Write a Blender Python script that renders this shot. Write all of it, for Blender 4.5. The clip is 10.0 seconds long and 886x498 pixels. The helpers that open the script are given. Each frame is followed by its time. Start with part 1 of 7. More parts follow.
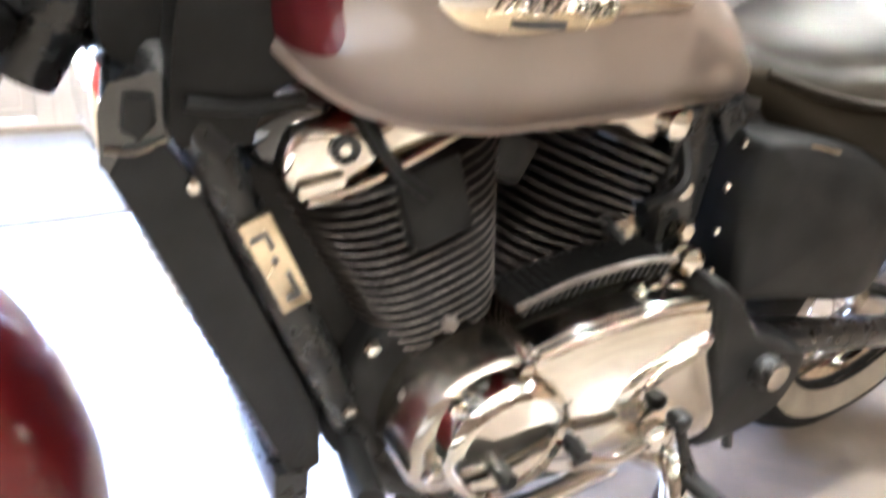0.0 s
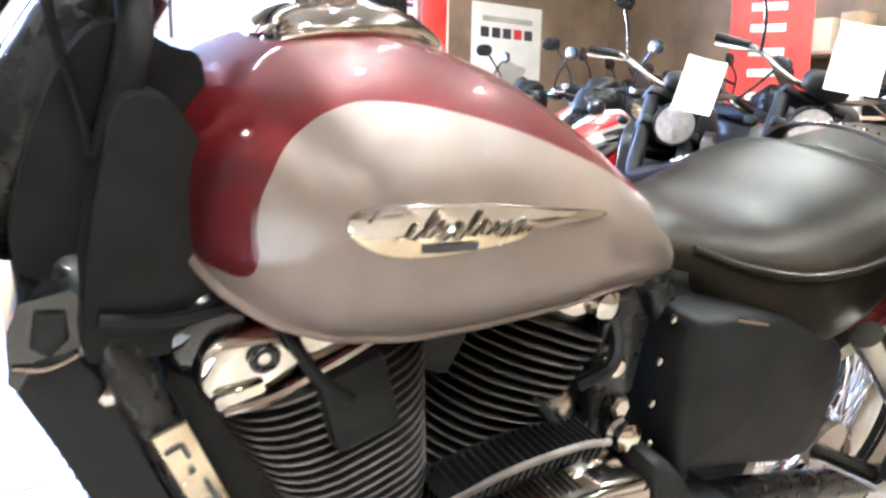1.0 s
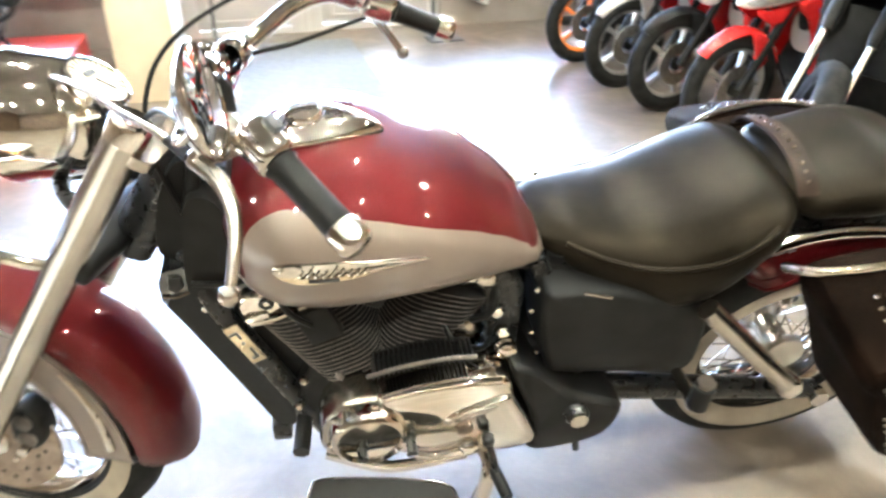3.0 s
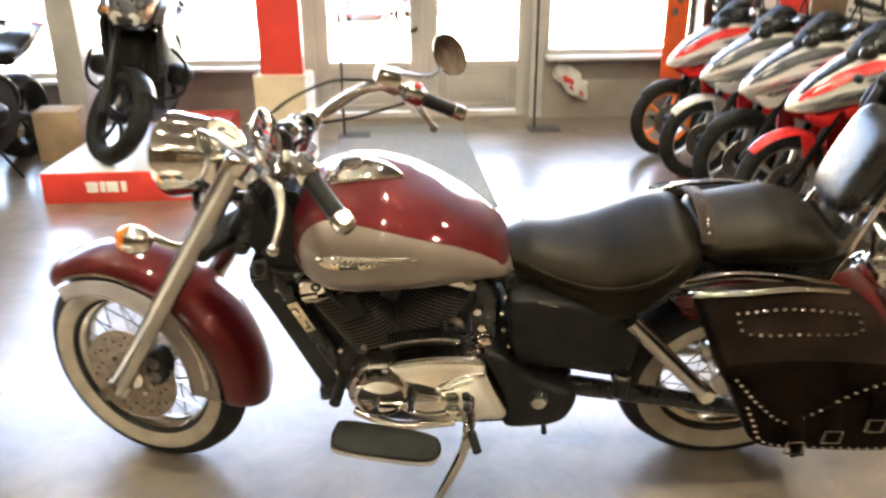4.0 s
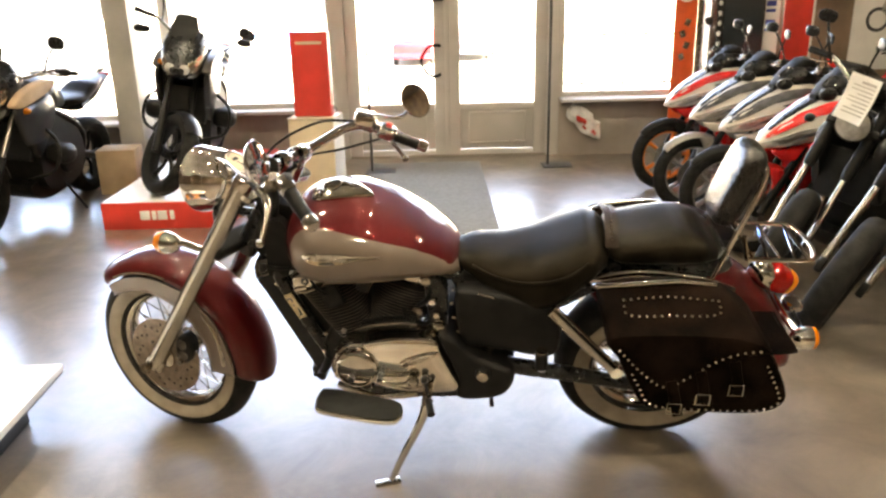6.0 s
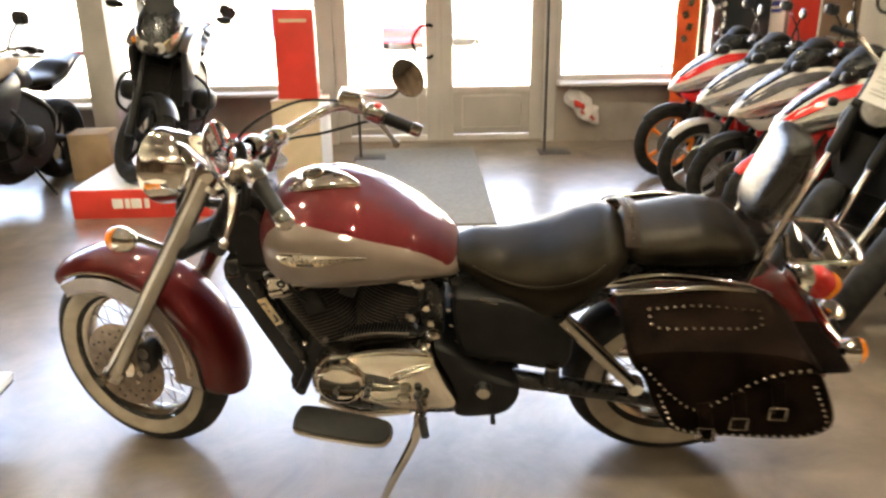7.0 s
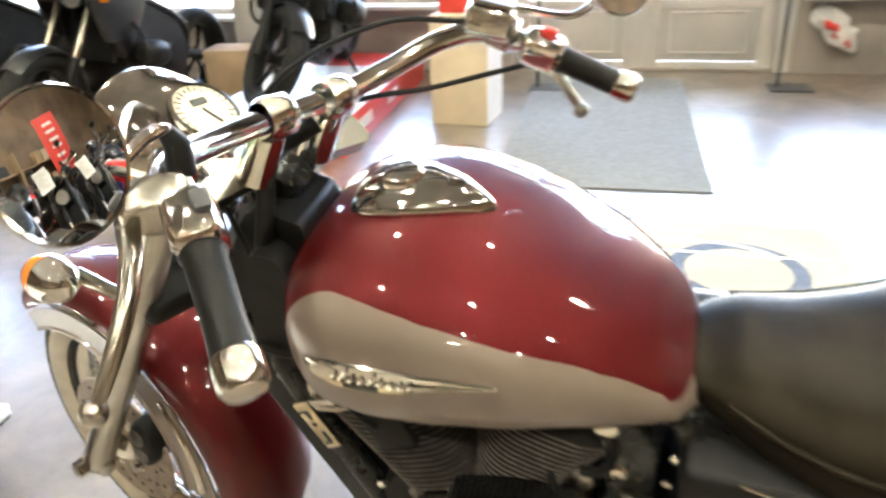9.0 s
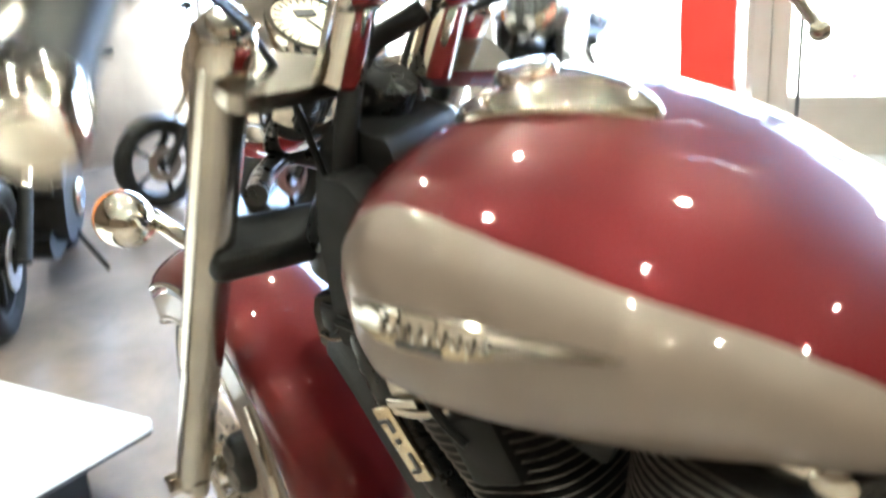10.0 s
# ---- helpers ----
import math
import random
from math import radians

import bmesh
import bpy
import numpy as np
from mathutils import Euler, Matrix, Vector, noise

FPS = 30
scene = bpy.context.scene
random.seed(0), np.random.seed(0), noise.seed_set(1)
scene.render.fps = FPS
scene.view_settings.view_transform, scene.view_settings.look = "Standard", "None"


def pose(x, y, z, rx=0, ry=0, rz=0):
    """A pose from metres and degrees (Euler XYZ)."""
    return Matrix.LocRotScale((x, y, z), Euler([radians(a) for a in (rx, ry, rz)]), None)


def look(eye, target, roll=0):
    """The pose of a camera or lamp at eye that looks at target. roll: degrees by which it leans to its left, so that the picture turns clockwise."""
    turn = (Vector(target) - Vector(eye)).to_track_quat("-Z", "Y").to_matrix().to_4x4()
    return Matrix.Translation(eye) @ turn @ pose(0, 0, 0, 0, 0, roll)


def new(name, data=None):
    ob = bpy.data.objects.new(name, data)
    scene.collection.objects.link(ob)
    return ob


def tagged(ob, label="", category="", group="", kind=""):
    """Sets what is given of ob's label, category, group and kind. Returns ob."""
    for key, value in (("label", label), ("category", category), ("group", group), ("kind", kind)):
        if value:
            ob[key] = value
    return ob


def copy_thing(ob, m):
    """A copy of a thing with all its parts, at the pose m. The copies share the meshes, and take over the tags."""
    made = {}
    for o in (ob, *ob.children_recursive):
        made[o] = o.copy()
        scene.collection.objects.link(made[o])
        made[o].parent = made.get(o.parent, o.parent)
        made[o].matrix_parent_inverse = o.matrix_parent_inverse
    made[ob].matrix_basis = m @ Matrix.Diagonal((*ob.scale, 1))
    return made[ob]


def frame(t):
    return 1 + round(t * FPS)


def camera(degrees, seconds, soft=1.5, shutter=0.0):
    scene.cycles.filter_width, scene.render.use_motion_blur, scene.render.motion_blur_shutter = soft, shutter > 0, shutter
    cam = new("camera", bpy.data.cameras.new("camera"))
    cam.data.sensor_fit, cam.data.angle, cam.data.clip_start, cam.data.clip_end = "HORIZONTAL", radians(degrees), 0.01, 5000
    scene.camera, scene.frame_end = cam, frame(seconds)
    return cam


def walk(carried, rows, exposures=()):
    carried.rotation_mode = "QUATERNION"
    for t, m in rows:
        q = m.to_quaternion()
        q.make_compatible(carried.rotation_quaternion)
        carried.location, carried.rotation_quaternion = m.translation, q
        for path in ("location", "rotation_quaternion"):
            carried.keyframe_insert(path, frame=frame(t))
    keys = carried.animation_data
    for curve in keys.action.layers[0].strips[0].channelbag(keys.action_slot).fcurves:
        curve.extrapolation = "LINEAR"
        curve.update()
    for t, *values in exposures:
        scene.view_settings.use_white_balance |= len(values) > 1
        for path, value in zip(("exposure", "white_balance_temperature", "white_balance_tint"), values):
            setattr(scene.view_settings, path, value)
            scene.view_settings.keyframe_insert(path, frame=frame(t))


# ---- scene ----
cam = camera(59.4, 10.0, soft=2.5, shutter=0.8)
PATH = [
    (0, (0.298, -0.86, 0.789), (1.244, 0.803, 0.204), 1.1),
    (0.5, (0.317, -0.864, 0.833), (1.334, 0.805, 0.411), 1.0),
    (1, (0.339, -0.864, 0.869), (1.379, 0.813, 0.545), 1.1),
    (1.5, (0.391, -0.822, 0.922), (1.367, 0.851, 0.423), 1.7),
    (2, (0.422, -0.902, 1.056), (1.15, 0.771, 0.238), 2.2),
    (2.5, (0.492, -1.143, 1.218), (0.977, 0.567, 0.3), -1.2),
    (2.7, (0.544, -1.26, 1.284), (0.956, 0.454, 0.338), -0.8),
    (3.8, (0.857, -1.867, 1.444), (0.847, -0.029, 0.656), -1.0),
    (4, (0.863, -2.019, 1.46), (0.839, -0.157, 0.731), -0.3),
    (4.5, (0.919, -2.255, 1.518), (0.88, -0.377, 0.832), 0.3),
    (5, (1.053, -2.443, 1.533), (0.953, -0.551, 0.894), -0.7),
    (5.2, (1.083, -2.471, 1.532), (0.957, -0.577, 0.902), -1.2),
    (5.75, (1.13, -2.525, 1.536), (0.982, -0.63, 0.905), -1.3),
    (6.3, (1.15, -2.513, 1.537), (0.996, -0.623, 0.904), -1.2),
    (6.5, (1.148, -2.486, 1.528), (1.011, -0.594, 0.894), -1.0),
    (7, (1.103, -2.228, 1.474), (0.978, -0.346, 0.808), -0.8),
    (7.5, (1.067, -1.943, 1.441), (0.896, -0.083, 0.727), -0.8),
    (8, (1.076, -1.604, 1.397), (0.712, 0.227, 0.679), -2.3),
    (8.5, (1.031, -1.333, 1.347), (0.559, 0.438, 0.546), -2.1),
    (9, (0.96, -1.097, 1.313), (0.406, 0.627, 0.464), -2.1),
    (9.5, (0.941, -0.944, 1.239), (0.071, 0.654, 0.408), -4.3),
    (9.7, (0.946, -0.874, 1.161), (-0.053, 0.671, 0.375), -3.9),
    (9.85, (0.967, -0.845, 1.09), (-0.13, 0.687, 0.421), -3.9),
    (10, (0.973, -0.84, 1.01), (-0.158, 0.724, 0.482), -3.3),
]
EXPOSURES = [(0, 8.0, 5500, 7), (1.0, 7.95, 5200, 4), (2.0, 8.15, 5150, 0), (2.5, 7.9, 5350, -3), (3.8, 6.85, 6700, 0), (4.5, 6.2, 7300, 2), (5, 6.2, 7500, 3), (7, 6.25, 7600, 3), (8.5, 6.6, 6800, 0), (9.5, 7.0, 5950, -5), (10, 7.1, 5750, -6)]
walk(cam, [(t, look(eye, target, roll)) for t, eye, target, roll in PATH], EXPOSURES)

# world and sun
SUN_UP, SUN_AZ = 42.0, 115.0
world = bpy.data.worlds.new("world")
scene.world = world
world.use_nodes = True
wn = world.node_tree
sky = wn.nodes.new("ShaderNodeTexSky")
sky.sky_type = "NISHITA"
sky.sun_disc = False
sky.sun_elevation = radians(SUN_UP)
sky.sun_rotation = radians(SUN_AZ)
sky.air_density = 0.25
sky.dust_density = 5.0
sky.ozone_density = 0.0
wn.links.new(sky.outputs["Color"], wn.nodes["Background"].inputs["Color"])
wn.nodes["Background"].inputs["Strength"].default_value = 0.15
sun_data = bpy.data.lights.new("sun", "SUN")
sun_data.energy, sun_data.angle, sun_data.color = 5.0, radians(0.6), (1.0, 0.95, 0.88)
sun = new("sun", sun_data)
sun.matrix_world = look((math.sin(radians(SUN_AZ)), math.cos(radians(SUN_AZ)), math.tan(radians(SUN_UP))), (0, 0, 0))

# ---------------------------------------------------------------- materials


def mat(name, color, rough=0.5, metal=0.0, var=0.12, scale=8.0, bump=0.0, bump_scale=60.0, coat=0.0, spec=0.5,
        second=None, rough_var=0.08, emit=0.0, trans=0.0, flake=0.0, tint=None):
    m = bpy.data.materials.new(name)
    m.use_nodes = True
    nt = m.node_tree
    b = nt.nodes["Principled BSDF"]
    tc = nt.nodes.new("ShaderNodeTexCoord")
    big = nt.nodes.new("ShaderNodeTexNoise")
    big.inputs["Scale"].default_value = scale
    big.inputs["Detail"].default_value = 6.0
    nt.links.new(tc.outputs["Object"], big.inputs["Vector"])
    mix = nt.nodes.new("ShaderNodeMix")
    mix.data_type = "RGBA"
    c2 = second or tuple(max(0.0, c * (1 - 2 * var)) for c in color)
    c1 = color if second else tuple(min(1.0, c * (1 + var)) for c in color)
    mix.inputs["A"].default_value = (*c1, 1)
    mix.inputs["B"].default_value = (*c2, 1)
    ramp = nt.nodes.new("ShaderNodeMapRange")
    ramp.inputs["From Min"].default_value, ramp.inputs["From Max"].default_value = 0.35, 0.65
    nt.links.new(big.outputs["Fac"], ramp.inputs["Value"])
    nt.links.new(ramp.outputs["Result"], mix.inputs["Factor"])
    nt.links.new(mix.outputs["Result"], b.inputs["Base Color"])
    b.inputs["Metallic"].default_value = metal
    b.inputs["Specular IOR Level"].default_value = spec
    b.inputs["Coat Weight"].default_value = coat
    b.inputs["Coat Roughness"].default_value = 0.03
    if tint:
        b.inputs["Specular Tint"].default_value = (*tint, 1)
    b.inputs["Transmission Weight"].default_value = trans
    if emit:
        b.inputs["Emission Color"].default_value = (*color, 1)
        b.inputs["Emission Strength"].default_value = emit
    fine = nt.nodes.new("ShaderNodeTexNoise")
    fine.inputs["Scale"].default_value = bump_scale
    fine.inputs["Detail"].default_value = 4.0
    nt.links.new(tc.outputs["Object"], fine.inputs["Vector"])
    rr = nt.nodes.new("ShaderNodeMapRange")
    rr.inputs["To Min"].default_value, rr.inputs["To Max"].default_value = max(0.0, rough - rough_var), min(1.0, rough + rough_var)
    nt.links.new(fine.outputs["Fac"], rr.inputs["Value"])
    nt.links.new(rr.outputs["Result"], b.inputs["Roughness"])
    if bump:
        bp = nt.nodes.new("ShaderNodeBump")
        bp.inputs["Strength"].default_value = bump
        bp.inputs["Distance"].default_value = 0.002
        nt.links.new(fine.outputs["Fac"], bp.inputs["Height"])
        nt.links.new(bp.outputs["Normal"], b.inputs["Normal"])
    return m


def floor_material():
    m = mat("polished_concrete", (0.212, 0.182, 0.147), rough=0.46, var=0.2, scale=0.9, bump=0.004, bump_scale=9, second=(0.160, 0.119, 0.083), rough_var=0.06, spec=0.8, coat=1.0)
    nt = m.node_tree
    b = nt.nodes["Principled BSDF"]
    b.inputs["Coat Roughness"].default_value = 0.20
    b.inputs["Coat IOR"].default_value = 1.5
    tc = [n for n in nt.nodes if n.bl_idname == "ShaderNodeTexCoord"][0]
    stain = nt.nodes.new("ShaderNodeTexNoise")
    stain.inputs["Scale"].default_value = 3.1
    stain.inputs["Detail"].default_value = 9.0
    stain.inputs["Roughness"].default_value = 0.7
    stain.inputs["Distortion"].default_value = 0.6
    nt.links.new(tc.outputs["Object"], stain.inputs["Vector"])
    old = b.inputs["Base Color"].links[0].from_socket
    mul = nt.nodes.new("ShaderNodeMix")
    mul.data_type, mul.blend_type = "RGBA", "MULTIPLY"
    mul.inputs["Factor"].default_value = 1.0
    mr = nt.nodes.new("ShaderNodeMapRange")
    mr.inputs["From Min"].default_value, mr.inputs["From Max"].default_value = 0.3, 0.7
    mr.inputs["To Min"].default_value, mr.inputs["To Max"].default_value = 0.5, 1.15
    nt.links.new(stain.outputs["Fac"], mr.inputs["Value"])
    nt.links.new(old, mul.inputs["A"])
    nt.links.new(mr.outputs["Result"], mul.inputs["B"])
    nt.links.new(mul.outputs["Result"], b.inputs["Base Color"])
    worn = nt.nodes.new("ShaderNodeMapRange")
    worn.inputs["From Min"].default_value, worn.inputs["From Max"].default_value = 0.35, 0.65
    worn.inputs["To Min"].default_value, worn.inputs["To Max"].default_value = 0.17, 0.26
    nt.links.new(stain.outputs["Fac"], worn.inputs["Value"])
    nt.links.new(worn.outputs["Result"], b.inputs["Coat Roughness"])
    return m


def glass_material():
    m = bpy.data.materials.new("clear_glass")
    m.use_nodes = True
    nt = m.node_tree
    out = nt.nodes["Material Output"]
    nt.nodes.remove(nt.nodes["Principled BSDF"])
    t, g, mx, lw = (nt.nodes.new("ShaderNodeBsdf" + k) if k in ("Transparent", "Glossy") else nt.nodes.new(k) for k in ("Transparent", "Glossy", "ShaderNodeMixShader", "ShaderNodeFresnel"))
    g.inputs["Roughness"].default_value = 0.02
    lw.inputs["IOR"].default_value = 1.35
    nt.links.new(lw.outputs["Fac"], mx.inputs["Fac"])
    nt.links.new(t.outputs["BSDF"], mx.inputs[1])
    nt.links.new(g.outputs["BSDF"], mx.inputs[2])
    nt.links.new(mx.outputs["Shader"], out.inputs["Surface"])
    return m


# warm tint puts the brown room's reflection into the base colour
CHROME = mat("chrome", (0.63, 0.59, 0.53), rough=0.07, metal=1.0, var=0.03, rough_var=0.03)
SATIN = mat("satin_aluminium", (0.42, 0.385, 0.335), rough=0.24, metal=1.0, var=0.05, scale=12, rough_var=0.04)
BRASSY = mat("brushed_gold_plate", (0.66, 0.56, 0.40), rough=0.25, metal=1.0, var=0.1, scale=40)
RED = mat("burgundy_paint", (0.070, 0.0024, 0.0038), rough=0.45, metal=0.42, var=0.12, scale=5, coat=0.8, bump_scale=900, rough_var=0.05, spec=0.15)
TAN = mat("champagne_paint", (0.165, 0.128, 0.105), rough=0.42, metal=0.2, var=0.06, scale=6, coat=0.8, bump_scale=900)
RUBBER = mat("tyre_rubber", (0.012, 0.0115, 0.011), rough=0.75, spec=0.25, var=0.3, scale=20, bump=0.3, bump_scale=120)
WHITEWALL = mat("whitewall_rubber", (0.35, 0.30, 0.235), rough=0.6, var=0.1, scale=14, bump=0.1)
BLACK = mat("black_enamel", (0.009, 0.009, 0.009), rough=0.28, var=0.2, scale=15, rough_var=0.05, coat=0.2, spec=0.35)
GLOSS = mat("gloss_black_plastic", (0.01, 0.0105, 0.011), rough=0.08, var=0.2, scale=15, rough_var=0.04, coat=1.0)
MATT = mat("matt_black_plastic", (0.0065, 0.0063, 0.0061), rough=0.5, spec=0.2, var=0.25, scale=18, bump=0.15, bump_scale=350)
ENGINE = mat("black_cast_engine", (0.007, 0.0066, 0.0062), rough=0.5, spec=0.3, var=0.3, scale=25, bump=0.3, bump_scale=200)
FIN = mat("fin_edge_metal", (0.13, 0.112, 0.10), rough=0.5, metal=0.5, var=0.2, scale=40)
LEATHER = mat("black_leather", (0.010, 0.0082, 0.006), rough=0.36, spec=0.11, var=0.3, scale=9, bump=0.18, bump_scale=420, rough_var=0.1, tint=(0.74, 0.60, 0.42))
VINYL = mat("black_vinyl", (0.014, 0.013, 0.012), rough=0.27, spec=0.5, var=0.2, scale=9, bump=0.08, bump_scale=300, rough_var=0.05)
BAGLEATHER = mat("brown_black_leather", (0.0065, 0.0037, 0.0026), rough=0.68, spec=0.045, var=0.35, scale=11, bump=0.5, bump_scale=260, tint=(0.45, 0.36, 0.29))
RADIATOR = mat("radiator_black", (0.008, 0.0085, 0.009), rough=0.42, spec=0.3, var=0.2, scale=20, bump=0.2, bump_scale=200)
AMBER = mat("amber_lens", (0.85, 0.25, 0.02), rough=0.15, var=0.08, scale=60, trans=0.3)
REDLENS = mat("red_lens", (0.34, 0.008, 0.007), rough=0.12, var=0.08, scale=60, trans=0.1)
ROTOR = mat("bronzed_rotor_steel", (0.34, 0.27, 0.215), rough=0.42, metal=0.8, var=0.15, scale=30, bump=0.1, bump_scale=300)
MIRROR = mat("mirror_glass", (0.85, 0.85, 0.85), rough=0.015, metal=1.0, var=0.01, rough_var=0.01)
DIAL = mat("cream_dial", (0.70, 0.62, 0.48), rough=0.4, var=0.05, scale=40)
GLASS = glass_material()
FLOOR = floor_material()
FRAME = mat("painted_door_frame", (0.52, 0.50, 0.48), rough=0.45, var=0.05, scale=3, bump=0.05)
PANEL = mat("grey_panel", (0.43, 0.41, 0.39), rough=0.5, var=0.06, scale=2, bump=0.05)
SILL = mat("dark_sill_wall", (0.30, 0.265, 0.24), rough=0.55, var=0.12, scale=2.5, bump=0.1)
PLASTER = mat("plaster_wall", (0.55, 0.50, 0.43), rough=0.8, var=0.08, scale=1.5, bump=0.2, bump_scale=40)
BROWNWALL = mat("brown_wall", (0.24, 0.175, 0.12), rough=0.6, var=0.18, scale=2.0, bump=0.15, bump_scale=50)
# darker copy of brown_wall, so the unseen back and west walls bounce less light
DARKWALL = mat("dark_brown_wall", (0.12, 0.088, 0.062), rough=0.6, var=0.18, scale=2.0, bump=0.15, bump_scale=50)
CEIL = mat("ceiling_paint", (0.15, 0.135, 0.115), rough=0.85, var=0.06, scale=1.0)
COLUMN = mat("grey_column_paint", (0.45, 0.43, 0.40), rough=0.5, var=0.1, scale=3)
MAT_FAB = mat("grey_door_mat_pile", (0.20, 0.205, 0.215), rough=0.95, var=0.06, scale=30, bump=0.8, bump_scale=160)
WHITEB = mat("white_laminate", (0.78, 0.77, 0.75), rough=0.35, var=0.03, scale=4)
REDP = mat("red_board_paint", (0.62, 0.045, 0.035), rough=0.4, var=0.08, scale=5)
BEIGE = mat("beige_box_board", (0.60, 0.50, 0.36), rough=0.6, var=0.06, scale=5)
PAPER = mat("paper", (0.80, 0.79, 0.77), rough=0.7, var=0.03, scale=6)
INK = mat("dark_ink", (0.05, 0.05, 0.055), rough=0.6, var=0.2, scale=20)
SCOOT_WHITE = mat("white_fairing", (0.60, 0.57, 0.52), rough=0.22, var=0.04, scale=6, coat=0.8)
SCOOT_RED = mat("red_fairing", (0.60, 0.02, 0.022), rough=0.25, var=0.08, scale=6, coat=0.8)
SCOOT_BLUE = mat("blue_decal", (0.05, 0.06, 0.30), rough=0.3, var=0.1, scale=6, coat=0.6)
ORANGE = mat("orange_paint", (0.75, 0.20, 0.03), rough=0.35, var=0.06, scale=8, coat=0.4)
SILVERP = mat("silver_paint", (0.34, 0.32, 0.30), rough=0.3, metal=0.5, var=0.06, scale=10, coat=0.5)
GREYBIKE = mat("dark_grey_paint", (0.014, 0.014, 0.015), rough=0.36, metal=0.0, var=0.15, scale=8, coat=0.25, spec=0.3)
DISC = mat("brake_disc_steel", (0.42, 0.39, 0.35), rough=0.35, metal=1.0, var=0.12, scale=50)
LENS = mat("headlamp_lens", (0.75, 0.74, 0.72), rough=0.08, metal=0.6, var=0.1, scale=40)
PAVING = mat("outdoor_paving", (0.15, 0.14, 0.125), rough=0.8, var=0.1, scale=0.7, bump=0.2, bump_scale=15)
FACADE = mat("pale_facade", (0.36, 0.335, 0.295), rough=0.85, var=0.08, scale=0.4)
CARRED = mat("red_car_paint", (0.16, 0.006, 0.010), rough=0.35, var=0.05, scale=3, coat=0.3, spec=0.2)
CARGREY = mat("grey_car_paint", (0.035, 0.036, 0.042), rough=0.35, var=0.05, scale=3, coat=0.3, spec=0.2)
DARKSILVER = mat("dark_silver_paint", (0.10, 0.09, 0.082), rough=0.35, metal=0.4, var=0.08, scale=10, coat=0.4)
IRON = mat("dark_railing_paint", (0.005, 0.006, 0.007), rough=0.8, var=0.2, scale=8, spec=0.03)
DARKGLASS = mat("dark_car_glass", (0.03, 0.035, 0.04), rough=0.08, var=0.1, scale=3)
PLASTICBAG = mat("thin_plastic_film", (0.80, 0.79, 0.78), rough=0.3, var=0.08, scale=30, trans=0.35)
LAMPGLOW = mat("lamp_glow", (1.0, 0.83, 0.62), rough=0.5, var=0.0, emit=30.0)
CARDBOARD = mat("cardboard", (0.45, 0.33, 0.21), rough=0.8, var=0.08, scale=6)
TREELEAF = mat("leaf_green", (0.07, 0.11, 0.04), rough=0.7, var=0.35, scale=5)

# ---------------------------------------------------------------- mesh helpers


def V(*a):
    return Vector(a)


def part(name, bm, material, parent=None, label="", angle=38.0):
    bmesh.ops.remove_doubles(bm, verts=bm.verts, dist=1e-6)
    bmesh.ops.recalc_face_normals(bm, faces=bm.faces)
    me = bpy.data.meshes.new(name)
    bm.to_mesh(me)
    bm.free()
    for m in material if isinstance(material, (list, tuple)) else (material,):
        me.materials.append(m)
    me.polygons.foreach_set("use_smooth", [True] * len(me.polygons))
    me.set_sharp_from_angle(angle=radians(angle))
    ob = new(name, me)
    ob.parent = parent
    if label:
        tagged(ob, label)
    return ob


def thing(name, m=None, label="", category="", group="", kind=""):
    ob = new(name)
    ob.empty_display_size = 0.1
    if m is not None:
        ob.matrix_world = m
    return tagged(ob, label, category, group, kind)


def box(bm, size, m=None, bevel=0.0, seg=2):
    r = bmesh.ops.create_cube(bm, size=1.0, matrix=Matrix.Diagonal((*size, 1)))
    vs = r["verts"]
    if bevel:
        es = {e for v in vs for e in v.link_edges}
        out = bmesh.ops.bevel(bm, geom=list(es), offset=bevel, segments=seg, affect="EDGES", profile=0.5)
        vs = list({v for f in out["faces"] for v in f.verts} | {v for v in vs if v.is_valid})
    if m is not None:
        bmesh.ops.transform(bm, matrix=m, verts=vs)
    return bm


def B(size, m=None, bevel=0.0, seg=2):
    return box(bmesh.new(), size, m, bevel, seg)


def loft(bm, rings, closed=True, caps=True):
    vr = [[bm.verts.new(p) for p in ring] for ring in rings]
    n = len(vr[0])
    for a, b in zip(vr, vr[1:]):
        for i in range(n if closed else n - 1):
            j = (i + 1) % n
            try:
                bm.faces.new((a[i], a[j], b[j], b[i]))
            except ValueError:
                pass
    if caps and closed:
        for ring in (vr[0], vr[-1]):
            if len(set(ring)) > 2:
                try:
                    bm.faces.new(ring)
                except ValueError:
                    pass
    return bm


def frames(pts):
    """A frame (side, up) at every point of a path, carried along without twist."""
    pts = [Vector(p) for p in pts]
    out, side = [], None
    for i, p in enumerate(pts):
        t = (pts[min(i + 1, len(pts) - 1)] - pts[max(i - 1, 0)]).normalized()
        if side is None:
            side = t.cross(Vector((0, 0, 1)))
            if side.length < 0.1:
                side = t.cross(Vector((1, 0, 0)))
        side = (side - t * side.dot(t)).normalized()
        out.append((p, side, t.cross(side).normalized()))
    return out


def smooth_path(pts, n=6):
    """Catmull-Rom through the points."""
    p = [Vector(q) for q in pts]
    p = [2 * p[0] - p[1]] + p + [2 * p[-1] - p[-2]]
    out = []
    for i in range(1, len(p) - 2):
        for k in range(n):
            t = k / n
            out.append(0.5 * (2 * p[i] + (p[i + 1] - p[i - 1]) * t + (2 * p[i - 1] - 5 * p[i] + 4 * p[i + 1] - p[i + 2]) * t * t + (3 * p[i] - p[i - 1] - 3 * p[i + 1] + p[i + 2]) * t ** 3))
    return out + [p[-2]]


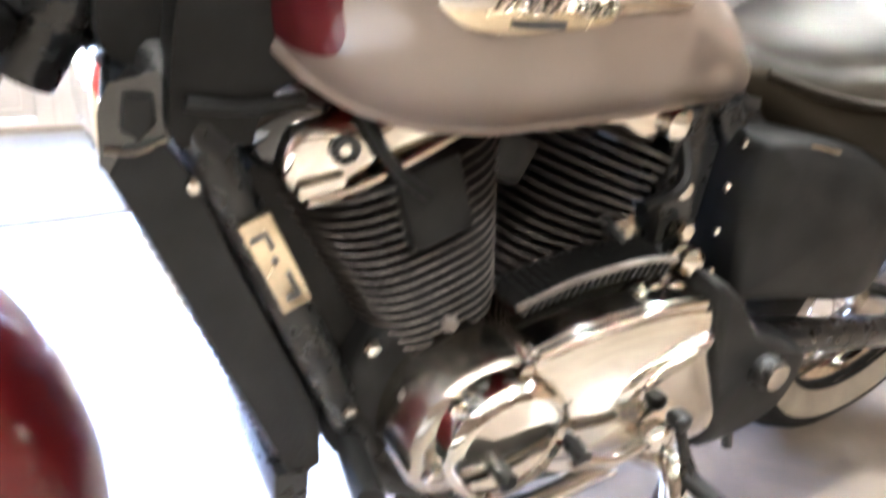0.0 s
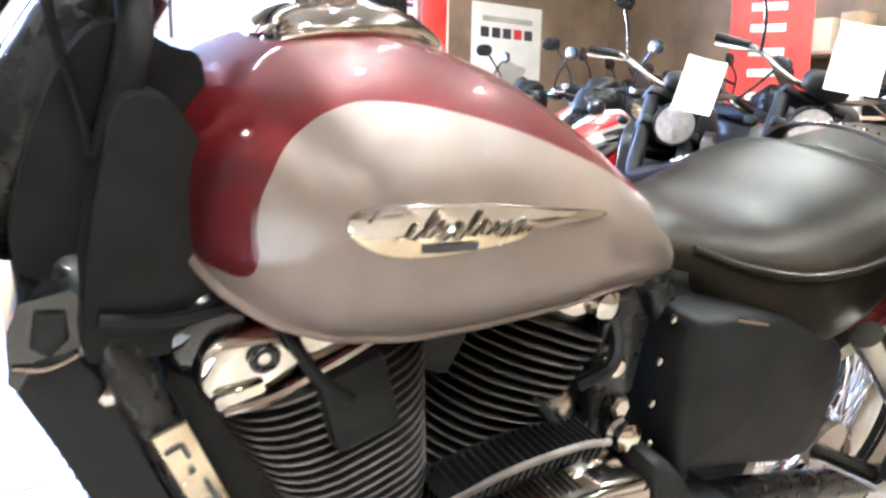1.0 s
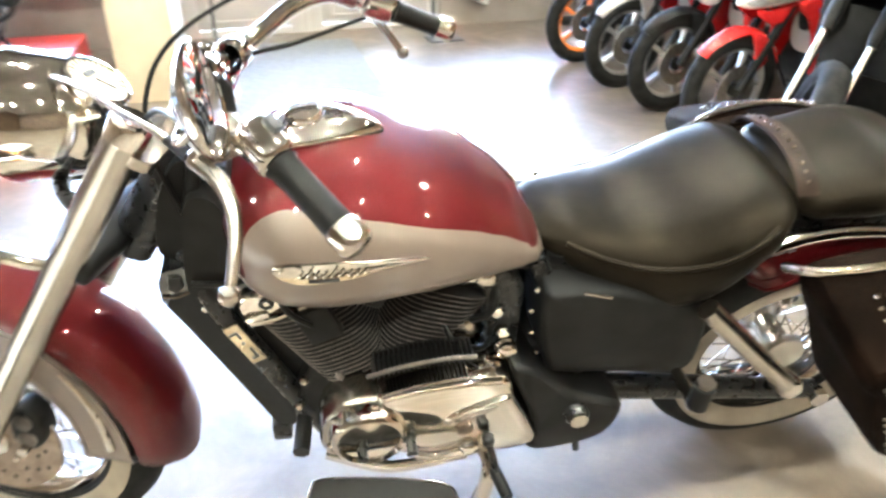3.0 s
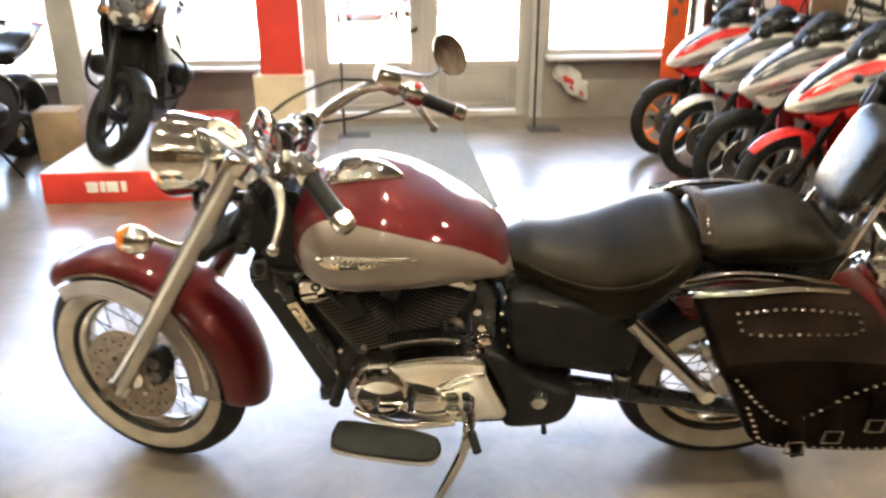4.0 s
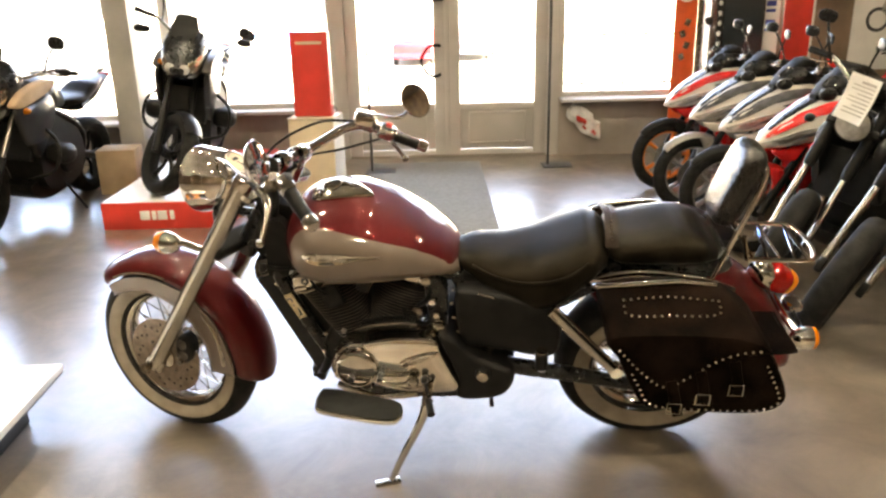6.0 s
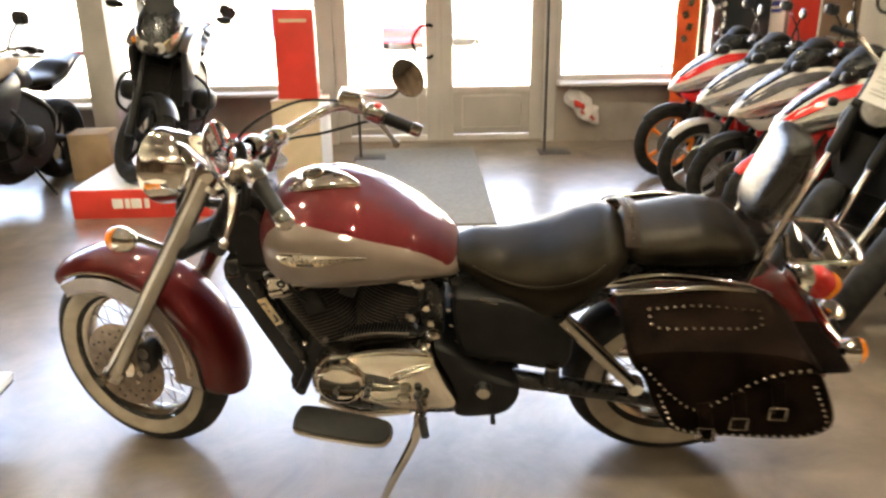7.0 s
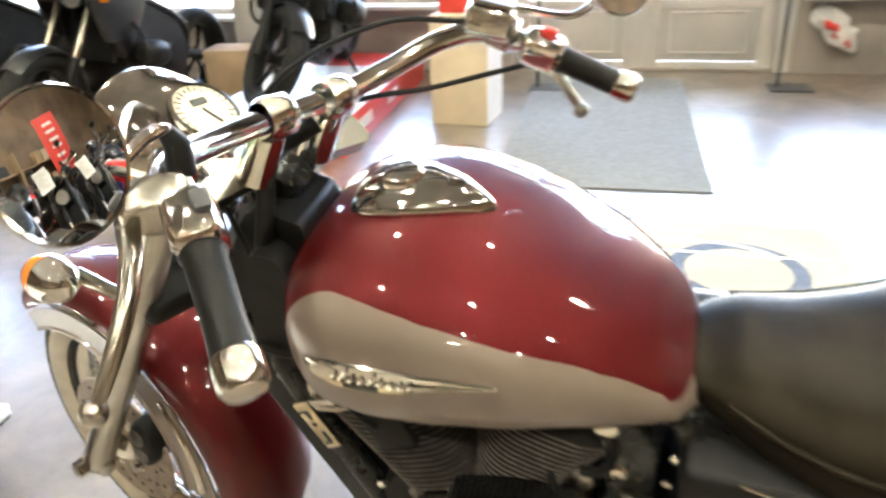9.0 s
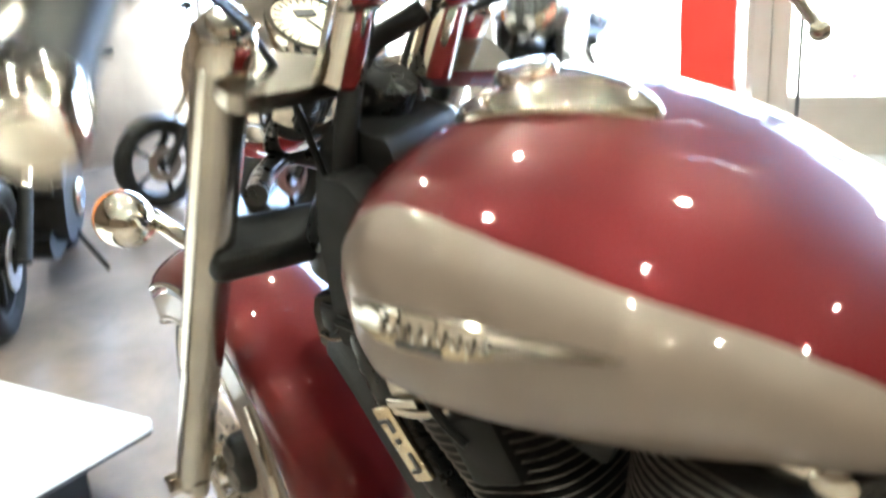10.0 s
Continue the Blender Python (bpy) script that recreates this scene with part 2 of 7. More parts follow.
def tube(bm, pts, r, n=12, smooth=0, loop=False):
    if smooth:
        pts = smooth_path(pts, smooth)
    if loop:
        pts = list(pts) + [pts[0]]
    rs = r if isinstance(r, (list, tuple)) else [r] * len(pts)
    if len(rs) != len(pts):
        rs = [rs[0] + (rs[-1] - rs[0]) * i / (len(pts) - 1) for i in range(len(pts))]
    rings = [[p + (s * math.cos(a) + u * math.sin(a)) * rr for a in (2 * math.pi * k / n for k in range(n))] for (p, s, u), rr in zip(frames(pts), rs)]
    return loft(bm, rings, caps=not loop)


def T(pts, r, n=12, smooth=0, loop=False):
    return tube(bmesh.new(), pts, r, n, smooth, loop)


def axes(direction):
    """A turn that takes +z to the direction."""
    return Vector(direction).to_track_quat("Z", "Y").to_matrix().to_4x4()


def lathe(bm, profile, n=32, m=None):
    """A profile of (r, z) turned about z."""
    rings = [[Vector((r * math.cos(a), r * math.sin(a), z)) for a in (2 * math.pi * k / n for k in range(n))] for r, z in profile]
    if m is not None:
        rings = [[m @ p for p in ring] for ring in rings]
    loft(bm, rings, caps=False)
    for ring, (r, _) in ((rings[0], profile[0]), (rings[-1], profile[-1])):
        if 0.0005 < r < 0.013:
            loft(bm, [ring, [sum(ring, Vector()) / len(ring) + (p - sum(ring, Vector()) / len(ring)) * 0.01 for p in ring]], caps=False)
    return bm


def L(profile, n=32, m=None):
    return lathe(bmesh.new(), profile, n, m)


def at(p, direction=(0, 0, 1)):
    return Matrix.Translation(Vector(p)) @ axes(direction)


def blob(bm, centre, size, m=None, nu=20, nv=12, power=2.0):
    """A rounded body: a superellipsoid."""
    def f(w, e):
        return math.copysign(abs(w) ** (2.0 / e), w)
    rings = []
    for j in range(nv + 1):
        v = -math.pi / 2 + math.pi * j / nv
        v = max(-1.5608, min(1.5608, v))
        ring = []
        for i in range(nu):
            u = 2 * math.pi * i / nu
            p = Vector((size[0] * f(math.cos(v), power) * f(math.cos(u), power), size[1] * f(math.cos(v), power) * f(math.sin(u), power), size[2] * f(math.sin(v), power)))
            if m is not None:
                p = m @ p
            ring.append(p + Vector(centre))
        rings.append(ring)
    return loft(bm, rings)


def E(centre, size, m=None, nu=20, nv=12, power=2.0):
    return blob(bmesh.new(), centre, size, m, nu, nv, power)


def prism(bm, outline, y0, y1, inset=0.0, dome=0.0):
    """An outline in x, z pulled from y0 to y1, its outer face drawn in by inset."""
    c = Vector((sum(p[0] for p in outline) / len(outline), 0, sum(p[1] for p in outline) / len(outline)))
    def ring(y, k):
        out = []
        for x, z in outline:
            d = Vector((x, 0, z)) - c
            q = c + d * max(0.0, 1 - k / max(d.length, 1e-6))
            out.append(Vector((q.x, y, q.z)))
        return out
    s = 1 if y1 > y0 else -1
    rings = [ring(y0, 0), ring(y1 - s * inset, 0), ring(y1 - s * inset * 0.35, inset * 0.35), ring(y1, inset)] if inset else [ring(y0, 0), ring(y1, 0)]
    if dome:
        for k in (0.3, 0.6, 0.85):
            rings.append([Vector((c.x + (p.x - c.x) * (1 - k), y1 + s * dome * (1 - (1 - k) ** 2), c.z + (p.z - c.z) * (1 - k))) for p in rings[3]])
    return loft(bm, rings)


def P(outline, y0, y1, inset=0.0, dome=0.0):
    return prism(bmesh.new(), outline, y0, y1, inset, dome)


def curve_outline(pts, n=5):
    """A closed rounded outline through x, z points."""
    p = [Vector((x, z)) for x, z in pts]
    k = len(p)
    out = []
    for i in range(k):
        a, b, c, d = p[i - 1], p[i], p[(i + 1) % k], p[(i + 2) % k]
        for j in range(n):
            t = j / n
            out.append(0.5 * (2 * b + (c - a) * t + (2 * a - 5 * b + 4 * c - d) * t * t + (3 * b - a - 3 * c + d) * t ** 3))
    return [(q.x, q.y) for q in out]


def interp(x, pts):
    return float(np.interp(x, [p[0] for p in pts], [p[1] for p in pts]))


def moved(bm, m):
    bmesh.ops.transform(bm, matrix=m, verts=bm.verts)
    return bm


def along(pts, step):
    out, carry = [], 0.0
    for a, b in zip(pts, pts[1:]):
        a, b = Vector(a), Vector(b)
        d = (b - a).length
        while carry <= d:
            out.append(a.lerp(b, carry / d))
            carry += step
        carry -= d
    return out



# ---------------------------------------------------------------- the showroom
TURN = 5.2
FAC = pose(0.55, 4.86, 0, 0, 0, TURN)      # the glazed front: x along it, y outwards
ROOM = pose(0.55, 0, 0, 0, 0, TURN)
HIGH = 4.4
GLAZED = 3.3

floor = part("floor", B((13.2, 13.6, 0.1), pose(0, -1.7, -0.05)), FLOOR)
floor.matrix_world = pose(0.55, 0, 0, 0, 0, TURN)
tagged(floor, "grey polished concrete showroom floor with brown stains", "floor", kind="structure")
ground = part("ground", B((400, 400, 0.1), pose(0, 200.3, -1.55)), PAVING)
ground.matrix_world = FAC
tagged(ground, "grey sunlit paving of the yard outside", "ground", kind="structure")
terrace = part("terrace", B((40, 5.1, 1.48), pose(0, 2.76, -0.76), 0.01), PAVING)
terrace.matrix_world = FAC
tagged(terrace, "raised grey paved terrace before the shop front", "terrace", kind="structure")
ceiling = part("ceiling", B((13.2, 13.6, 0.2), pose(0, -1.7, HIGH + 0.1)), CEIL)
ceiling.matrix_world = pose(0.55, 0, 0, 0, 0, TURN)
tagged(ceiling, "plain warm grey ceiling above the showroom", "ceiling", kind="structure")


def wall(name, size, m, material, label):
    ob = part(name, B(size, bevel=0.004), material)
    ob.matrix_world = m
    return tagged(ob, label, "wall", kind="structure")


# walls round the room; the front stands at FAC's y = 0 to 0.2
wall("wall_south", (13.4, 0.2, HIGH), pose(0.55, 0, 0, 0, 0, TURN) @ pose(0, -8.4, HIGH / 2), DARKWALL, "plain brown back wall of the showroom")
wall("wall_east", (0.2, 13.4, HIGH), pose(0.55, 0, 0, 0, 0, TURN) @ pose(6.2, -1.6, HIGH / 2), BROWNWALL, "brown painted side wall behind parked motorcycles")
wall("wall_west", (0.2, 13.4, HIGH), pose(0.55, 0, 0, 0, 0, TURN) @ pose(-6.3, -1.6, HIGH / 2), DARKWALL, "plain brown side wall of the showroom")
wall("wall_north_header", (9.25, 0.2, HIGH - GLAZED), FAC @ pose(-1.625, 0.1, (HIGH + GLAZED) / 2), PANEL, "grey panelled wall above the shop windows")
wall("wall_north_east", (3.2, 0.2, HIGH), FAC @ pose(4.6, 0.1, HIGH / 2), BROWNWALL, "brown wall beside the shop windows with pipes")
wall("wall_north_sill_east", (1.28, 0.2, 0.55), FAC @ pose(1.77, 0.1, 0.275), SILL, "low dark wall under the shop window")
wall("wall_north_sill_middle", (1.55, 0.2, 0.50), FAC @ pose(-1.75, 0.1, 0.25), SILL, "low brown wall under the shop window")
wall("wall_north_sill_west", (3.55, 0.2, 0.42), FAC @ pose(-4.425, 0.1, 0.21), SILL, "low brown wall under the wide shop window")


def window(name, x0, x1, z0, z1, bars, label):
    w = thing(name, FAC, label, "window", kind="structure")
    f = 0.05
    part("window_frame", B((x1 - x0, 0.09, f), pose((x0 + x1) / 2, 0.1, z0 + f / 2), 0.004), FRAME, w)
    part("window_frame", B((x1 - x0, 0.09, f), pose((x0 + x1) / 2, 0.1, z1 - f / 2), 0.004), FRAME, w)
    xs = [x0 + f / 2, *bars, x1 - f / 2]
    for x in xs:
        part("mullion", B((f, 0.094, z1 - z0 - 2 * f), pose(x, 0.1, (z0 + z1) / 2), 0.004), FRAME, w)
    for a, b in zip(xs, xs[1:]):
        pane = part("pane", B((b - a - f, 0.008, z1 - z0 - 2 * f), pose((a + b) / 2, 0.1, (z0 + z1) / 2)), GLASS, w)
        pane.visible_shadow = False
    part("window_sill", B((x1 - x0 - 0.01, 0.22, 0.03), pose((x0 + x1) / 2, -0.04, z0 - 0.012), 0.005), FRAME, w)


window("window_1", 1.13, 2.41, 0.55, GLAZED, [], "large shop window with grey frame in sunlight")
window("window_2", -2.52, -0.98, 0.50, GLAZED, [], "shop window with grey frame looking onto the yard")
window("window_3", -6.2, -2.52, 0.42, GLAZED, [-4.3], "wide shop window with grey frame looking onto the yard")

window("window_4", -0.98, 1.13, 2.58, GLAZED, [0.075], "fixed glass light above the double door")

# the door: jambs and two glazed leaves
door = thing("door_1", FAC, "closed grey double door with two tall glass panes", "door", kind="structure")
for x in (-0.925, 1.075):
    part("jamb", B((0.11, 0.14, 2.55), pose(x, 0.1, 1.275), 0.005), FRAME, door)
part("head", B((1.89, 0.14, 0.10), pose(0.075, 0.1, 2.5), 0.005), FRAME, door)
for a, b in ((-0.87, 0.07), (0.08, 1.02)):
    leaf = part("leaf", B((b - a, 0.05, 0.12), pose((a + b) / 2, 0.1, 2.385), 0.004), FRAME, door)
    part("kick_panel", B((b - a - 0.235, 0.03, 0.40), pose((a + b) / 2, 0.1, 0.27), 0.004), PANEL, leaf)
    part("moulding", T([(a + 0.2, 0.08, 0.13), (b - 0.2, 0.08, 0.13), (b - 0.2, 0.08, 0.42), (a + 0.2, 0.08, 0.42)], 0.008, 6, loop=True), FRAME, leaf)
    for x in (a + 0.0585, b - 0.0585):
        part("stile", B((0.117, 0.05, 2.32), pose(x, 0.1, 1.165), 0.004), FRAME, leaf)
    part("rail", B((b - a - 0.236, 0.05, 0.06), pose((a + b) / 2, 0.1, 0.035), 0.004), FRAME, leaf)
    part("rail", B((b - a - 0.236, 0.05, 0.06), pose((a + b) / 2, 0.1, 0.48), 0.004), FRAME, leaf)
    pane = part("pane", B((b - a - 0.236, 0.008, 1.81), pose((a + b) / 2, 0.1, 1.418)), GLASS, leaf)
    pane.visible_shadow = False
# two strips added to close the gaps where daylight leaked past the leaves
part("meeting_strip", B((0.045, 0.012, 2.30), pose(0.075, 0.069, 1.165), 0.003), FRAME, door)
part("threshold", B((1.89, 0.10, 0.018), pose(0.075, 0.1, 0.009), 0.004), SILL, door, "dark threshold strip added to stop daylight leaking in")
part("door_handle", T([(0.01, 0.075, 1.045), (-0.02, 0.02, 1.055), (-0.10, 0.0, 1.035), (-0.165, 0.0, 0.915), (-0.10, 0.0, 0.795), (-0.02, 0.02, 0.775), (0.01, 0.075, 0.785)], 0.014, 10, 5), IRON, door, "dark bent metal pull handle")
part("door_closer", B((0.16, 0.05, 0.03), pose(-0.03, 0.05, 1.46), 0.004), MATT, door)

# column between the windows
col = thing("wall_column", pose(-2.03, 4.02, 0, 0, 0, TURN + 3), "grey painted square column standing before the windows", "column", kind="structure")
part("shaft", B((0.20, 0.34, HIGH), pose(0, 0, HIGH / 2), 0.006), COLUMN, col)
part("plinth", B((0.23, 0.37, 0.10), pose(0, 0, 0.05), 0.006), SILL, col)

# pipes on the brown wall
for k, (x, r) in enumerate(((2.62, 0.05), (2.82, 0.035), (3.3, 0.055))):
    pipe = part("heating_pipe", T([(x, -0.08, 0.0), (x, -0.08, HIGH)], r, 14), PLASTER)
    pipe.matrix_world = FAC
    tagged(pipe, "beige painted heating pipe running up the wall", "pipe", "pipes on the wall")

# lamps in the ceiling
lamp_data = bpy.data.lights.new("ceiling_spot", "SPOT")
lamp_data.energy, lamp_data.spot_size, lamp_data.spot_blend, lamp_data.color, lamp_data.shadow_soft_size = 1.9, radians(125), 0.7, (1.0, 0.93, 0.83), 0.05
first = None
for i in range(4):
    for j in range(4):
        m = pose(0.55, 0, 0, 0, 0, TURN) @ pose(-3.9 + 2.6 * i, -6.6 + 2.7 * j, HIGH)
        if first is None:
            first = thing("ceiling_lamp", m, "round recessed warm spot lamp in the ceiling", "lamp", "lamps in the ceiling")
            part("ring", L([(0.042, -0.002), (0.062, -0.012), (0.068, -0.004), (0.068, 0.0)], 24), CHROME, first)
            part("bulb", L([(0.001, -0.006), (0.040, -0.006), (0.040, -0.001), (0.001, -0.001)], 24), LAMPGLOW, first)
        else:
            copy_thing(first, m)
        lamp = new("spot", lamp_data)
        lamp.matrix_world = m @ pose(0, 0, -0.05)

# ---------------------------------------------------------------- the cruiser motorcycle
LEAN = 12.0
bike = thing("cruiser_motorcycle", pose(0, 0, 0, LEAN, 0, 0), "burgundy and champagne cruiser motorcycle leaning on its side stand", "motorcycle")
RAKE = radians(32)
AXIS_O, AXIS_D = V(0.40, 0, 0.90), V(math.sin(RAKE), 0, math.cos(RAKE))
STEER = Matrix.Translation(AXIS_O) @ Matrix.Rotation(radians(-21), 4, AXIS_D) @ Matrix.Translation(-AXIS_O)


def bp(name, bm, material, parent=None, label="", angle=38.0):
    return part(name, bm, material, parent or bike, label, angle)


def sp(name, bm, material, parent=None, label="", angle=38.0):
    return part(name, moved(bm, STEER), material, parent or bike, label, angle)


def spoked_wheel(put, name, c, R, width, rim_r, label):
    """A tyre with a white wall, chrome rim, wire spokes and hub, its axle along y."""
    m = at(c, (0, 1, 0))
    w = width / 2
    prof = [(rim_r - 0.004, -w * 0.62), (rim_r + 0.012, -w * 0.80), (rim_r + (R - rim_r) * 0.35, -w * 0.97), (rim_r + (R - rim_r) * 0.62, -w * 0.98), (R - 0.028, -w * 0.86), (R - 0.009, -w * 0.55), (R, 0)]
    prof = prof + [(r, -z) for r, z in prof[-2::-1]]
    prof.append((rim_r - 0.006, 0))
    prof.append(prof[0])
    wheel = put(name, L(prof, 56, m), RUBBER, None, label)
    for s in (-1, 1):
        band = [(rim_r + 0.008, s * w * 0.80), (rim_r + (R - rim_r) * 0.35, s * (w * 0.97 + 0.0025)), (rim_r + (R - rim_r) * 0.47, s * (w * 0.978 + 0.0025)), (rim_r + (R - rim_r) * 0.51, s * (w * 0.975 + 0.0006))]
        put("whitewall", L(band, 56, m), WHITEWALL, wheel, "cream white wall of the tyre")
    rim = [(rim_r + 0.004, -w * 0.72), (rim_r + 0.006, -w * 0.64), (rim_r - 0.012, -w * 0.5), (rim_r - 0.022, -w * 0.18), (rim_r - 0.024, 0)]
    rim = rim + [(r, -z) for r, z in rim[-2::-1]] + [(rim_r - 0.014, 0)]
    rim.append(rim[0])
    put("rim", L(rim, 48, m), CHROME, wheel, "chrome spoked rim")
    hub = [(0.012, -0.075), (0.05, -0.07), (0.052, -0.05), (0.03, -0.035), (0.03, 0.035), (0.052, 0.05), (0.05, 0.07), (0.012, 0.075)]
    put("hub", L(hub, 24, m), SATIN, wheel)
    bm = bmesh.new()
    N = 40
    for k in range(N):
        a = 2 * math.pi * k / N
        s = 1 if k % 2 else -1
        lean_a = 0.62 if k % 4 < 2 else -0.62
        p0 = m @ V(0.048 * math.cos(a + lean_a), 0.048 * math.sin(a + lean_a), s * 0.055)
        p1 = m @ V((rim_r - 0.02) * math.cos(a), (rim_r - 0.02) * math.sin(a), s * 0.012)
        tube(bm, [p0, p1], 0.0022, 5)
    put("spokes", bm, CHROME, wheel, "thin chrome wire spokes")
    return wheel


FW, FR = V(-0.012, 0, 0.332), 0.325
front_wheel = spoked_wheel(sp, "front_wheel", FW, FR, 0.115, 0.222, "black tyre with a wide cream white wall")
disc = sp("brake_disc", L([(0.075, -0.004), (0.145, -0.004), (0.147, 0.0), (0.145, 0.004), (0.075, 0.004), (0.075, -0.004)], 40, at(FW + V(0, -0.078, 0), (0, 1, 0))), ROTOR, front_wheel, "bronze-tinted brake disc with dark dots for its holes")
# raised dark discs stand in for the shade inside the rotor's holes
for k in range(32):
    a, r = 2 * math.pi * k / 32, 0.098 + 0.014 * (k % 3)
    sp("drilled_hole", L([(0.0052, 0.0), (0.0044, 0.0006), (0.0006, 0.0006)], 8, at(FW + V(r * math.cos(a), -0.0822, r * math.sin(a)), (0, -1, 0))), MATT, disc)
carrier = sp("disc_carrier", L([(0.01, -0.006), (0.08, -0.010), (0.082, 0.006), (0.01, 0.006)], 24, at(FW + V(0, -0.074, 0), (0, 1, 0))), ROTOR, front_wheel)
for k in range(6):
    a = math.pi * k / 3 + 0.2
    sp("carrier_bolt", L([(0.008, -0.002), (0.008, 0.005), (0.0065, 0.007), (0.001, 0.007)], 8, at(FW + V(0.066 * math.cos(a), -0.084, 0.066 * math.sin(a)), (0, -1, 0))), CHROME, carrier)
sp("hub_cap", L([(0.042, -0.002), (0.042, 0.010), (0.030, 0.022), (0.016, 0.026), (0.001, 0.026)], 24, at(FW + V(0, -0.080, 0), (0, -1, 0))), CHROME, front_wheel, "polished hub cap")
caliper = sp("brake_caliper", P(curve_outline([(FW.x + x, FW.z + z) for x, z in ((0.082, 0.010), (0.070, 0.055), (0.086, 0.105), (0.118, 0.112), (0.138, 0.078), (0.132, 0.030), (0.108, 0.004))], 4), -0.060, -0.108, 0.012, 0.004), ENGINE, None, "dark cast brake caliper")
for z in (0.040, 0.082):
    sp("piston_cover", L([(0.019, 0.0), (0.019, 0.004), (0.014, 0.007), (0.001, 0.008)], 16, at(FW + V(0.106, -0.108, z), (0, -1, 0))), FIN, caliper)
sp("caliper_bolt", L([(0.001, -0.01), (0.011, -0.01), (0.011, 0.006), (0.001, 0.006)], 12, at(FW + V(0.10, -0.118, 0.02), (0, 1, 0))), CHROME, caliper)

# front fender: a deep crown of paint over the wheel with lighter skirts


def fender_shell(c, r, half, a0, a1, skirt0, skirt1, lo, hi, steps=40, thick=0.004, flare=0.0):
    """A shell swept round c in the x, z plane from a0 to a1 degrees. lo, hi: which part of its section, 0 the crown, 1 the skirt's edge."""
    bm = bmesh.new()
    rings = []
    for i in range(steps + 1):
        f = i / steps
        a = radians(a0 + (a1 - a0) * f)
        sk = skirt0 + (skirt1 - skirt0) * f
        end = min(1.0, min(f, 1 - f) / 0.07)
        nose = math.sqrt(max(0.0, 1 - (1 - end) ** 2)) * 0.35 + 0.65
        rr, hh = r + flare * max(0, f - 0.75) * 4, half * nose
        outer, inner = [], []
        for k in range(13):
            u = -1 + 2 * k / 12
            v = math.copysign(lo + (hi - lo) * abs(u), u) if lo else u * hi
            if lo and u == 0:
                continue
            for sh, lst in ((0, outer), (thick, inner)):
                w = abs(v)
                if w < 0.62:
                    th = w / 0.62 * math.pi / 2
                    y, d = (hh - sh) * math.sin(th), 0.055 * (1 - math.cos(th)) + sh
                else:
                    y, d = hh - sh, 0.055 + (w - 0.62) / 0.38 * sk
                lst.append(V(c.x + (rr - d) * math.cos(a), math.copysign(y, v), c.z + (rr - d) * math.sin(a)))
        rings.append((outer, inner))
    return rings


def fender(put, name, c, r, half, a0, a1, sk0, sk1, label, skirt_mat, split=0.74, flare=0.0):
    rings = fender_shell(c, r, half, a0, a1, sk0, sk1, 0, split, flare=flare)
    bm = loft(bmesh.new(), [o + i[::-1] for o, i in rings])
    body = put(name, bm, RED, None, label, 60)
    for s in (-1, 1):
        rings = fender_shell(c, r, half, a0, a1, sk0, sk1, split, 1.0, flare=flare)
        pick = (lambda l: l[:len(l) // 2]) if s < 0 else (lambda l: l[len(l) // 2:])
        put("skirt", loft(bmesh.new(), [pick(o) + pick(i)[::-1] for o, i in rings]), skirt_mat, body, "lighter skirt of the fender", 60)
        edge = [pick(o)[0 if s < 0 else -1] for o, _ in rings]
        put("rolled_edge", T(edge, 0.0045, 6), skirt_mat, body)
    return body


front_fender = fender(sp, "front_fender", FW, 0.385, 0.098, 133, -6, 0.050, 0.125, "glossy burgundy front fender with champagne sides", TAN, split=0.67, flare=0.004)
sp("fender_trim", T([(FW.x + 0.33 * math.cos(radians(a)), -0.102, FW.z + 0.33 * math.sin(radians(a))) for a in range(118, 75, -4)], 0.005, 6), CHROME, front_fender)
sp("fender_trim", T([(FW.x + (0.290 - 0.0006 * (40 - a)) * math.cos(radians(a)), -0.101, FW.z + (0.290 - 0.0006 * (40 - a)) * math.sin(radians(a))) for a in range(46, 4, -3)], [0.004, 0.0085], 8), CHROME, front_fender)

# fork
FDX = lambda z: (z - FW.z) * math.tan(RAKE)
for s in (-1, 1):
    y = s * 0.143
    leg = sp("fork_leg", T([(FDX(0.322), y, 0.322), (FDX(0.332), y, 0.332), (FDX(0.365), y, 0.365), (FDX(0.60), y, 0.60), (FDX(0.63), y, 0.63)], [0.018, 0.027, 0.029, 0.027, 0.026], 20), SATIN, None, "satin aluminium fork leg")
    sp("fork_cover", T([(FDX(0.63), y, 0.63), (FDX(1.06), y, 1.06)], 0.0285, 20), SATIN, leg, "bright metal upper fork cover")
    sp("fork_cap", L([(0.0305, -0.02), (0.0305, 0.008), (0.026, 0.014), (0.018, 0.015), (0.016, 0.02), (0.001, 0.021)], 20, at((FDX(1.065), y, 1.065), AXIS_D)), CHROME, leg)
    sp("axle_nut", L([(0.001, -0.018), (0.016, -0.018), (0.018, -0.01), (0.018, 0.012), (0.001, 0.012)], 6, at((FW.x, s * 0.172, FW.z), (0, s, 0))), CHROME, leg)
    sp("axle_clamp", B((0.07, 0.03, 0.055), pose(FW.x + 0.02, s * 0.143, FW.z + 0.012, 0, 32, 0), 0.012, 3), SATIN, leg)
top_clamp = sp("top_clamp", P(curve_outline([(-0.035, -0.172), (0.03, -0.172), (0.034, -0.12), (0.022, 0), (0.034, 0.12), (0.03, 0.172), (-0.035, 0.172), (-0.035, 0.11), (-0.005, 0), (-0.035, -0.11)]), -0.011, 0.011, 0.005), SATIN, None, "satin metal top clamp")
top_clamp.data.transform(STEER.inverted())
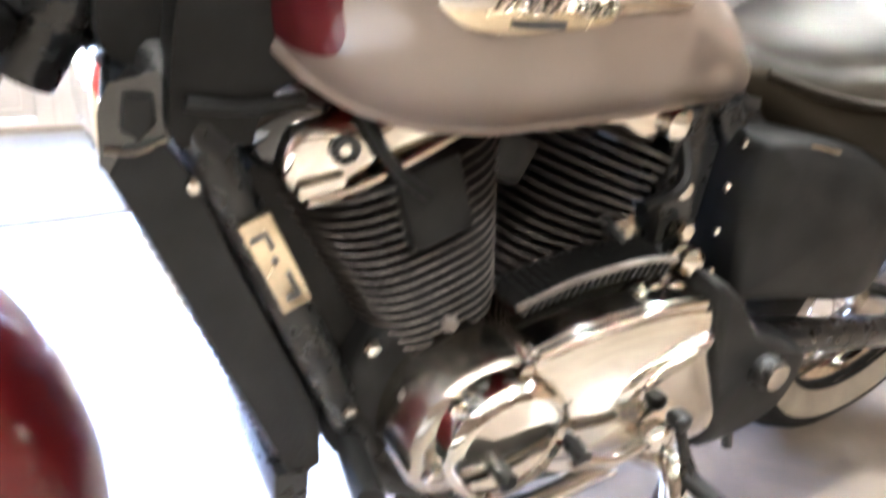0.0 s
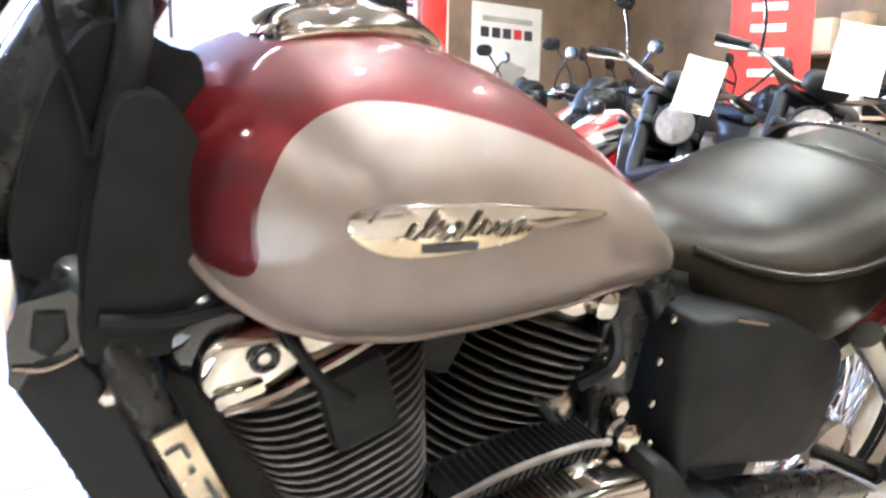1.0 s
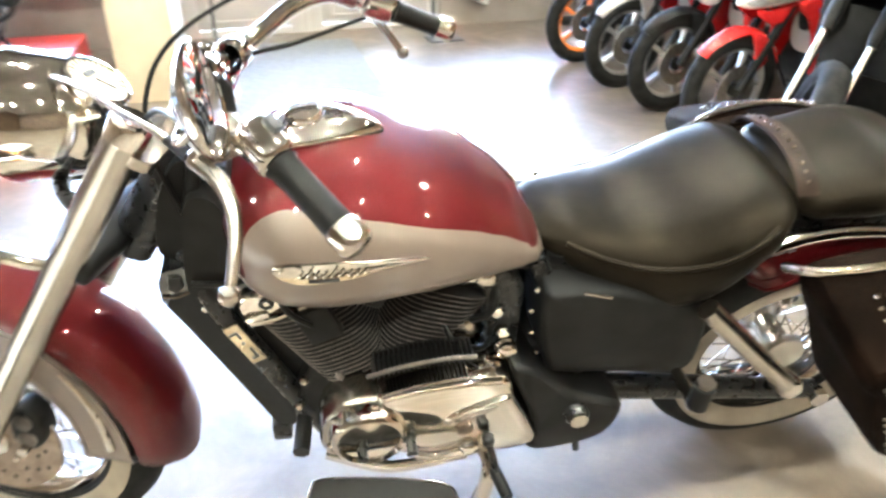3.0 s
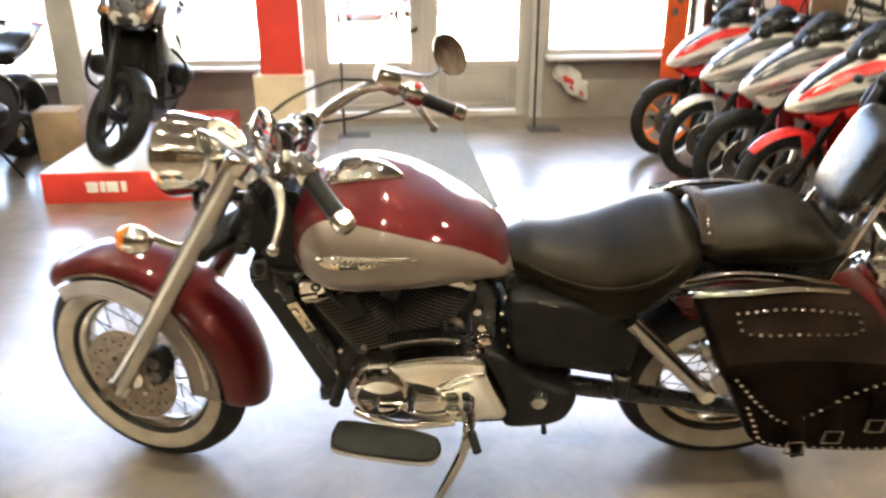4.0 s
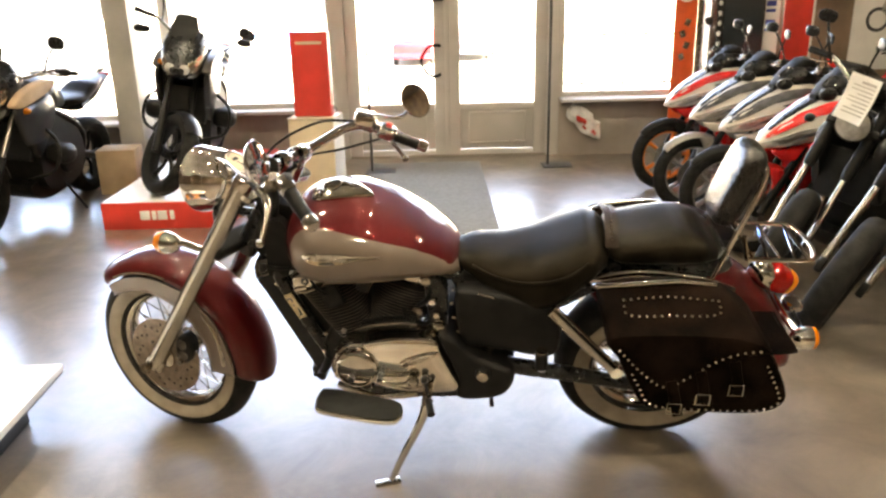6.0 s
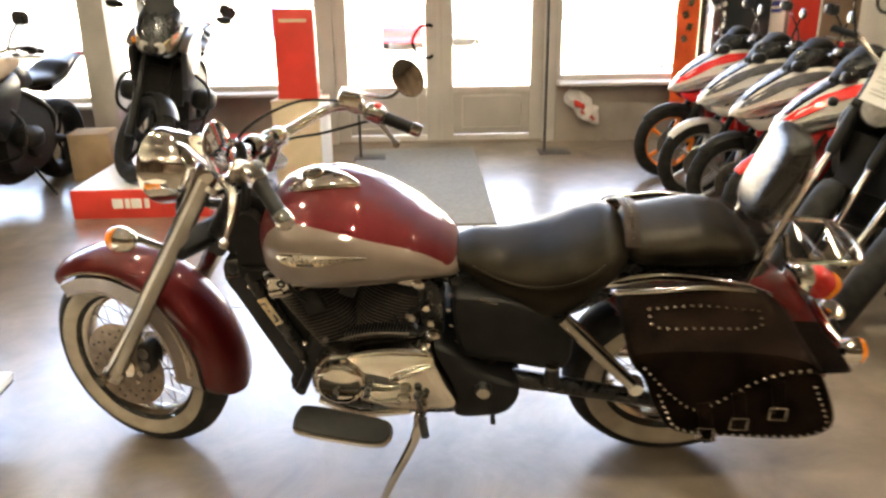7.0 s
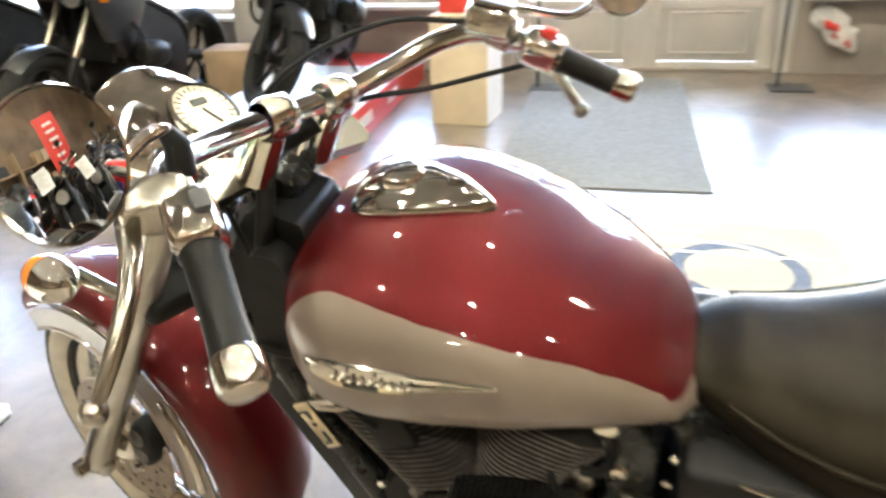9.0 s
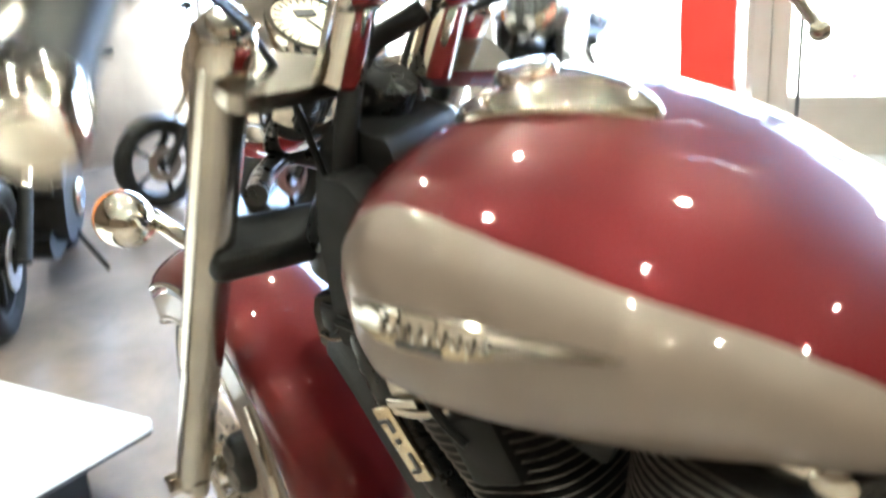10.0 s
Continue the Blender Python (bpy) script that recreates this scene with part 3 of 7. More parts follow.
top_clamp.data.transform(STEER @ Matrix.Translation((FDX(1.0) + 0.01, 0, 1.0)) @ Matrix.Rotation(RAKE, 4, "Y") @ Matrix.Rotation(radians(-90), 4, "X"))
sp("lower_clamp", B((0.075, 0.315, 0.042), Matrix.Translation((FDX(0.80) - 0.004, 0, 0.80)) @ Matrix.Rotation(RAKE, 4, "Y"), 0.014, 3), MATT)
sp("steering_stem", T([(0.31, 0, 0.755), (0.46, 0, 0.995)], 0.032, 16), BLACK)
bp("steering_head", T([AXIS_O + AXIS_D * -0.12, AXIS_O + AXIS_D * 0.07], 0.045, 18), BLACK)

# headlamp: a chrome bucket with a glass
HL = V(0.195, 0, 0.985)
hm = at(HL, (-1, 0, -0.06))
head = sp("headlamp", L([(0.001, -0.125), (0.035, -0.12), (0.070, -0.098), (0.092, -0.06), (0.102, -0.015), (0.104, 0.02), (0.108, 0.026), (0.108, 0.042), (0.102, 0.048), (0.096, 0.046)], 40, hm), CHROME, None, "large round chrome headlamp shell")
sp("lens", L([(0.098, 0.044), (0.07, 0.054), (0.035, 0.060), (0.001, 0.062)], 40, hm), LENS, head)
sp("headlamp_bracket", T([(0.30, -0.09, 0.86), (0.24, -0.05, 0.87), (0.21, 0, 0.885), (0.24, 0.05, 0.87), (0.30, 0.09, 0.86)], 0.014, 10, 5), BLACK, head)
# speedometer behind the headlamp
SP = V(0.298, 0, 1.045)
sm = at(SP, (0.62, 0, 0.78))
speedo = sp("speedometer", L([(0.001, -0.075), (0.030, -0.07), (0.045, -0.045), (0.050, -0.01), (0.053, 0.0), (0.053, 0.008), (0.047, 0.010)], 36, sm), CHROME, None, "chrome speedometer with a cream dial")
sp("dial", L([(0.047, 0.006), (0.001, 0.0065)], 32, sm), DIAL, speedo, "cream dial")
sp("dial_window", B((0.026, 0.011, 0.002), sm @ pose(0.0, 0.016, 0.008) @ pose(0, 0, 0, 0, 0, 0)), INK, speedo)
sp("needle", B((0.003, 0.034, 0.002), sm @ pose(0.004, -0.012, 0.009, 0, 0, 25)), INK, speedo)
for k in range(21):
    a = radians(-45 + 270 * k / 20)
    sp("dial_tick", B((0.007 if k % 2 else 0.011, 0.0016, 0.0012), sm @ pose(0.039 * math.cos(a), 0.039 * math.sin(a), 0.0078, 0, 0, math.degrees(a))), INK, speedo)

# handlebar, grips, levers
FROM_WORLD = (pose(0, 0, 0, LEAN, 0, 0) @ STEER).inverted()
BALL = FROM_WORLD @ V(0.535, -0.699, 0.941)
BAR = [(0.50, 0, 1.085), (0.502, 0.06, 1.087), (0.52, 0.14, 1.105), (0.555, 0.215, 1.135), (0.60, 0.252, 1.148), (0.65, 0.272, 1.138), (0.70, 0.288, 1.120), (0.80, 0.325, 1.080)]
BARL = [(0.80, -0.39, 1.022), (0.72, -0.346, 1.072), (0.66, -0.318, 1.096), (0.60, -0.286, 1.104), (0.555, -0.235, 1.100), (0.52, -0.15, 1.090), (0.502, -0.06, 1.086)]
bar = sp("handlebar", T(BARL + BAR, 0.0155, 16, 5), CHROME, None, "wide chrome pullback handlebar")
for s in (-1, 1):
    sp("bar_clamp", L([(0.024, -0.022), (0.028, -0.016), (0.028, 0.016), (0.024, 0.022), (0.016, 0.023)], 20, at((0.501, s * 0.055, 1.086), (0, 1, 0))), CHROME, bar)
    sp("riser", T([(0.455, s * 0.055, 1.0), (0.497, s * 0.055, 1.08)], [0.026, 0.022], 16), CHROME, bar)
    g0, g1 = (V(0.712, -0.341, 1.080), V(0.80, -0.39, 1.022)) if s < 0 else (V(0.712, 0.292, 1.116), V(0.80, 0.325, 1.080))
    d = (g1 - g0).normalized()
    grip = sp("grip", T([g0, g0 + d * 0.006, g0 + d * 0.07, g1 - d * 0.012], [0.021, 0.0185, 0.0178, 0.019], 20), MATT, bar, "black rubber grip")
    sp("grip_end", L([(0.0185, -0.020), (0.0208, -0.016), (0.0208, 0.006), (0.017, 0.012), (0.001, 0.014)], 24, at(g1, d)), CHROME, grip, "chrome weight at the end of the grip")
    sw = g0 - d * 0.03
    sp("switch_housing", B((0.045, 0.050, 0.06), at(sw, d) @ pose(0, 0, 0, 0, 0, 20), 0.014, 3), CHROME, bar, "chrome switch housing")
    sp("switch_button", B((0.016, 0.012, 0.022), at(sw + V(0.012, 0.0, 0.026), d), 0.004), INK if s < 0 else REDP, bar)
    perch = sw - d * 0.045 + V(-0.012, 0, 0.004)
    if s < 0:
        perch = FROM_WORLD @ V(0.532, -0.566, 1.066)
    hold = sp("lever_perch", P(curve_outline([(-0.034, -0.016), (-0.030, 0.014), (0.0, 0.024), (0.026, 0.020), (0.030, -0.014), (0.004, -0.024)], 4), -0.017, 0.017, 0.006), SATIN, bar, "cast metal lever bracket")
    hold.data.transform(STEER.inverted())
    hold.data.transform(STEER @ at(perch, d) @ pose(0, 0, 0, 90, 0, 0))
    pv = perch + V(-0.03, s * 0.022, -0.004)
    if s < 0:
        pv = FROM_WORLD @ V(0.505, -0.583, 1.048)
    sp("pivot_screw", L([(0.010, -0.012), (0.011, 0.0), (0.009, 0.008), (0.004, 0.009), (0.001, 0.006)], 12, at(pv + V(0.004, 0, 0.006), AXIS_D)), CHROME, hold)
    lev = [pv, pv + V(0.02, s * 0.042, -0.018), pv + V(0.055, s * 0.070, -0.055), pv + V(0.088, s * 0.082, -0.098), pv + V(0.105, s * 0.086, -0.122)]
    if s < 0:
        lev = [pv.lerp(BALL, f) + V(0.030, -0.006, 0.014) * math.sin(math.pi * f ** 0.8) for f in (0, 0.2, 0.4, 0.6, 0.8, 1.0)]
    lever = sp("lever", T(lev, [0.011, 0.0125, 0.0105, 0.0080, 0.0068, 0.0065], 12, 5), SATIN, bar, "polished hand lever")
    sp("lever_ball", E(lev[-1], (0.012, 0.012, 0.012), nu=16, nv=10), SATIN, lever)
res = sp("brake_reservoir", B((0.066, 0.078, 0.042), pose(0.632, 0.232, 1.172, 0, 12, 28), 0.010, 3), CHROME, None, "chrome brake fluid reservoir")
sp("reservoir_lid", B((0.058, 0.068, 0.006), pose(0.638, 0.232, 1.196, 0, 12, 28), 0.003), SATIN, res)

# mirrors
for s, c, nrm in ((-1, V(0.668, -0.418, 1.172), V(0.88, 0.22, 0.20)), (1, V(0.752, 0.365, 1.222), V(0.84, -0.30, 0.43))):
    nrm.normalize()
    mm = at(c, nrm)
    mir = sp("mirror", L([(0.001, -0.022), (0.03, -0.020), (0.052, -0.011), (0.0625, -0.002), (0.064, 0.002), (0.0625, 0.005), (0.060, 0.004)], 40, mm @ Matrix.Diagonal((1.0, 0.92, 1, 1))), CHROME, None, "round chrome rear-view mirror")
    sp("mirror_glass", L([(0.060, 0.0035), (0.045, 0.0048), (0.030, 0.00575), (0.015, 0.0063), (0.001, 0.0065)], 40, mm @ Matrix.Diagonal((1.0, 0.92, 1, 1))), MIRROR, mir)
    base = V(0.632, -0.292, 1.130) if s < 0 else V(0.645, 0.262, 1.150)
    sp("mirror_stalk", T([base, base + V(-0.008, s * 0.012, 0.03), c + V(-0.05, -s * 0.035, -0.055), c + V(-0.018, -s * 0.008, -0.03), c - nrm * 0.012], 0.0062, 10, 5), CHROME, mir)
    sp("stalk_boot", T([base - V(0, 0, 0.012), base + V(0, 0, 0.016), base + V(-0.004, s * 0.006, 0.028)], [0.014, 0.012, 0.008], 12), MATT, mir)

# turn signals on the fork
for s in (-1, 1):
    c = V(0.165, s * 0.205, 0.828)
    sig = sp("turn_signal", L([(0.001, -0.048), (0.016, -0.044), (0.029, -0.028), (0.035, -0.006), (0.036, 0.010), (0.033, 0.013)], 28, at(c, (-1, 0, 0))), CHROME, None, "chrome bullet turn signal with amber lens")
    sp("lens", L([(0.0362, 0.004), (0.0355, 0.016), (0.031, 0.030), (0.018, 0.040), (0.001, 0.043)], 28, at(c, (-1, 0, 0))), AMBER, sig, "amber lens")
    sp("stalk", T([c + V(0.012, -s * 0.03, 0.0), (0.235, s * 0.15, 0.80), (0.27, s * 0.12, 0.785)], 0.011, 10, 4), CHROME, sig)

# cables
for k, pts in enumerate((
    [(0.60, 0.235, 1.165), (0.50, 0.16, 1.165), (0.40, 0.06, 1.10), (0.36, 0.02, 1.0), (0.36, 0.03, 0.86)],
    [(0.655, 0.30, 1.10), (0.56, 0.20, 1.075), (0.48, 0.10, 1.06), (0.43, 0.04, 0.98), (0.42, 0.03, 0.86)],
    [(0.60, -0.31, 1.10), (0.50, -0.20, 1.08), (0.42, -0.10, 1.00), (0.44, -0.06, 0.86)],
)):
    sp("cable", T(pts, 0.0042, 8, 6), MATT, None, "black control cable")
clutch = [FROM_WORLD @ V(*q) for q in ((0.500, -0.580, 1.052), (0.462, -0.535, 1.066), (0.40, -0.45, 1.072), (0.33, -0.345, 1.078), (0.27, -0.245, 1.060), (0.262, -0.16, 1.00), (0.32, -0.12, 0.92))]
cable = sp("clutch_cable", T(clutch, 0.0045, 8, 6), SATIN, None, "grey clutch cable curving forward from the lever")
sp("adjuster", T([clutch[0], clutch[0].lerp(clutch[1], 0.7)], [0.0085, 0.006], 12), MATT, cable, "black rubber cable boot")
sp("loom", T([(0.50, 0.02, 1.06), (0.46, -0.03, 1.02), (0.47, -0.06, 0.95), (0.45, -0.06, 0.86)], 0.013, 10, 5), MATT, None, "black wiring loom at the steering head")
sp("loom", T([(0.47, 0.06, 1.07), (0.44, 0.04, 1.0), (0.46, 0.05, 0.92)], 0.011, 10, 5), MATT)

# ---- tank
TOP = [(0.470, 0.864), (0.476, 0.892), (0.486, 0.912), (0.50, 0.930), (0.52, 0.945), (0.555, 0.960), (0.60, 0.970), (0.65, 0.974), (0.70, 0.969), (0.76, 0.952), (0.835, 0.918), (0.90, 0.879), (0.968, 0.832), (1.02, 0.798), (1.05, 0.774), (1.066, 0.755)]
BOT = [(0.470, 0.842), (0.476, 0.815), (0.485, 0.797), (0.5, 0.783), (0.528, 0.768), (0.575, 0.758), (0.636, 0.753), (0.75, 0.756), (0.889, 0.758), (0.99, 0.750), (1.045, 0.740), (1.066, 0.738)]
WID = [(0.470, 0.05), (0.476, 0.095), (0.487, 0.135), (0.5, 0.162), (0.516, 0.186), (0.54, 0.208), (0.563, 0.222), (0.62, 0.231), (0.70, 0.230), (0.80, 0.216), (0.90, 0.184), (0.97, 0.152), (1.02, 0.130), (1.05, 0.095), (1.066, 0.045)]
MID = [(0.470, 0.855), (0.52, 0.848), (0.65, 0.842), (0.8, 0.834), (0.9, 0.810), (0.97, 0.780), (1.03, 0.762), (1.066, 0.746)]


def nup(x):
    """How square the tank's back is: rounder towards its tail."""
    return 2.6 - 0.45 * min(1.0, max(0.0, (x - 0.66) / 0.24))


def blunt(x):
    """Draws the tank's tail in, which ends bluntly before the saddle."""
    return x if x < 0.95 else 0.95 + (x - 0.95) * 0.60


TOP, BOT, WID, MID = ([(blunt(x), v) for x, v in line] for line in (TOP, BOT, WID, MID))


def tank_y(x, z):
    """Half the tank's width at x and z."""
    w, m = interp(x, WID), interp(x, MID)
    if z >= m:
        return w * max(0.0, 1 - min(1.0, (z - m) / max(interp(x, TOP) - m, 1e-4)) ** nup(x)) ** (1 / nup(x))
    return w * max(0.0, 1 - (min(1.0, (m - z) / max(m - interp(x, BOT), 1e-4)) * 0.80) ** 3) ** (1 / 3)


def tank_ring(x, n=64):
    w, m, t, b = interp(x, WID), interp(x, MID), interp(x, TOP), interp(x, BOT)
    ring = []
    for k in range(n + 1):
        a = math.pi * k / n
        ring.append(V(x, -w * math.copysign(abs(math.cos(a)) ** (2 / nup(x)), math.cos(a)), m + (t - m) * math.sin(a) ** (2 / nup(x))))
    for k in range(0, 13):
        f = k / 12
        z = m + (b - m) * f
        ring.append(V(x, w * (1 - (f * 0.80) ** 3) ** (1 / 3), z))
    for k in range(12, -1, -1):
        f = k / 12
        ring.append(V(x, -w * (1 - (f * 0.80) ** 3) ** (1 / 3), m + (b - m) * f))
    return ring


xs = [0.470 + (blunt(1.066) - 0.470) * (0.5 - 0.5 * math.cos(math.pi * k / 60)) for k in range(61)]
tank = bp("fuel_tank", loft(bmesh.new(), [tank_ring(x) for x in xs]), RED, None, "glossy burgundy teardrop fuel tank", 50)
EDGE = smooth_path([(blunt(x), y, z) for x, y, z in ((0.474, 0, 0.822), (0.485, 0, 0.808), (0.497, 0, 0.806), (0.507, 0, 0.812), (0.510, 0, 0.828), (0.508, 0, 0.846), (0.510, 0, 0.872), (0.522, 0, 0.902), (0.541, 0, 0.922), (0.566, 0, 0.935), (0.598, 0, 0.9395), (0.645, 0, 0.936), (0.698, 0, 0.925), (0.758, 0, 0.907), (0.827, 0, 0.882), (0.90, 0, 0.848), (0.97, 0, 0.806), (1.0, 0, 0.788), (1.026, 0, 0.780), (1.045, 0, 0.774), (1.060, 0, 0.759))], 6)
for s in (-1, 1):
    rings = []
    for i, e in enumerate(EDGE):
        f = i / (len(EDGE) - 1)
        xb = 0.478 + (blunt(1.063) - 0.478) * f
        zb = interp(xb, BOT) + 0.001
        col_pts = []
        for k in range(15):
            g = k / 14
            x, z = e.x + (xb - e.x) * g, e.z + (zb - e.z) * g
            y = tank_y(x, z) + 0.0024
            col_pts.append(V(x, s * y, z))
        rings.append(col_pts)
    bp("side_panel", loft(bmesh.new(), rings, closed=False), TAN, tank, "champagne painted side of the tank", 50)
    seam = [V(x, s * (tank_y(x, interp(x, BOT) + 0.002) + 0.002), interp(x, BOT) + 0.003) for x in xs[6:-3]]
    bp("tank_seam", T(seam, 0.0058, 8), TAN, tank, "rolled seam under the tank")
# chrome filler plate on the shoulder of the tank
FILL = curve_outline([(0.553, 0.0), (0.562, -0.042), (0.60, -0.060), (0.655, -0.056), (0.71, -0.032), (0.746, 0.0), (0.71, 0.032), (0.655, 0.056), (0.60, 0.060), (0.562, 0.042)], 5)


def tank_top_z(x, y):
    w, m, t = interp(x, WID), interp(x, MID), interp(x, TOP)
    return m + (t - m) * max(0.0, 1 - abs(y / w) ** nup(x)) ** (1 / nup(x))


cx, cy = 0.635, 0.0
rings = []
for k, lift in ((1.0, -0.002), (1.0, 0.004), (0.95, 0.010), (0.86, 0.015), (0.70, 0.0195), (0.5, 0.022), (0.3, 0.023), (0.02, 0.0235)):
    ring = []
    for x, y in FILL:
        px, py = cx + (x - cx) * k, cy + (y - cy) * k
        n = V(0, py * 1.6, 0.2).normalized()
        ring.append(V(px, py, tank_top_z(px, py)) + n * lift)
    rings.append(ring)
filler = bp("filler_plate", loft(bmesh.new(), rings), CHROME, tank, "chrome plate round the filler cap", 50)
fz = tank_top_z(0.62, 0.0)
bp("filler_cap", L([(0.030, 0.0), (0.030, 0.010), (0.027, 0.014), (0.015, 0.016), (0.001, 0.0165)], 32, at((0.62, 0.0, fz + 0.018), (-0.05, 0.0, 1.0))), CHROME, filler)
# emblem on each side: a chrome teardrop with a wavy raised stroke, and a gold plate under it
EMB = [(x - 0.008, z + 0.008) for x, z in ((0.563, 0.855), (0.569, 0.866), (0.60, 0.871), (0.666, 0.871), (0.715, 0.866), (0.80, 0.853), (0.74, 0.850), (0.697, 0.847), (0.66, 0.848), (0.60, 0.848), (0.57, 0.848))]
PLT = [(x - 0.008, z + 0.008) for x, z in ((0.566, 0.851), (0.60, 0.849), (0.70, 0.848), (0.69, 0.8395), (0.627, 0.834), (0.594, 0.834), (0.574, 0.842))]


def on_tank(outline, s, lift, dent=0.3):
    o = curve_outline(outline, 4)
    cxx, czz = sum(p[0] for p in o) / len(o), sum(p[1] for p in o) / len(o)
    rings = []
    for k, h in ((1.0, 0.0), (1.0, lift * 0.7), (0.93, lift), (0.5, lift * 0.9), (0.03, lift * 0.85)):
        rings.append([V(cxx + (x - cxx) * k, s * (tank_y(cxx + (x - cxx) * k, czz + (z - czz) * k) + 0.001 + h), czz + (z - czz) * k) for x, z in o])
    return loft(bmesh.new(), rings)


for s in (-1, 1):
    emblem = bp("emblem", on_tank(EMB, s, 0.005), CHROME, tank, "chrome teardrop emblem with a raised wavy stroke")
    bp("emblem_plate", on_tank(PLT, s, 0.0035), BRASSY, emblem, "pale gold plate with a dark bar")
    bm = bmesh.new()
    lay = lambda x, z, h: V(x, s * (tank_y(x, z) + h), z)
    for k, (x, h) in enumerate(((0.594, 0.010), (0.605, 0.018), (0.617, 0.010), (0.629, 0.011), (0.641, 0.017), (0.653, 0.010), (0.666, 0.009), (0.678, 0.009), (0.690, 0.008))):
        z0 = 0.8575 + 0.0012 * math.sin(k * 1.7)
        tube(bm, [lay(x, z0, 0.0075), lay(x + h * 0.45, z0 + h * 0.6, 0.0085), lay(x + h * 0.62, z0 + h, 0.0075)], [0.0017, 0.0025, 0.0014], 6)
        tube(bm, [lay(x, z0, 0.0075), lay(x + 0.005, z0 - 0.0012, 0.008), lay(x + 0.011, z0 + 0.004, 0.0075)], [0.0017, 0.0014, 0.0011], 6)
    tube(bm, [V(x, s * (tank_y(x, z) + 0.0075), z) for x, z in ((0.69, 0.862), (0.73, 0.8625), (0.778, 0.8608))], [0.0022, 0.0018, 0.0006], 8)
    tube(bm, [V(x, s * (tank_y(x, z) + 0.0085), z) for x, z in ((0.566, 0.868), (0.574, 0.876), (0.588, 0.8775), (0.600, 0.873))], [0.0012, 0.0026, 0.0024, 0.001], 8)
    bp("emblem_stroke", bm, CHROME, emblem)
    bp("emblem_bar", loft(bmesh.new(), [[V(x, s * (tank_y(x, z) + 0.0055), z) for z in (0.8455, 0.8515)] for x in (0.607, 0.622, 0.637, 0.652)], closed=False), INK, emblem)

# ---- seats


def saddle(x0, x1, top, low, wid, dish, n=36, lipz=0.02):
    rings = []
    for i in range(n + 1):
        f = 0.5 - 0.5 * math.cos(math.pi * i / n)
        x = x0 + (x1 - x0) * f
        t, b, w = interp(x, top), interp(x, low), interp(x, wid)
        d = interp(x, dish)
        ring = []
        for k in range(40):
            a = 2 * math.pi * k / 40
            ca, sa = math.cos(a), math.sin(a)
            y = w * math.copysign(abs(ca) ** 0.72, ca)
            h = (t - b) / 2
            z = (t + b) / 2 + h * math.copysign(abs(sa) ** 0.72, sa)
            if sa > 0:
                z -= d * (1 - (y / w) ** 2) * sa
            ring.append(V(x, y, z))
        rings.append(ring)
    return loft(bmesh.new(), rings)


seat = bp("rider_seat", saddle(0.978, 1.475,
    [(0.978, 0.766), (1.0, 0.776), (1.02, 0.785), (1.06, 0.793), (1.15, 0.790), (1.24, 0.805), (1.33, 0.838), (1.40, 0.858), (1.44, 0.855), (1.465, 0.835), (1.475, 0.81)],
    [(0.978, 0.752), (1.0, 0.744), (1.02, 0.728), (1.066, 0.690), (1.15, 0.628), (1.237, 0.602), (1.304, 0.620), (1.37, 0.680), (1.43, 0.74), (1.475, 0.77)],
    [(0.978, 0.04), (1.0, 0.072), (1.02, 0.092), (1.06, 0.118), (1.15, 0.155), (1.25, 0.188), (1.34, 0.195), (1.42, 0.175), (1.46, 0.13), (1.475, 0.06)],
    [(0.978, 0.0), (1.10, 0.002), (1.22, 0.012), (1.34, 0.010), (1.42, 0.0), (1.475, 0.0)]), LEATHER, None, "broad black leather rider saddle", 70)
for s in (-1, 1):
    bp("seat_piping", T([(1.05, s * 0.108, 0.768), (1.12, s * 0.142, 0.750), (1.20, s * 0.172, 0.745), (1.29, s * 0.192, 0.762), (1.36, s * 0.188, 0.79), (1.40, s * 0.176, 0.82)], 0.0055, 8, 5), LEATHER, seat)
pil = bp("pillion_seat", saddle(1.455, 1.815,
    [(1.455, 0.83), (1.47, 0.852), (1.50, 0.860), (1.56, 0.870), (1.65, 0.890), (1.70, 0.885), (1.75, 0.866), (1.79, 0.835), (1.815, 0.80)],
    [(1.455, 0.79), (1.5, 0.775), (1.67, 0.77), (1.815, 0.78)],
    [(1.455, 0.09), (1.47, 0.125), (1.5, 0.142), (1.6, 0.152), (1.74, 0.145), (1.79, 0.11), (1.815, 0.05)],
    [(1.455, 0.0), (1.6, 0.006), (1.75, 0.004), (1.815, 0)]), LEATHER, None, "black leather pillion seat", 70)
strap_line = smooth_path([(1.470, -0.128, 0.846), (1.470, -0.100, 0.872), (1.474, -0.05, 0.885), (1.476, 0, 0.889), (1.474, 0.05, 0.885), (1.470, 0.100, 0.872), (1.470, 0.128, 0.846)], 6)
seat_band = bp("seat_strap", loft(bmesh.new(), [[p + V(dx, 0, 0) + (p - V(1.48, 0, 0.80)).normalized() * dn for dx, dn in ((-0.020, -0.003), (-0.020, 0.003), (0.020, 0.003), (0.020, -0.003))] for p in strap_line]), mat("brown_strap_leather", (0.024, 0.013, 0.008), rough=0.5, spec=0.15, var=0.25, scale=14, bump=0.3, bump_scale=300), pil, "brown leather strap with small studs")
for p in along(strap_line[4:-4], 0.019):
    n = (p - V(1.48, 0, 0.80)).normalized()
    bp("stud", L([(0.0042, 0.0), (0.0036, 0.0022), (0.0006, 0.0036)], 8, at(p + n * 0.003, n)), CHROME, seat_band)

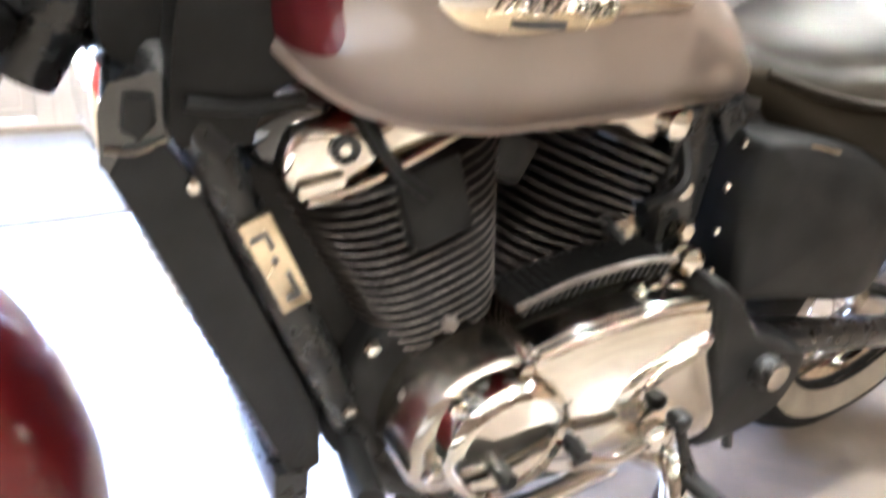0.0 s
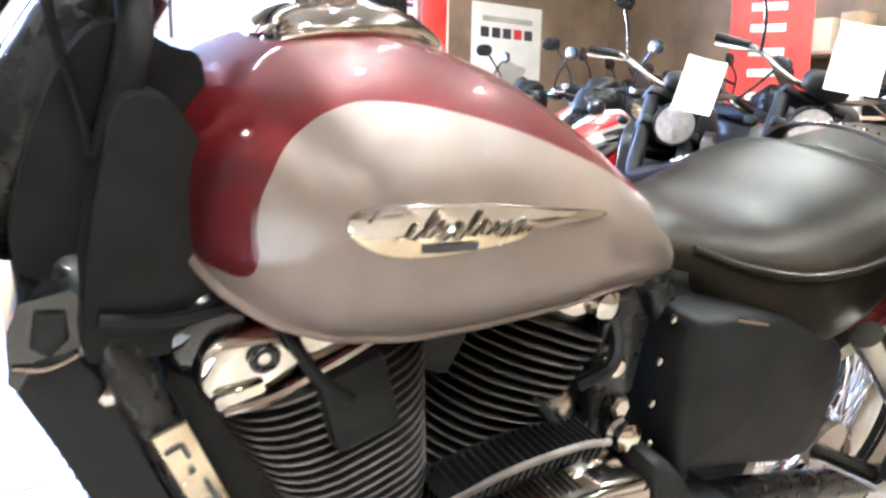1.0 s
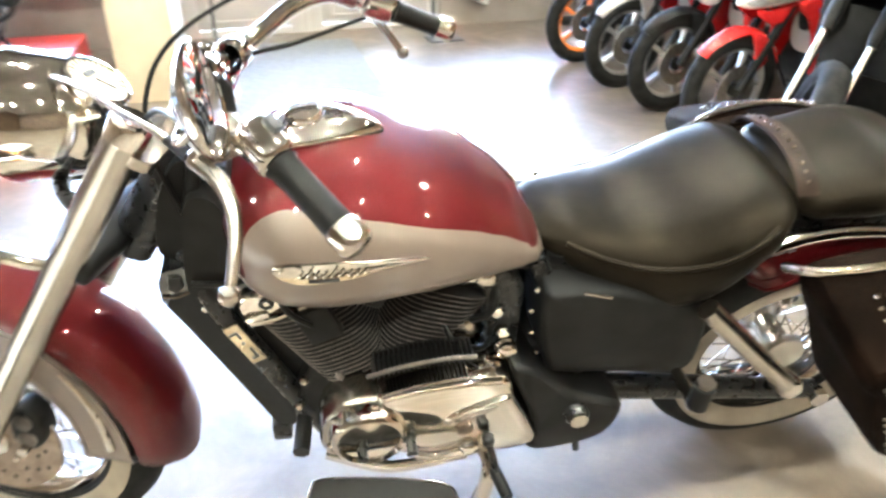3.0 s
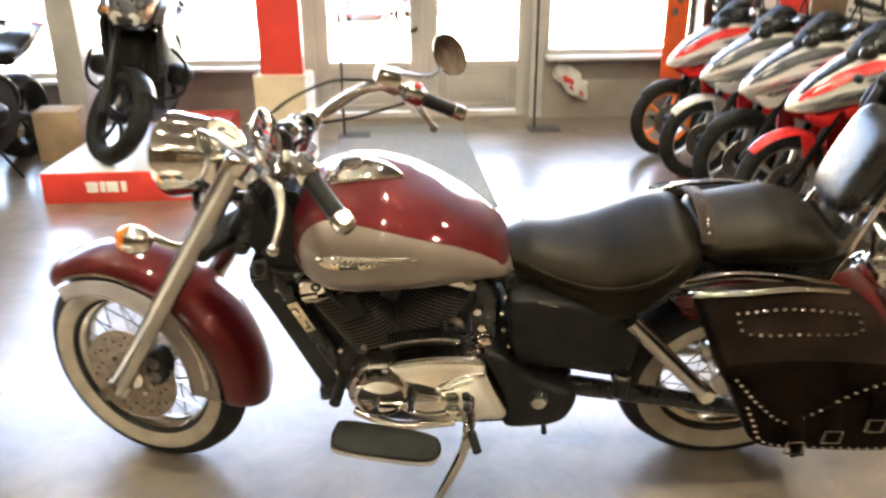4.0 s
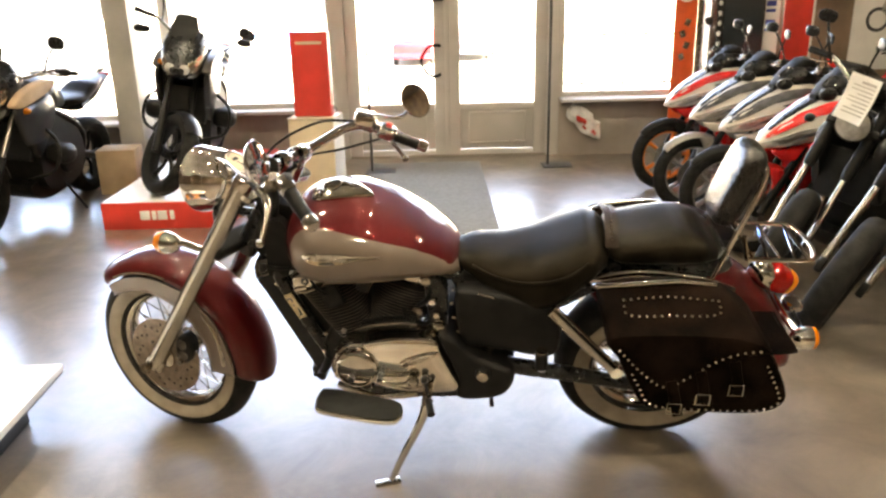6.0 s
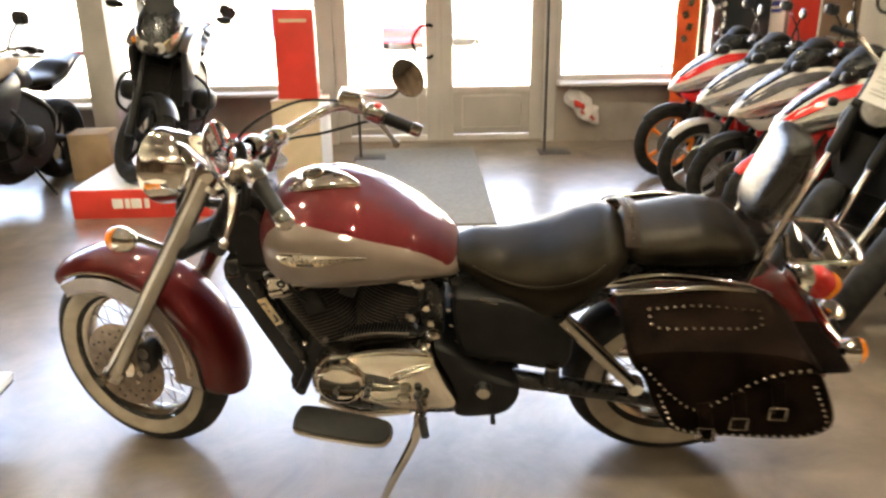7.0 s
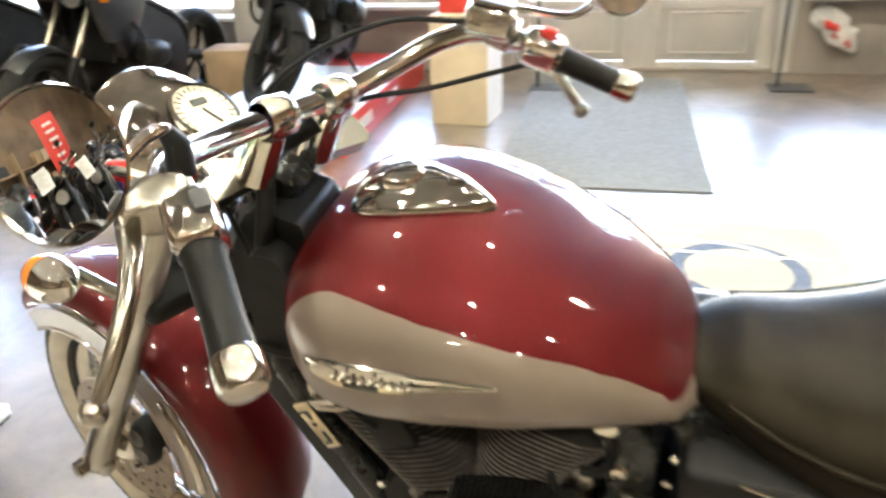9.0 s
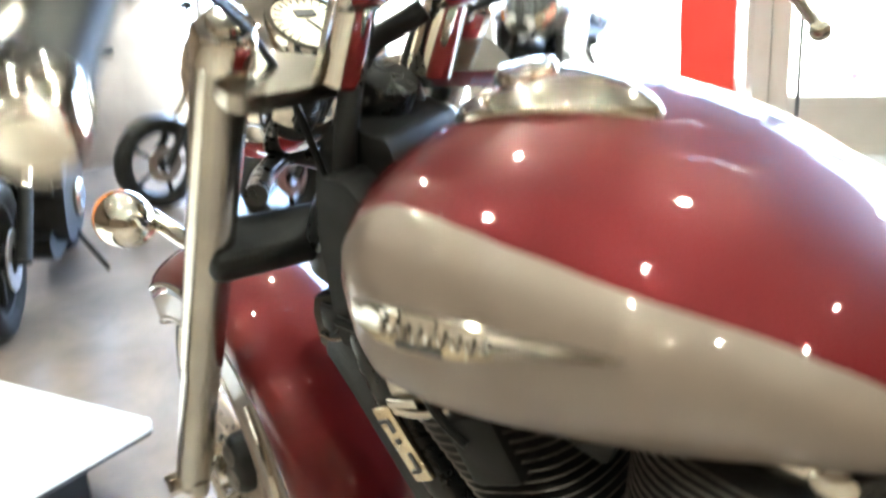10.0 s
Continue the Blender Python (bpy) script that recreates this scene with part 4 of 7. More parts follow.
# sissy bar with its pad, and the rack
pad_m = pose(1.835, 0, 1.0, 0, 19, 0)
pad = bp("backrest_pad", E((0, 0, 0), (0.040, 0.090, 0.128), None, 36, 24, 4.0), VINYL, None, "black padded backrest", 70)
pad.data.transform(pad_m)
bp("sissy_bar", T([(1.775, -0.125, 0.74), (1.825, -0.118, 0.88), (1.888, -0.09, 1.05), (1.896, 0, 1.075), (1.888, 0.09, 1.05), (1.825, 0.118, 0.88), (1.775, 0.125, 0.74)], 0.0085, 10, 6), CHROME, pad)
rack = bp("luggage_rack", T([(1.87, -0.115, 0.80), (2.03, -0.115, 0.795), (2.075, -0.085, 0.79), (2.09, 0, 0.79), (2.075, 0.085, 0.79), (2.03, 0.115, 0.795), (1.87, 0.115, 0.80)], 0.0075, 10, 5), CHROME, None, "chrome tube luggage rack")
for k in range(5):
    x = 1.89 + 0.04 * k
    bp("rack_bar", T([(x, -0.115, 0.80), (x + 0.035 * (1 if k % 2 else -0.2), 0.115, 0.795)], 0.005, 8), CHROME, rack)
for s in (-1, 1):
    bp("rack_stay", T([(1.87, s * 0.115, 0.80), (1.85, s * 0.118, 0.88)], 0.0075, 8), CHROME, rack)

# ---- rear wheel, fender, tail
RW = V(1.65, 0, 0.325)
rear_wheel = spoked_wheel(bp, "rear_wheel", RW, 0.325, 0.165, 0.20, "wide black rear tyre with a cream white wall")
rear_fender = fender(bp, "rear_fender", V(1.655, 0, 0.345), 0.430, 0.125, 128, 4, 0.05, 0.05, "burgundy rear fender over the wheel", RED, flare=0.012)
bp("fender_rail", T([(1.40, -0.135, 0.735), (1.55, -0.137, 0.765), (1.72, -0.137, 0.745), (1.84, -0.137, 0.70)], 0.014, 10, 5), CHROME, rear_fender)
bp("fender_rail", T([(1.40, 0.135, 0.735), (1.55, 0.137, 0.765), (1.72, 0.137, 0.745), (1.84, 0.137, 0.70)], 0.014, 10, 5), CHROME, rear_fender)
tail = bp("tail_lamp", E((2.012, 0, 0.668), (0.05, 0.055, 0.045), pose(0, 0, 0, 0, 32, 0), 24, 14, 2.6), REDLENS, None, "red tail lamp in a chrome base")
bp("lamp_base", E((1.978, 0, 0.676), (0.055, 0.05, 0.04), pose(0, 0, 0, 0, 32, 0), 24, 14, 2.6), CHROME, tail)
# amber colour stands in for light shining through the red lens
bp("lens_edge", E((2.050, 0, 0.648), (0.016, 0.046, 0.038), pose(0, 0, 0, 0, 32, 0), 20, 12, 2.6), AMBER, tail, "amber edge standing in for light through the lens")
bp("light_bar", T([(2.035, -0.19, 0.585), (2.02, -0.1, 0.59), (2.02, 0.1, 0.59), (2.035, 0.19, 0.585)], 0.012, 10, 4), CHROME, tail)
for s in (-1, 1):
    c = V(2.062, s * 0.195, 0.572)
    sig = bp("turn_signal", L([(0.001, -0.05), (0.016, -0.046), (0.029, -0.03), (0.035, -0.008), (0.036, 0.012), (0.033, 0.014)], 28, at(c, (1, 0, 0))), CHROME, None, "chrome bullet turn signal with amber lens")
    bp("lens", L([(0.034, 0.012), (0.034, 0.02), (0.026, 0.028), (0.001, 0.031)], 28, at(c, (1, 0, 0))), AMBER, sig, "amber lens")
plate = bp("plate_bracket", B((0.012, 0.17, 0.10), pose(2.095, 0, 0.50, 0, -18, 0), 0.004), MATT)
bp("plate_light", E((2.08, 0, 0.565), (0.03, 0.04, 0.016), None, 16, 10, 3), CHROME, plate)

# ---- saddlebags
BAG_IN = [(1.415, 0.775), (1.44, 0.802), (1.60, 0.818), (1.735, 0.806), (1.80, 0.77), (1.862, 0.70), (1.92, 0.58), (1.92, 0.515), (1.86, 0.490), (1.72, 0.490), (1.56, 0.504), (1.505, 0.575), (1.458, 0.68), (1.425, 0.74)]
BAG_OUT = [(1.430, 0.722), (1.452, 0.748), (1.60, 0.757), (1.735, 0.752), (1.81, 0.737), (1.868, 0.700), (1.93, 0.570), (1.928, 0.512), (1.86, 0.484), (1.72, 0.484), (1.56, 0.498), (1.505, 0.570), (1.462, 0.67), (1.438, 0.70)]
FLAP_CUT = [(1.452, 0.700), (1.529, 0.618), (1.593, 0.572), (1.656, 0.607), (1.715, 0.658), (1.782, 0.692), (1.845, 0.700)]
STUD1 = [(1.462, 0.714), (1.529, 0.637), (1.593, 0.590), (1.656, 0.626), (1.715, 0.676), (1.782, 0.709), (1.835, 0.716)]
STUD3 = [(1.862, 0.66), (1.908, 0.56), (1.905, 0.525), (1.85, 0.503), (1.72, 0.503), (1.57, 0.516), (1.527, 0.580), (1.50, 0.635)]


def bag_rings(s, grow=0.0, cut=None):
    """Sections of the bag from its back to its face; its lid slopes down to the outside."""
    rings = []
    for y, f, k in ((0.245, 0.0, 1.0), (0.30, 0.0, 1.0), (0.34, 0.35, 1.0), (0.40, 0.85, 1.0), (0.428, 1.0, 0.995), (0.438, 1.0, 0.97), (0.443, 1.0, 0.90), (0.445, 1.0, 0.5), (0.446, 1.0, 0.05)):
        ring = []
        for (xa, za), (xb, zb) in zip(curve_outline(BAG_IN, 5), curve_outline(BAG_OUT, 5)):
            x, z = xa + (xb - xa) * f, za + (zb - za) * f
            if cut:
                lim = interp(x, cut)
                z = max(z, lim)
                z += grow
            x, z = 1.68 + (x - 1.68) * k, 0.64 + (z - 0.64) * k
            if cut and k < 0.99:
                z = max(z, interp(x, cut) + grow)
            ring.append(V(x, s * (y + grow), z))
        rings.append(ring)
    return rings


for s in (-1, 1):
    bag = bp("saddlebag", loft(bmesh.new(), bag_rings(s)), BAGLEATHER, None, "dark brown studded leather saddlebag")
    bp("flap", loft(bmesh.new(), bag_rings(s, 0.008, FLAP_CUT)), BAGLEATHER, bag, "leather flap over the saddlebag")
    spots = []
    for pts, y in ((STUD1, 0.454), (STUD3, 0.4455)):
        spots += [at((q.x, s * (y - 0.001), q.z), (0, s, 0)) for q in along(smooth_path([(p[0], 0, p[1]) for p in pts], 5), 0.020)]
    for pts in ([(1.480, 0.342, 0.803), (1.60, 0.338, 0.812), (1.735, 0.342, 0.802)], [(1.735, 0.342, 0.802), (1.725, 0.385, 0.786), (1.60, 0.392, 0.786), (1.49, 0.385, 0.782), (1.480, 0.342, 0.803)]):
        spots += [at((q.x, s * q.y, q.z), (0, s * 0.5, 0.86)) for q in along(smooth_path(pts, 5), 0.020)]
    stud_mesh = None
    for q in spots:
        if stud_mesh is None:
            stud = bp("stud", L([(0.0047, 0.0), (0.0042, 0.0026), (0.0025, 0.0042), (0.0005, 0.0048)], 8), CHROME, bag, "small domed chrome stud")
            stud_mesh = stud.data
        else:
            stud = new("stud", stud_mesh)
            stud.parent = bag
        stud.matrix_basis = q if s < 0 else Matrix.Translation((0.025, -0.03, -0.038)) @ q
    for bx, bz in ((1.70, 0.565), (1.785, 0.60), (1.625, 0.53)):
        strap = bp("strap", B((0.030, 0.006, 0.13), pose(bx, s * 0.456, bz + 0.02, 0, -14, 0), 0.002), BAGLEATHER, bag, "narrow leather strap with a buckle")
        bp("buckle", T([(bx - 0.019, s * 0.461, bz - 0.03), (bx + 0.019, s * 0.461, bz - 0.03), (bx + 0.019, s * 0.461, bz + 0.006), (bx - 0.019, s * 0.461, bz + 0.006)], 0.0025, 6, loop=True), SATIN, strap, "small chrome buckle")
    bp("bag_guard", T([(1.395, s * 0.225, 0.775), (1.42, s * 0.28, 0.808), (1.50, s * 0.30, 0.826), (1.62, s * 0.298, 0.836), (1.74, s * 0.28, 0.815)], [0.009, 0.010, 0.007], 10, 5), CHROME, bag)
    if s > 0:
        for o in (bag, *[c for c in bag.children_recursive if c.data != stud_mesh]):
            o.data.transform(Matrix.Translation((0.025, -0.03, -0.038)))
    bp("bag_support", T([(1.62, s * 0.23, 0.50), (1.72, s * 0.30, 0.466), (1.74, s * 0.33, 0.43)], 0.011, 8, 4), CHROME, bag)

# ---- frame and engine
for s in (-1, 1):
    bp("frame_tube", T([(0.395, s * 0.035, 0.80), (0.425, s * 0.085, 0.745), (0.448, s * 0.10, 0.687), (0.498, s * 0.105, 0.576), (0.575, s * 0.11, 0.41), (0.625, s * 0.115, 0.325), (0.70, s * 0.12, 0.285), (0.95, s * 0.12, 0.275), (1.06, s * 0.12, 0.30), (1.115, s * 0.12, 0.38), (1.08, s * 0.125, 0.50), (1.03, s * 0.12, 0.66), (1.0, s * 0.10, 0.73)], 0.020, 14, 5), BLACK, None, "black painted frame tube")
    bp("backbone_tube", T([(0.42, s * 0.05, 0.84), (0.60, s * 0.075, 0.775), (0.95, s * 0.09, 0.735), (1.2, s * 0.10, 0.68), (1.48, s * 0.12, 0.735)], 0.019, 12, 5), BLACK)
    bp("swingarm", T([(1.08, s * 0.13, 0.415), (1.36, s * 0.14, 0.375), (1.65, s * 0.145, 0.325)], [0.03, 0.026, 0.022], 14, 4), BLACK)
    rear_axle = bp("axle_nut", L([(0.001, -0.02), (0.02, -0.02), (0.022, -0.01), (0.022, 0.015), (0.001, 0.015)], 6, at((1.65, s * 0.165, 0.325), (0, s, 0))), CHROME)
    shock = bp("shock_absorber", T([(1.292, s * 0.205, 0.672), (1.34, s * 0.216, 0.626), (1.485, s * 0.243, 0.482)], [0.021, 0.022, 0.019], 16), SATIN, None, "satin metal rear shock absorber cover")
    bp("shock_eye", L([(0.001, -0.022), (0.02, -0.022), (0.024, -0.012), (0.024, 0.012), (0.02, 0.022), (0.001, 0.022)], 18, at((1.495, s * 0.235, 0.472), (0, 1, 0))), CHROME, shock)
    peg = bp("passenger_peg", T([(1.275, s * 0.20, 0.50), (1.27, s * 0.27, 0.515), (1.262, s * 0.30, 0.53), (1.262, s * 0.31, 0.60)], [0.012, 0.012, 0.016, 0.017], 12, 3), CHROME, None, "folded chrome passenger peg")
    bp("peg_rubber", T([(1.262, s * 0.305, 0.535), (1.262, s * 0.31, 0.592)], 0.0195, 12), MATT, peg)
for x0, x1 in ((0.50, 0.53), (0.93, 0.95)):
    bp("engine_mount", B((0.04, 0.2, 0.05), pose((x0 + x1) / 2, 0, 0.33 if x0 < 0.6 else 0.31), 0.008), BLACK)

# plate with dark slots on the left frame tube
tag_m = Matrix.Translation((0.482, -0.127, 0.625)) @ Matrix.Rotation(radians(-24.5), 4, "Y")
tag = bp("frame_reflector", B((0.030, 0.010, 0.100), tag_m, 0.004, 2), BRASSY, None, "pale gold plate with dark slots on the frame")
for dx, dz, w, h in ((-0.004, 0.033, 0.014, 0.004), (0.003, 0.026, 0.004, 0.016), (0.0, 0.006, 0.005, 0.006), (0.005, -0.022, 0.004, 0.024), (0.0, -0.034, 0.012, 0.004)):
    bp("slot", B((w, 0.003, h), tag_m @ pose(dx, -0.0055, dz)), INK, tag)

# radiator in front of the frame tubes
rad_o = [(0.360, 0.702), (0.384, 0.650), (0.456, 0.480), (0.519, 0.334), (0.548, 0.350), (0.543, 0.42), (0.466, 0.60), (0.422, 0.70), (0.400, 0.732), (0.374, 0.728)]
radiator = bp("radiator", P(rad_o, -0.078, 0.078, 0.0), RADIATOR, None, "black radiator in front of the engine")
for s in (-1, 1):
    bp("radiator_side", P(rad_o, s * 0.078, s * 0.096, 0.006), RADIATOR, radiator)
for k in range(26):
    f = (k + 0.5) / 26
    x, z = 0.380 + (0.510 - 0.380) * f, 0.666 + (0.355 - 0.666) * f
    bp("radiator_fin", B((0.010, 0.15, 0.0022), pose(x - 0.003, 0, z, 0, 24, 0)), FIN, radiator)
rad_top = bp("radiator_cover", P([(0.366, 0.772), (0.357, 0.750), (0.356, 0.708), (0.364, 0.700), (0.412, 0.728), (0.418, 0.758), (0.400, 0.780)], -0.094, 0.094, 0.006), GLOSS, None, "glossy dark header tank on the radiator")
bp("cover_rib", P([(0.376, 0.766), (0.372, 0.738), (0.384, 0.728), (0.398, 0.742), (0.396, 0.764)], -0.092, -0.100, 0.003), RADIATOR, rad_top)
bp("cover_clip", T([(0.360, -0.096, 0.722), (0.382, -0.098, 0.720), (0.404, -0.097, 0.728)], 0.0022, 6, 3), CHROME, rad_top)
bp("radiator_bolt", L([(0.010, 0.0), (0.010, 0.006), (0.006, 0.009), (0.001, 0.0095)], 6, at((0.452, -0.097, 0.655), (0, -1, 0))), CHROME, radiator)
bp("radiator_bolt", L([(0.008, 0.0), (0.008, 0.006), (0.005, 0.008), (0.001, 0.0085)], 6, at((0.424, -0.097, 0.690), (0, -1, 0))), CHROME, radiator)
bp("lower_cowl", T([(0.535, -0.075, 0.375), (0.53, 0, 0.37), (0.535, 0.075, 0.375)], 0.02, 10, 3), BLACK)
horn = bp("air_duct", E((0.505, -0.085, 0.735), (0.042, 0.035, 0.048), pose(0, 0, 0, 0, 25, 0), 24, 14, 2.4), GLOSS, None, "glossy black round cover behind the frame")
bp("head_shroud", P(curve_outline([(0.365, 0.80), (0.40, 0.772), (0.49, 0.775), (0.50, 0.93), (0.475, 0.955), (0.425, 0.965), (0.385, 0.90)], 5), -0.066, 0.066, 0.018), MATT, None, "matt black cover round the steering head")
bp("shroud_panel", P(curve_outline([(0.405, 0.745), (0.43, 0.725), (0.505, 0.735), (0.51, 0.80), (0.482, 0.90), (0.452, 0.925), (0.425, 0.90)], 5), -0.108, 0.108, 0.022), MATT, None, "matt black side panel before the tank")
bp("shroud_rib", T([(0.415, -0.115, 0.762), (0.46, -0.117, 0.757), (0.505, -0.115, 0.762)], 0.006, 8, 3), MATT)

# cylinders: black finned barrels in a V


def cylinder(name, base, top, nfin, half0, half1, depth0, depth1, label):
    d = (Vector(top) - Vector(base))
    u = d.normalized()
    m0 = Matrix.Translation(Vector(base)) @ Matrix.Rotation(math.atan2(u.x, u.z), 4, "Y")
    Ln = d.length
    cyl = bp(name, L([(0.055, -0.02), (0.058, 0.0), (0.062, Ln)], 28, m0), ENGINE, None, label)
    for k in range(nfin):
        f = k / (nfin - 1)
        hx, hy = half0 + (half1 - half0) * f, depth0 + (depth1 - depth0) * f
        out = []
        for q in range(36):
            a = 2 * math.pi * q / 36
            ca, sa = math.cos(a), math.sin(a)
            out.append((hx * math.copysign(abs(ca) ** 0.62, ca), hy * math.copysign(abs(sa) ** 0.62, sa)))
        rings = [[m0 @ V(x * k2, y * k2, f * Ln + dz) for x, y in out] for k2, dz in ((0.5, -0.0016), (0.985, -0.0013), (1.0, 0), (0.985, 0.0013), (0.5, 0.0016))]
        bm = loft(bmesh.new(), rings)
        fin = bp("cooling_fin", bm, [ENGINE, FIN], cyl)
        for p in fin.data.polygons:
            c = m0.inverted() @ p.center
            if abs(c.x) > hx * 0.9 or abs(c.y) > hy * 0.9 or (abs(c.x / hx) ** 3.2 + abs(c.y / hy) ** 3.2) > 0.86:
                p.material_index = 1
    return cyl, m0, Ln


front_cyl, FM, FL = cylinder("front_cylinder", (0.672, 0, 0.500), (0.598, 0, 0.706), 19, 0.072, 0.114, 0.138, 0.158, "black finned front cylinder")
rear_cyl, RM, RL = cylinder("rear_cylinder", (0.758, 0, 0.508), (0.838, 0, 0.712), 19, 0.064, 0.108, 0.128, 0.152, "black finned rear cylinder")
HEAD = curve_outline([(0.484, 0.702), (0.486, 0.732), (0.50, 0.746), (0.545, 0.752), (0.60, 0.768), (0.662, 0.772), (0.668, 0.752), (0.62, 0.727), (0.573, 0.706), (0.535, 0.690), (0.505, 0.680)], 4)
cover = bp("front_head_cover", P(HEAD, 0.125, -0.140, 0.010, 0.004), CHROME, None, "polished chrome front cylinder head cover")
bp("plug_ring", L([(0.0075, 0.0), (0.0125, 0.0), (0.013, 0.004), (0.0105, 0.006), (0.007, 0.004)], 24, at((0.530, -0.143, 0.730), (0, -1, 0))), BLACK, cover)
bp("plug_core", L([(0.005, 0.0), (0.005, 0.004), (0.001, 0.005)], 16, at((0.530, -0.143, 0.730), (0, -1, 0))), CHROME, cover)
bp("cover_lip", T([(0.50, -0.144, 0.688), (0.535, -0.146, 0.694), (0.575, -0.146, 0.709), (0.62, -0.144, 0.729), (0.66, -0.140, 0.748)], 0.006, 8, 4), CHROME, cover)
bp("cover_step", B((0.042, 0.012, 0.014), pose(0.512, -0.143, 0.700, 0, -14, 0), 0.004), CHROME, cover)
RHEAD = curve_outline([(0.76, 0.752), (0.80, 0.768), (0.90, 0.752), (0.912, 0.715), (0.88, 0.700), (0.82, 0.716), (0.77, 0.728)], 4)
bp("rear_head_cover", P(RHEAD, 0.12, -0.125, 0.010, 0.004), CHROME, None, "polished chrome rear cylinder head cover")
bp("plug_lead", T([(0.545, -0.13, 0.76), (0.556, -0.155, 0.735), (0.572, -0.162, 0.712), (0.60, -0.165, 0.69)], 0.0055, 8, 5), MATT, None, "black spark plug lead")
bp("plug_housing", B((0.064, 0.05, 0.082), pose(0.612, -0.138, 0.680, 0, -20, 0), 0.010), MATT, None, "black housing between the cooling fins")
bp("plug_housing", B((0.05, 0.05, 0.05), pose(0.708, -0.10, 0.70, 0, 24, 0), 0.008), ENGINE)

# filler block added to keep the bright floor from showing through
bp("engine_front", P(curve_outline([(0.470, 0.690), (0.525, 0.700), (0.590, 0.560), (0.640, 0.420), (0.600, 0.345), (0.555, 0.370), (0.520, 0.520)], 4), -0.085, 0.085, 0.02), ENGINE, None, "dark filler block behind the frame tubes")
# bolts added to give small glints on the dark casing
for k, (x, y, z) in enumerate(((0.575, -0.135, 0.525), (0.610, -0.150, 0.470), (0.560, -0.130, 0.450), (0.640, -0.160, 0.555))):
    bp("case_bolt", L([(0.009, 0.0), (0.009, 0.007), (0.006, 0.010), (0.001, 0.0105)], 6, at((x, y, z), (-0.3, -1, 0))), FIN if k % 2 else CHROME)
# crankcase and side covers
CASE = curve_outline([(0.545, 0.42), (0.60, 0.34), (0.75, 0.30), (0.95, 0.295), (1.10, 0.315), (1.15, 0.40), (1.12, 0.50), (0.98, 0.575), (0.82, 0.585), (0.70, 0.585), (0.60, 0.55)], 4)
bp("crankcase", P([(x, min(z, 0.545)) for x, z in CASE], 0.165, -0.125, 0.02), ENGINE, None, "black engine crankcase")
CASE2 = curve_outline([(0.945, 0.555), (0.99, 0.55), (1.06, 0.48), (1.14, 0.445), (1.185, 0.41), (1.16, 0.335), (1.09, 0.308), (1.0, 0.312), (1.0, 0.40)], 4)
rear_case = bp("sprocket_cover", P(CASE2, 0.10, -0.205, 0.018), MATT, None, "black cover behind the chrome engine cover")
bp("round_cap", L([(0.024, 0.0), (0.024, 0.016), (0.020, 0.022), (0.001, 0.024)], 28, at((1.083, -0.203, 0.425), (0, -1, 0))), BLACK, rear_case)
bp("round_cap_face", L([(0.0185, 0.0), (0.0185, 0.005), (0.001, 0.006)], 28, at((1.083, -0.226, 0.425), (0, -1, 0))), SATIN, rear_case, "bright round cap")
COV = curve_outline([(0.70, 0.520), (0.72, 0.545), (0.80, 0.562), (0.90, 0.562), (0.942, 0.548), (0.955, 0.50), (0.99, 0.42), (1.008, 0.372), (0.985, 0.352), (0.90, 0.345), (0.80, 0.352), (0.72, 0.39), (0.70, 0.45)], 4)
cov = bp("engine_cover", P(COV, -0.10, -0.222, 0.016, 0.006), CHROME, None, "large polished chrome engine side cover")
REC = curve_outline([(0.815, 0.468), (0.835, 0.494), (0.88, 0.513), (0.93, 0.522), (0.942, 0.510), (0.90, 0.484), (0.85, 0.464), (0.825, 0.458)], 4)
bp("cover_scoop", P(REC, -0.20, -0.2335, 0.012), CHROME, cov)
bp("scoop_insert", P([(0.885 + (x - 0.885) * 0.55, 0.494 + (z - 0.494) * 0.55) for x, z in REC], -0.22, -0.2365, 0.004), SATIN, cov)
# thin tube added along the bevelled top edge to give its highlight
bp("cover_rim", T([(0.712, -0.214, 0.535), (0.76, -0.218, 0.550), (0.85, -0.218, 0.560), (0.925, -0.214, 0.553)], 0.0055, 10, 4), CHROME, cov)
alt_m = at((0.682, -0.218, 0.452), (0, -1, 0))
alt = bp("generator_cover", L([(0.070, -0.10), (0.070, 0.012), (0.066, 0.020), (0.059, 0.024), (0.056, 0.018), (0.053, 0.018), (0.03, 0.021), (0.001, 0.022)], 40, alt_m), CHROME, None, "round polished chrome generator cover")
for k in range(6):
    a = radians(20 + 60 * k)
    bp("cover_bolt", L([(0.008, 0.0), (0.008, 0.006), (0.005, 0.009), (0.001, 0.010)], 12, at((0.682 + 0.0755 * math.cos(a), -0.216, 0.452 + 0.0755 * math.sin(a)), (0, -1, 0))), CHROME, alt)
bp("cover_boss", L([(0.012, 0.0), (0.012, 0.018), (0.008, 0.022), (0.001, 0.023)], 16, at((0.615, -0.20, 0.415), (0, -1, 0))), CHROME, alt)
bp("case_ring", P(curve_outline([(0.592, 0.425), (0.604, 0.475), (0.635, 0.512), (0.68, 0.530), (0.73, 0.520), (0.765, 0.47), (0.76, 0.42), (0.72, 0.380), (0.64, 0.372), (0.602, 0.390)], 4), -0.10, -0.208, 0.014), SATIN, alt)
linkage = bp("shift_linkage", T([(0.75, -0.252, 0.425), (0.80, -0.256, 0.412), (0.865, -0.250, 0.418)], 0.008, 10, 4), CHROME, None, "chrome gear shift linkage")
bp("linkage_joint", E((0.862, -0.250, 0.42), (0.020, 0.016, 0.017), None, 16, 10, 2.5), CHROME, linkage)
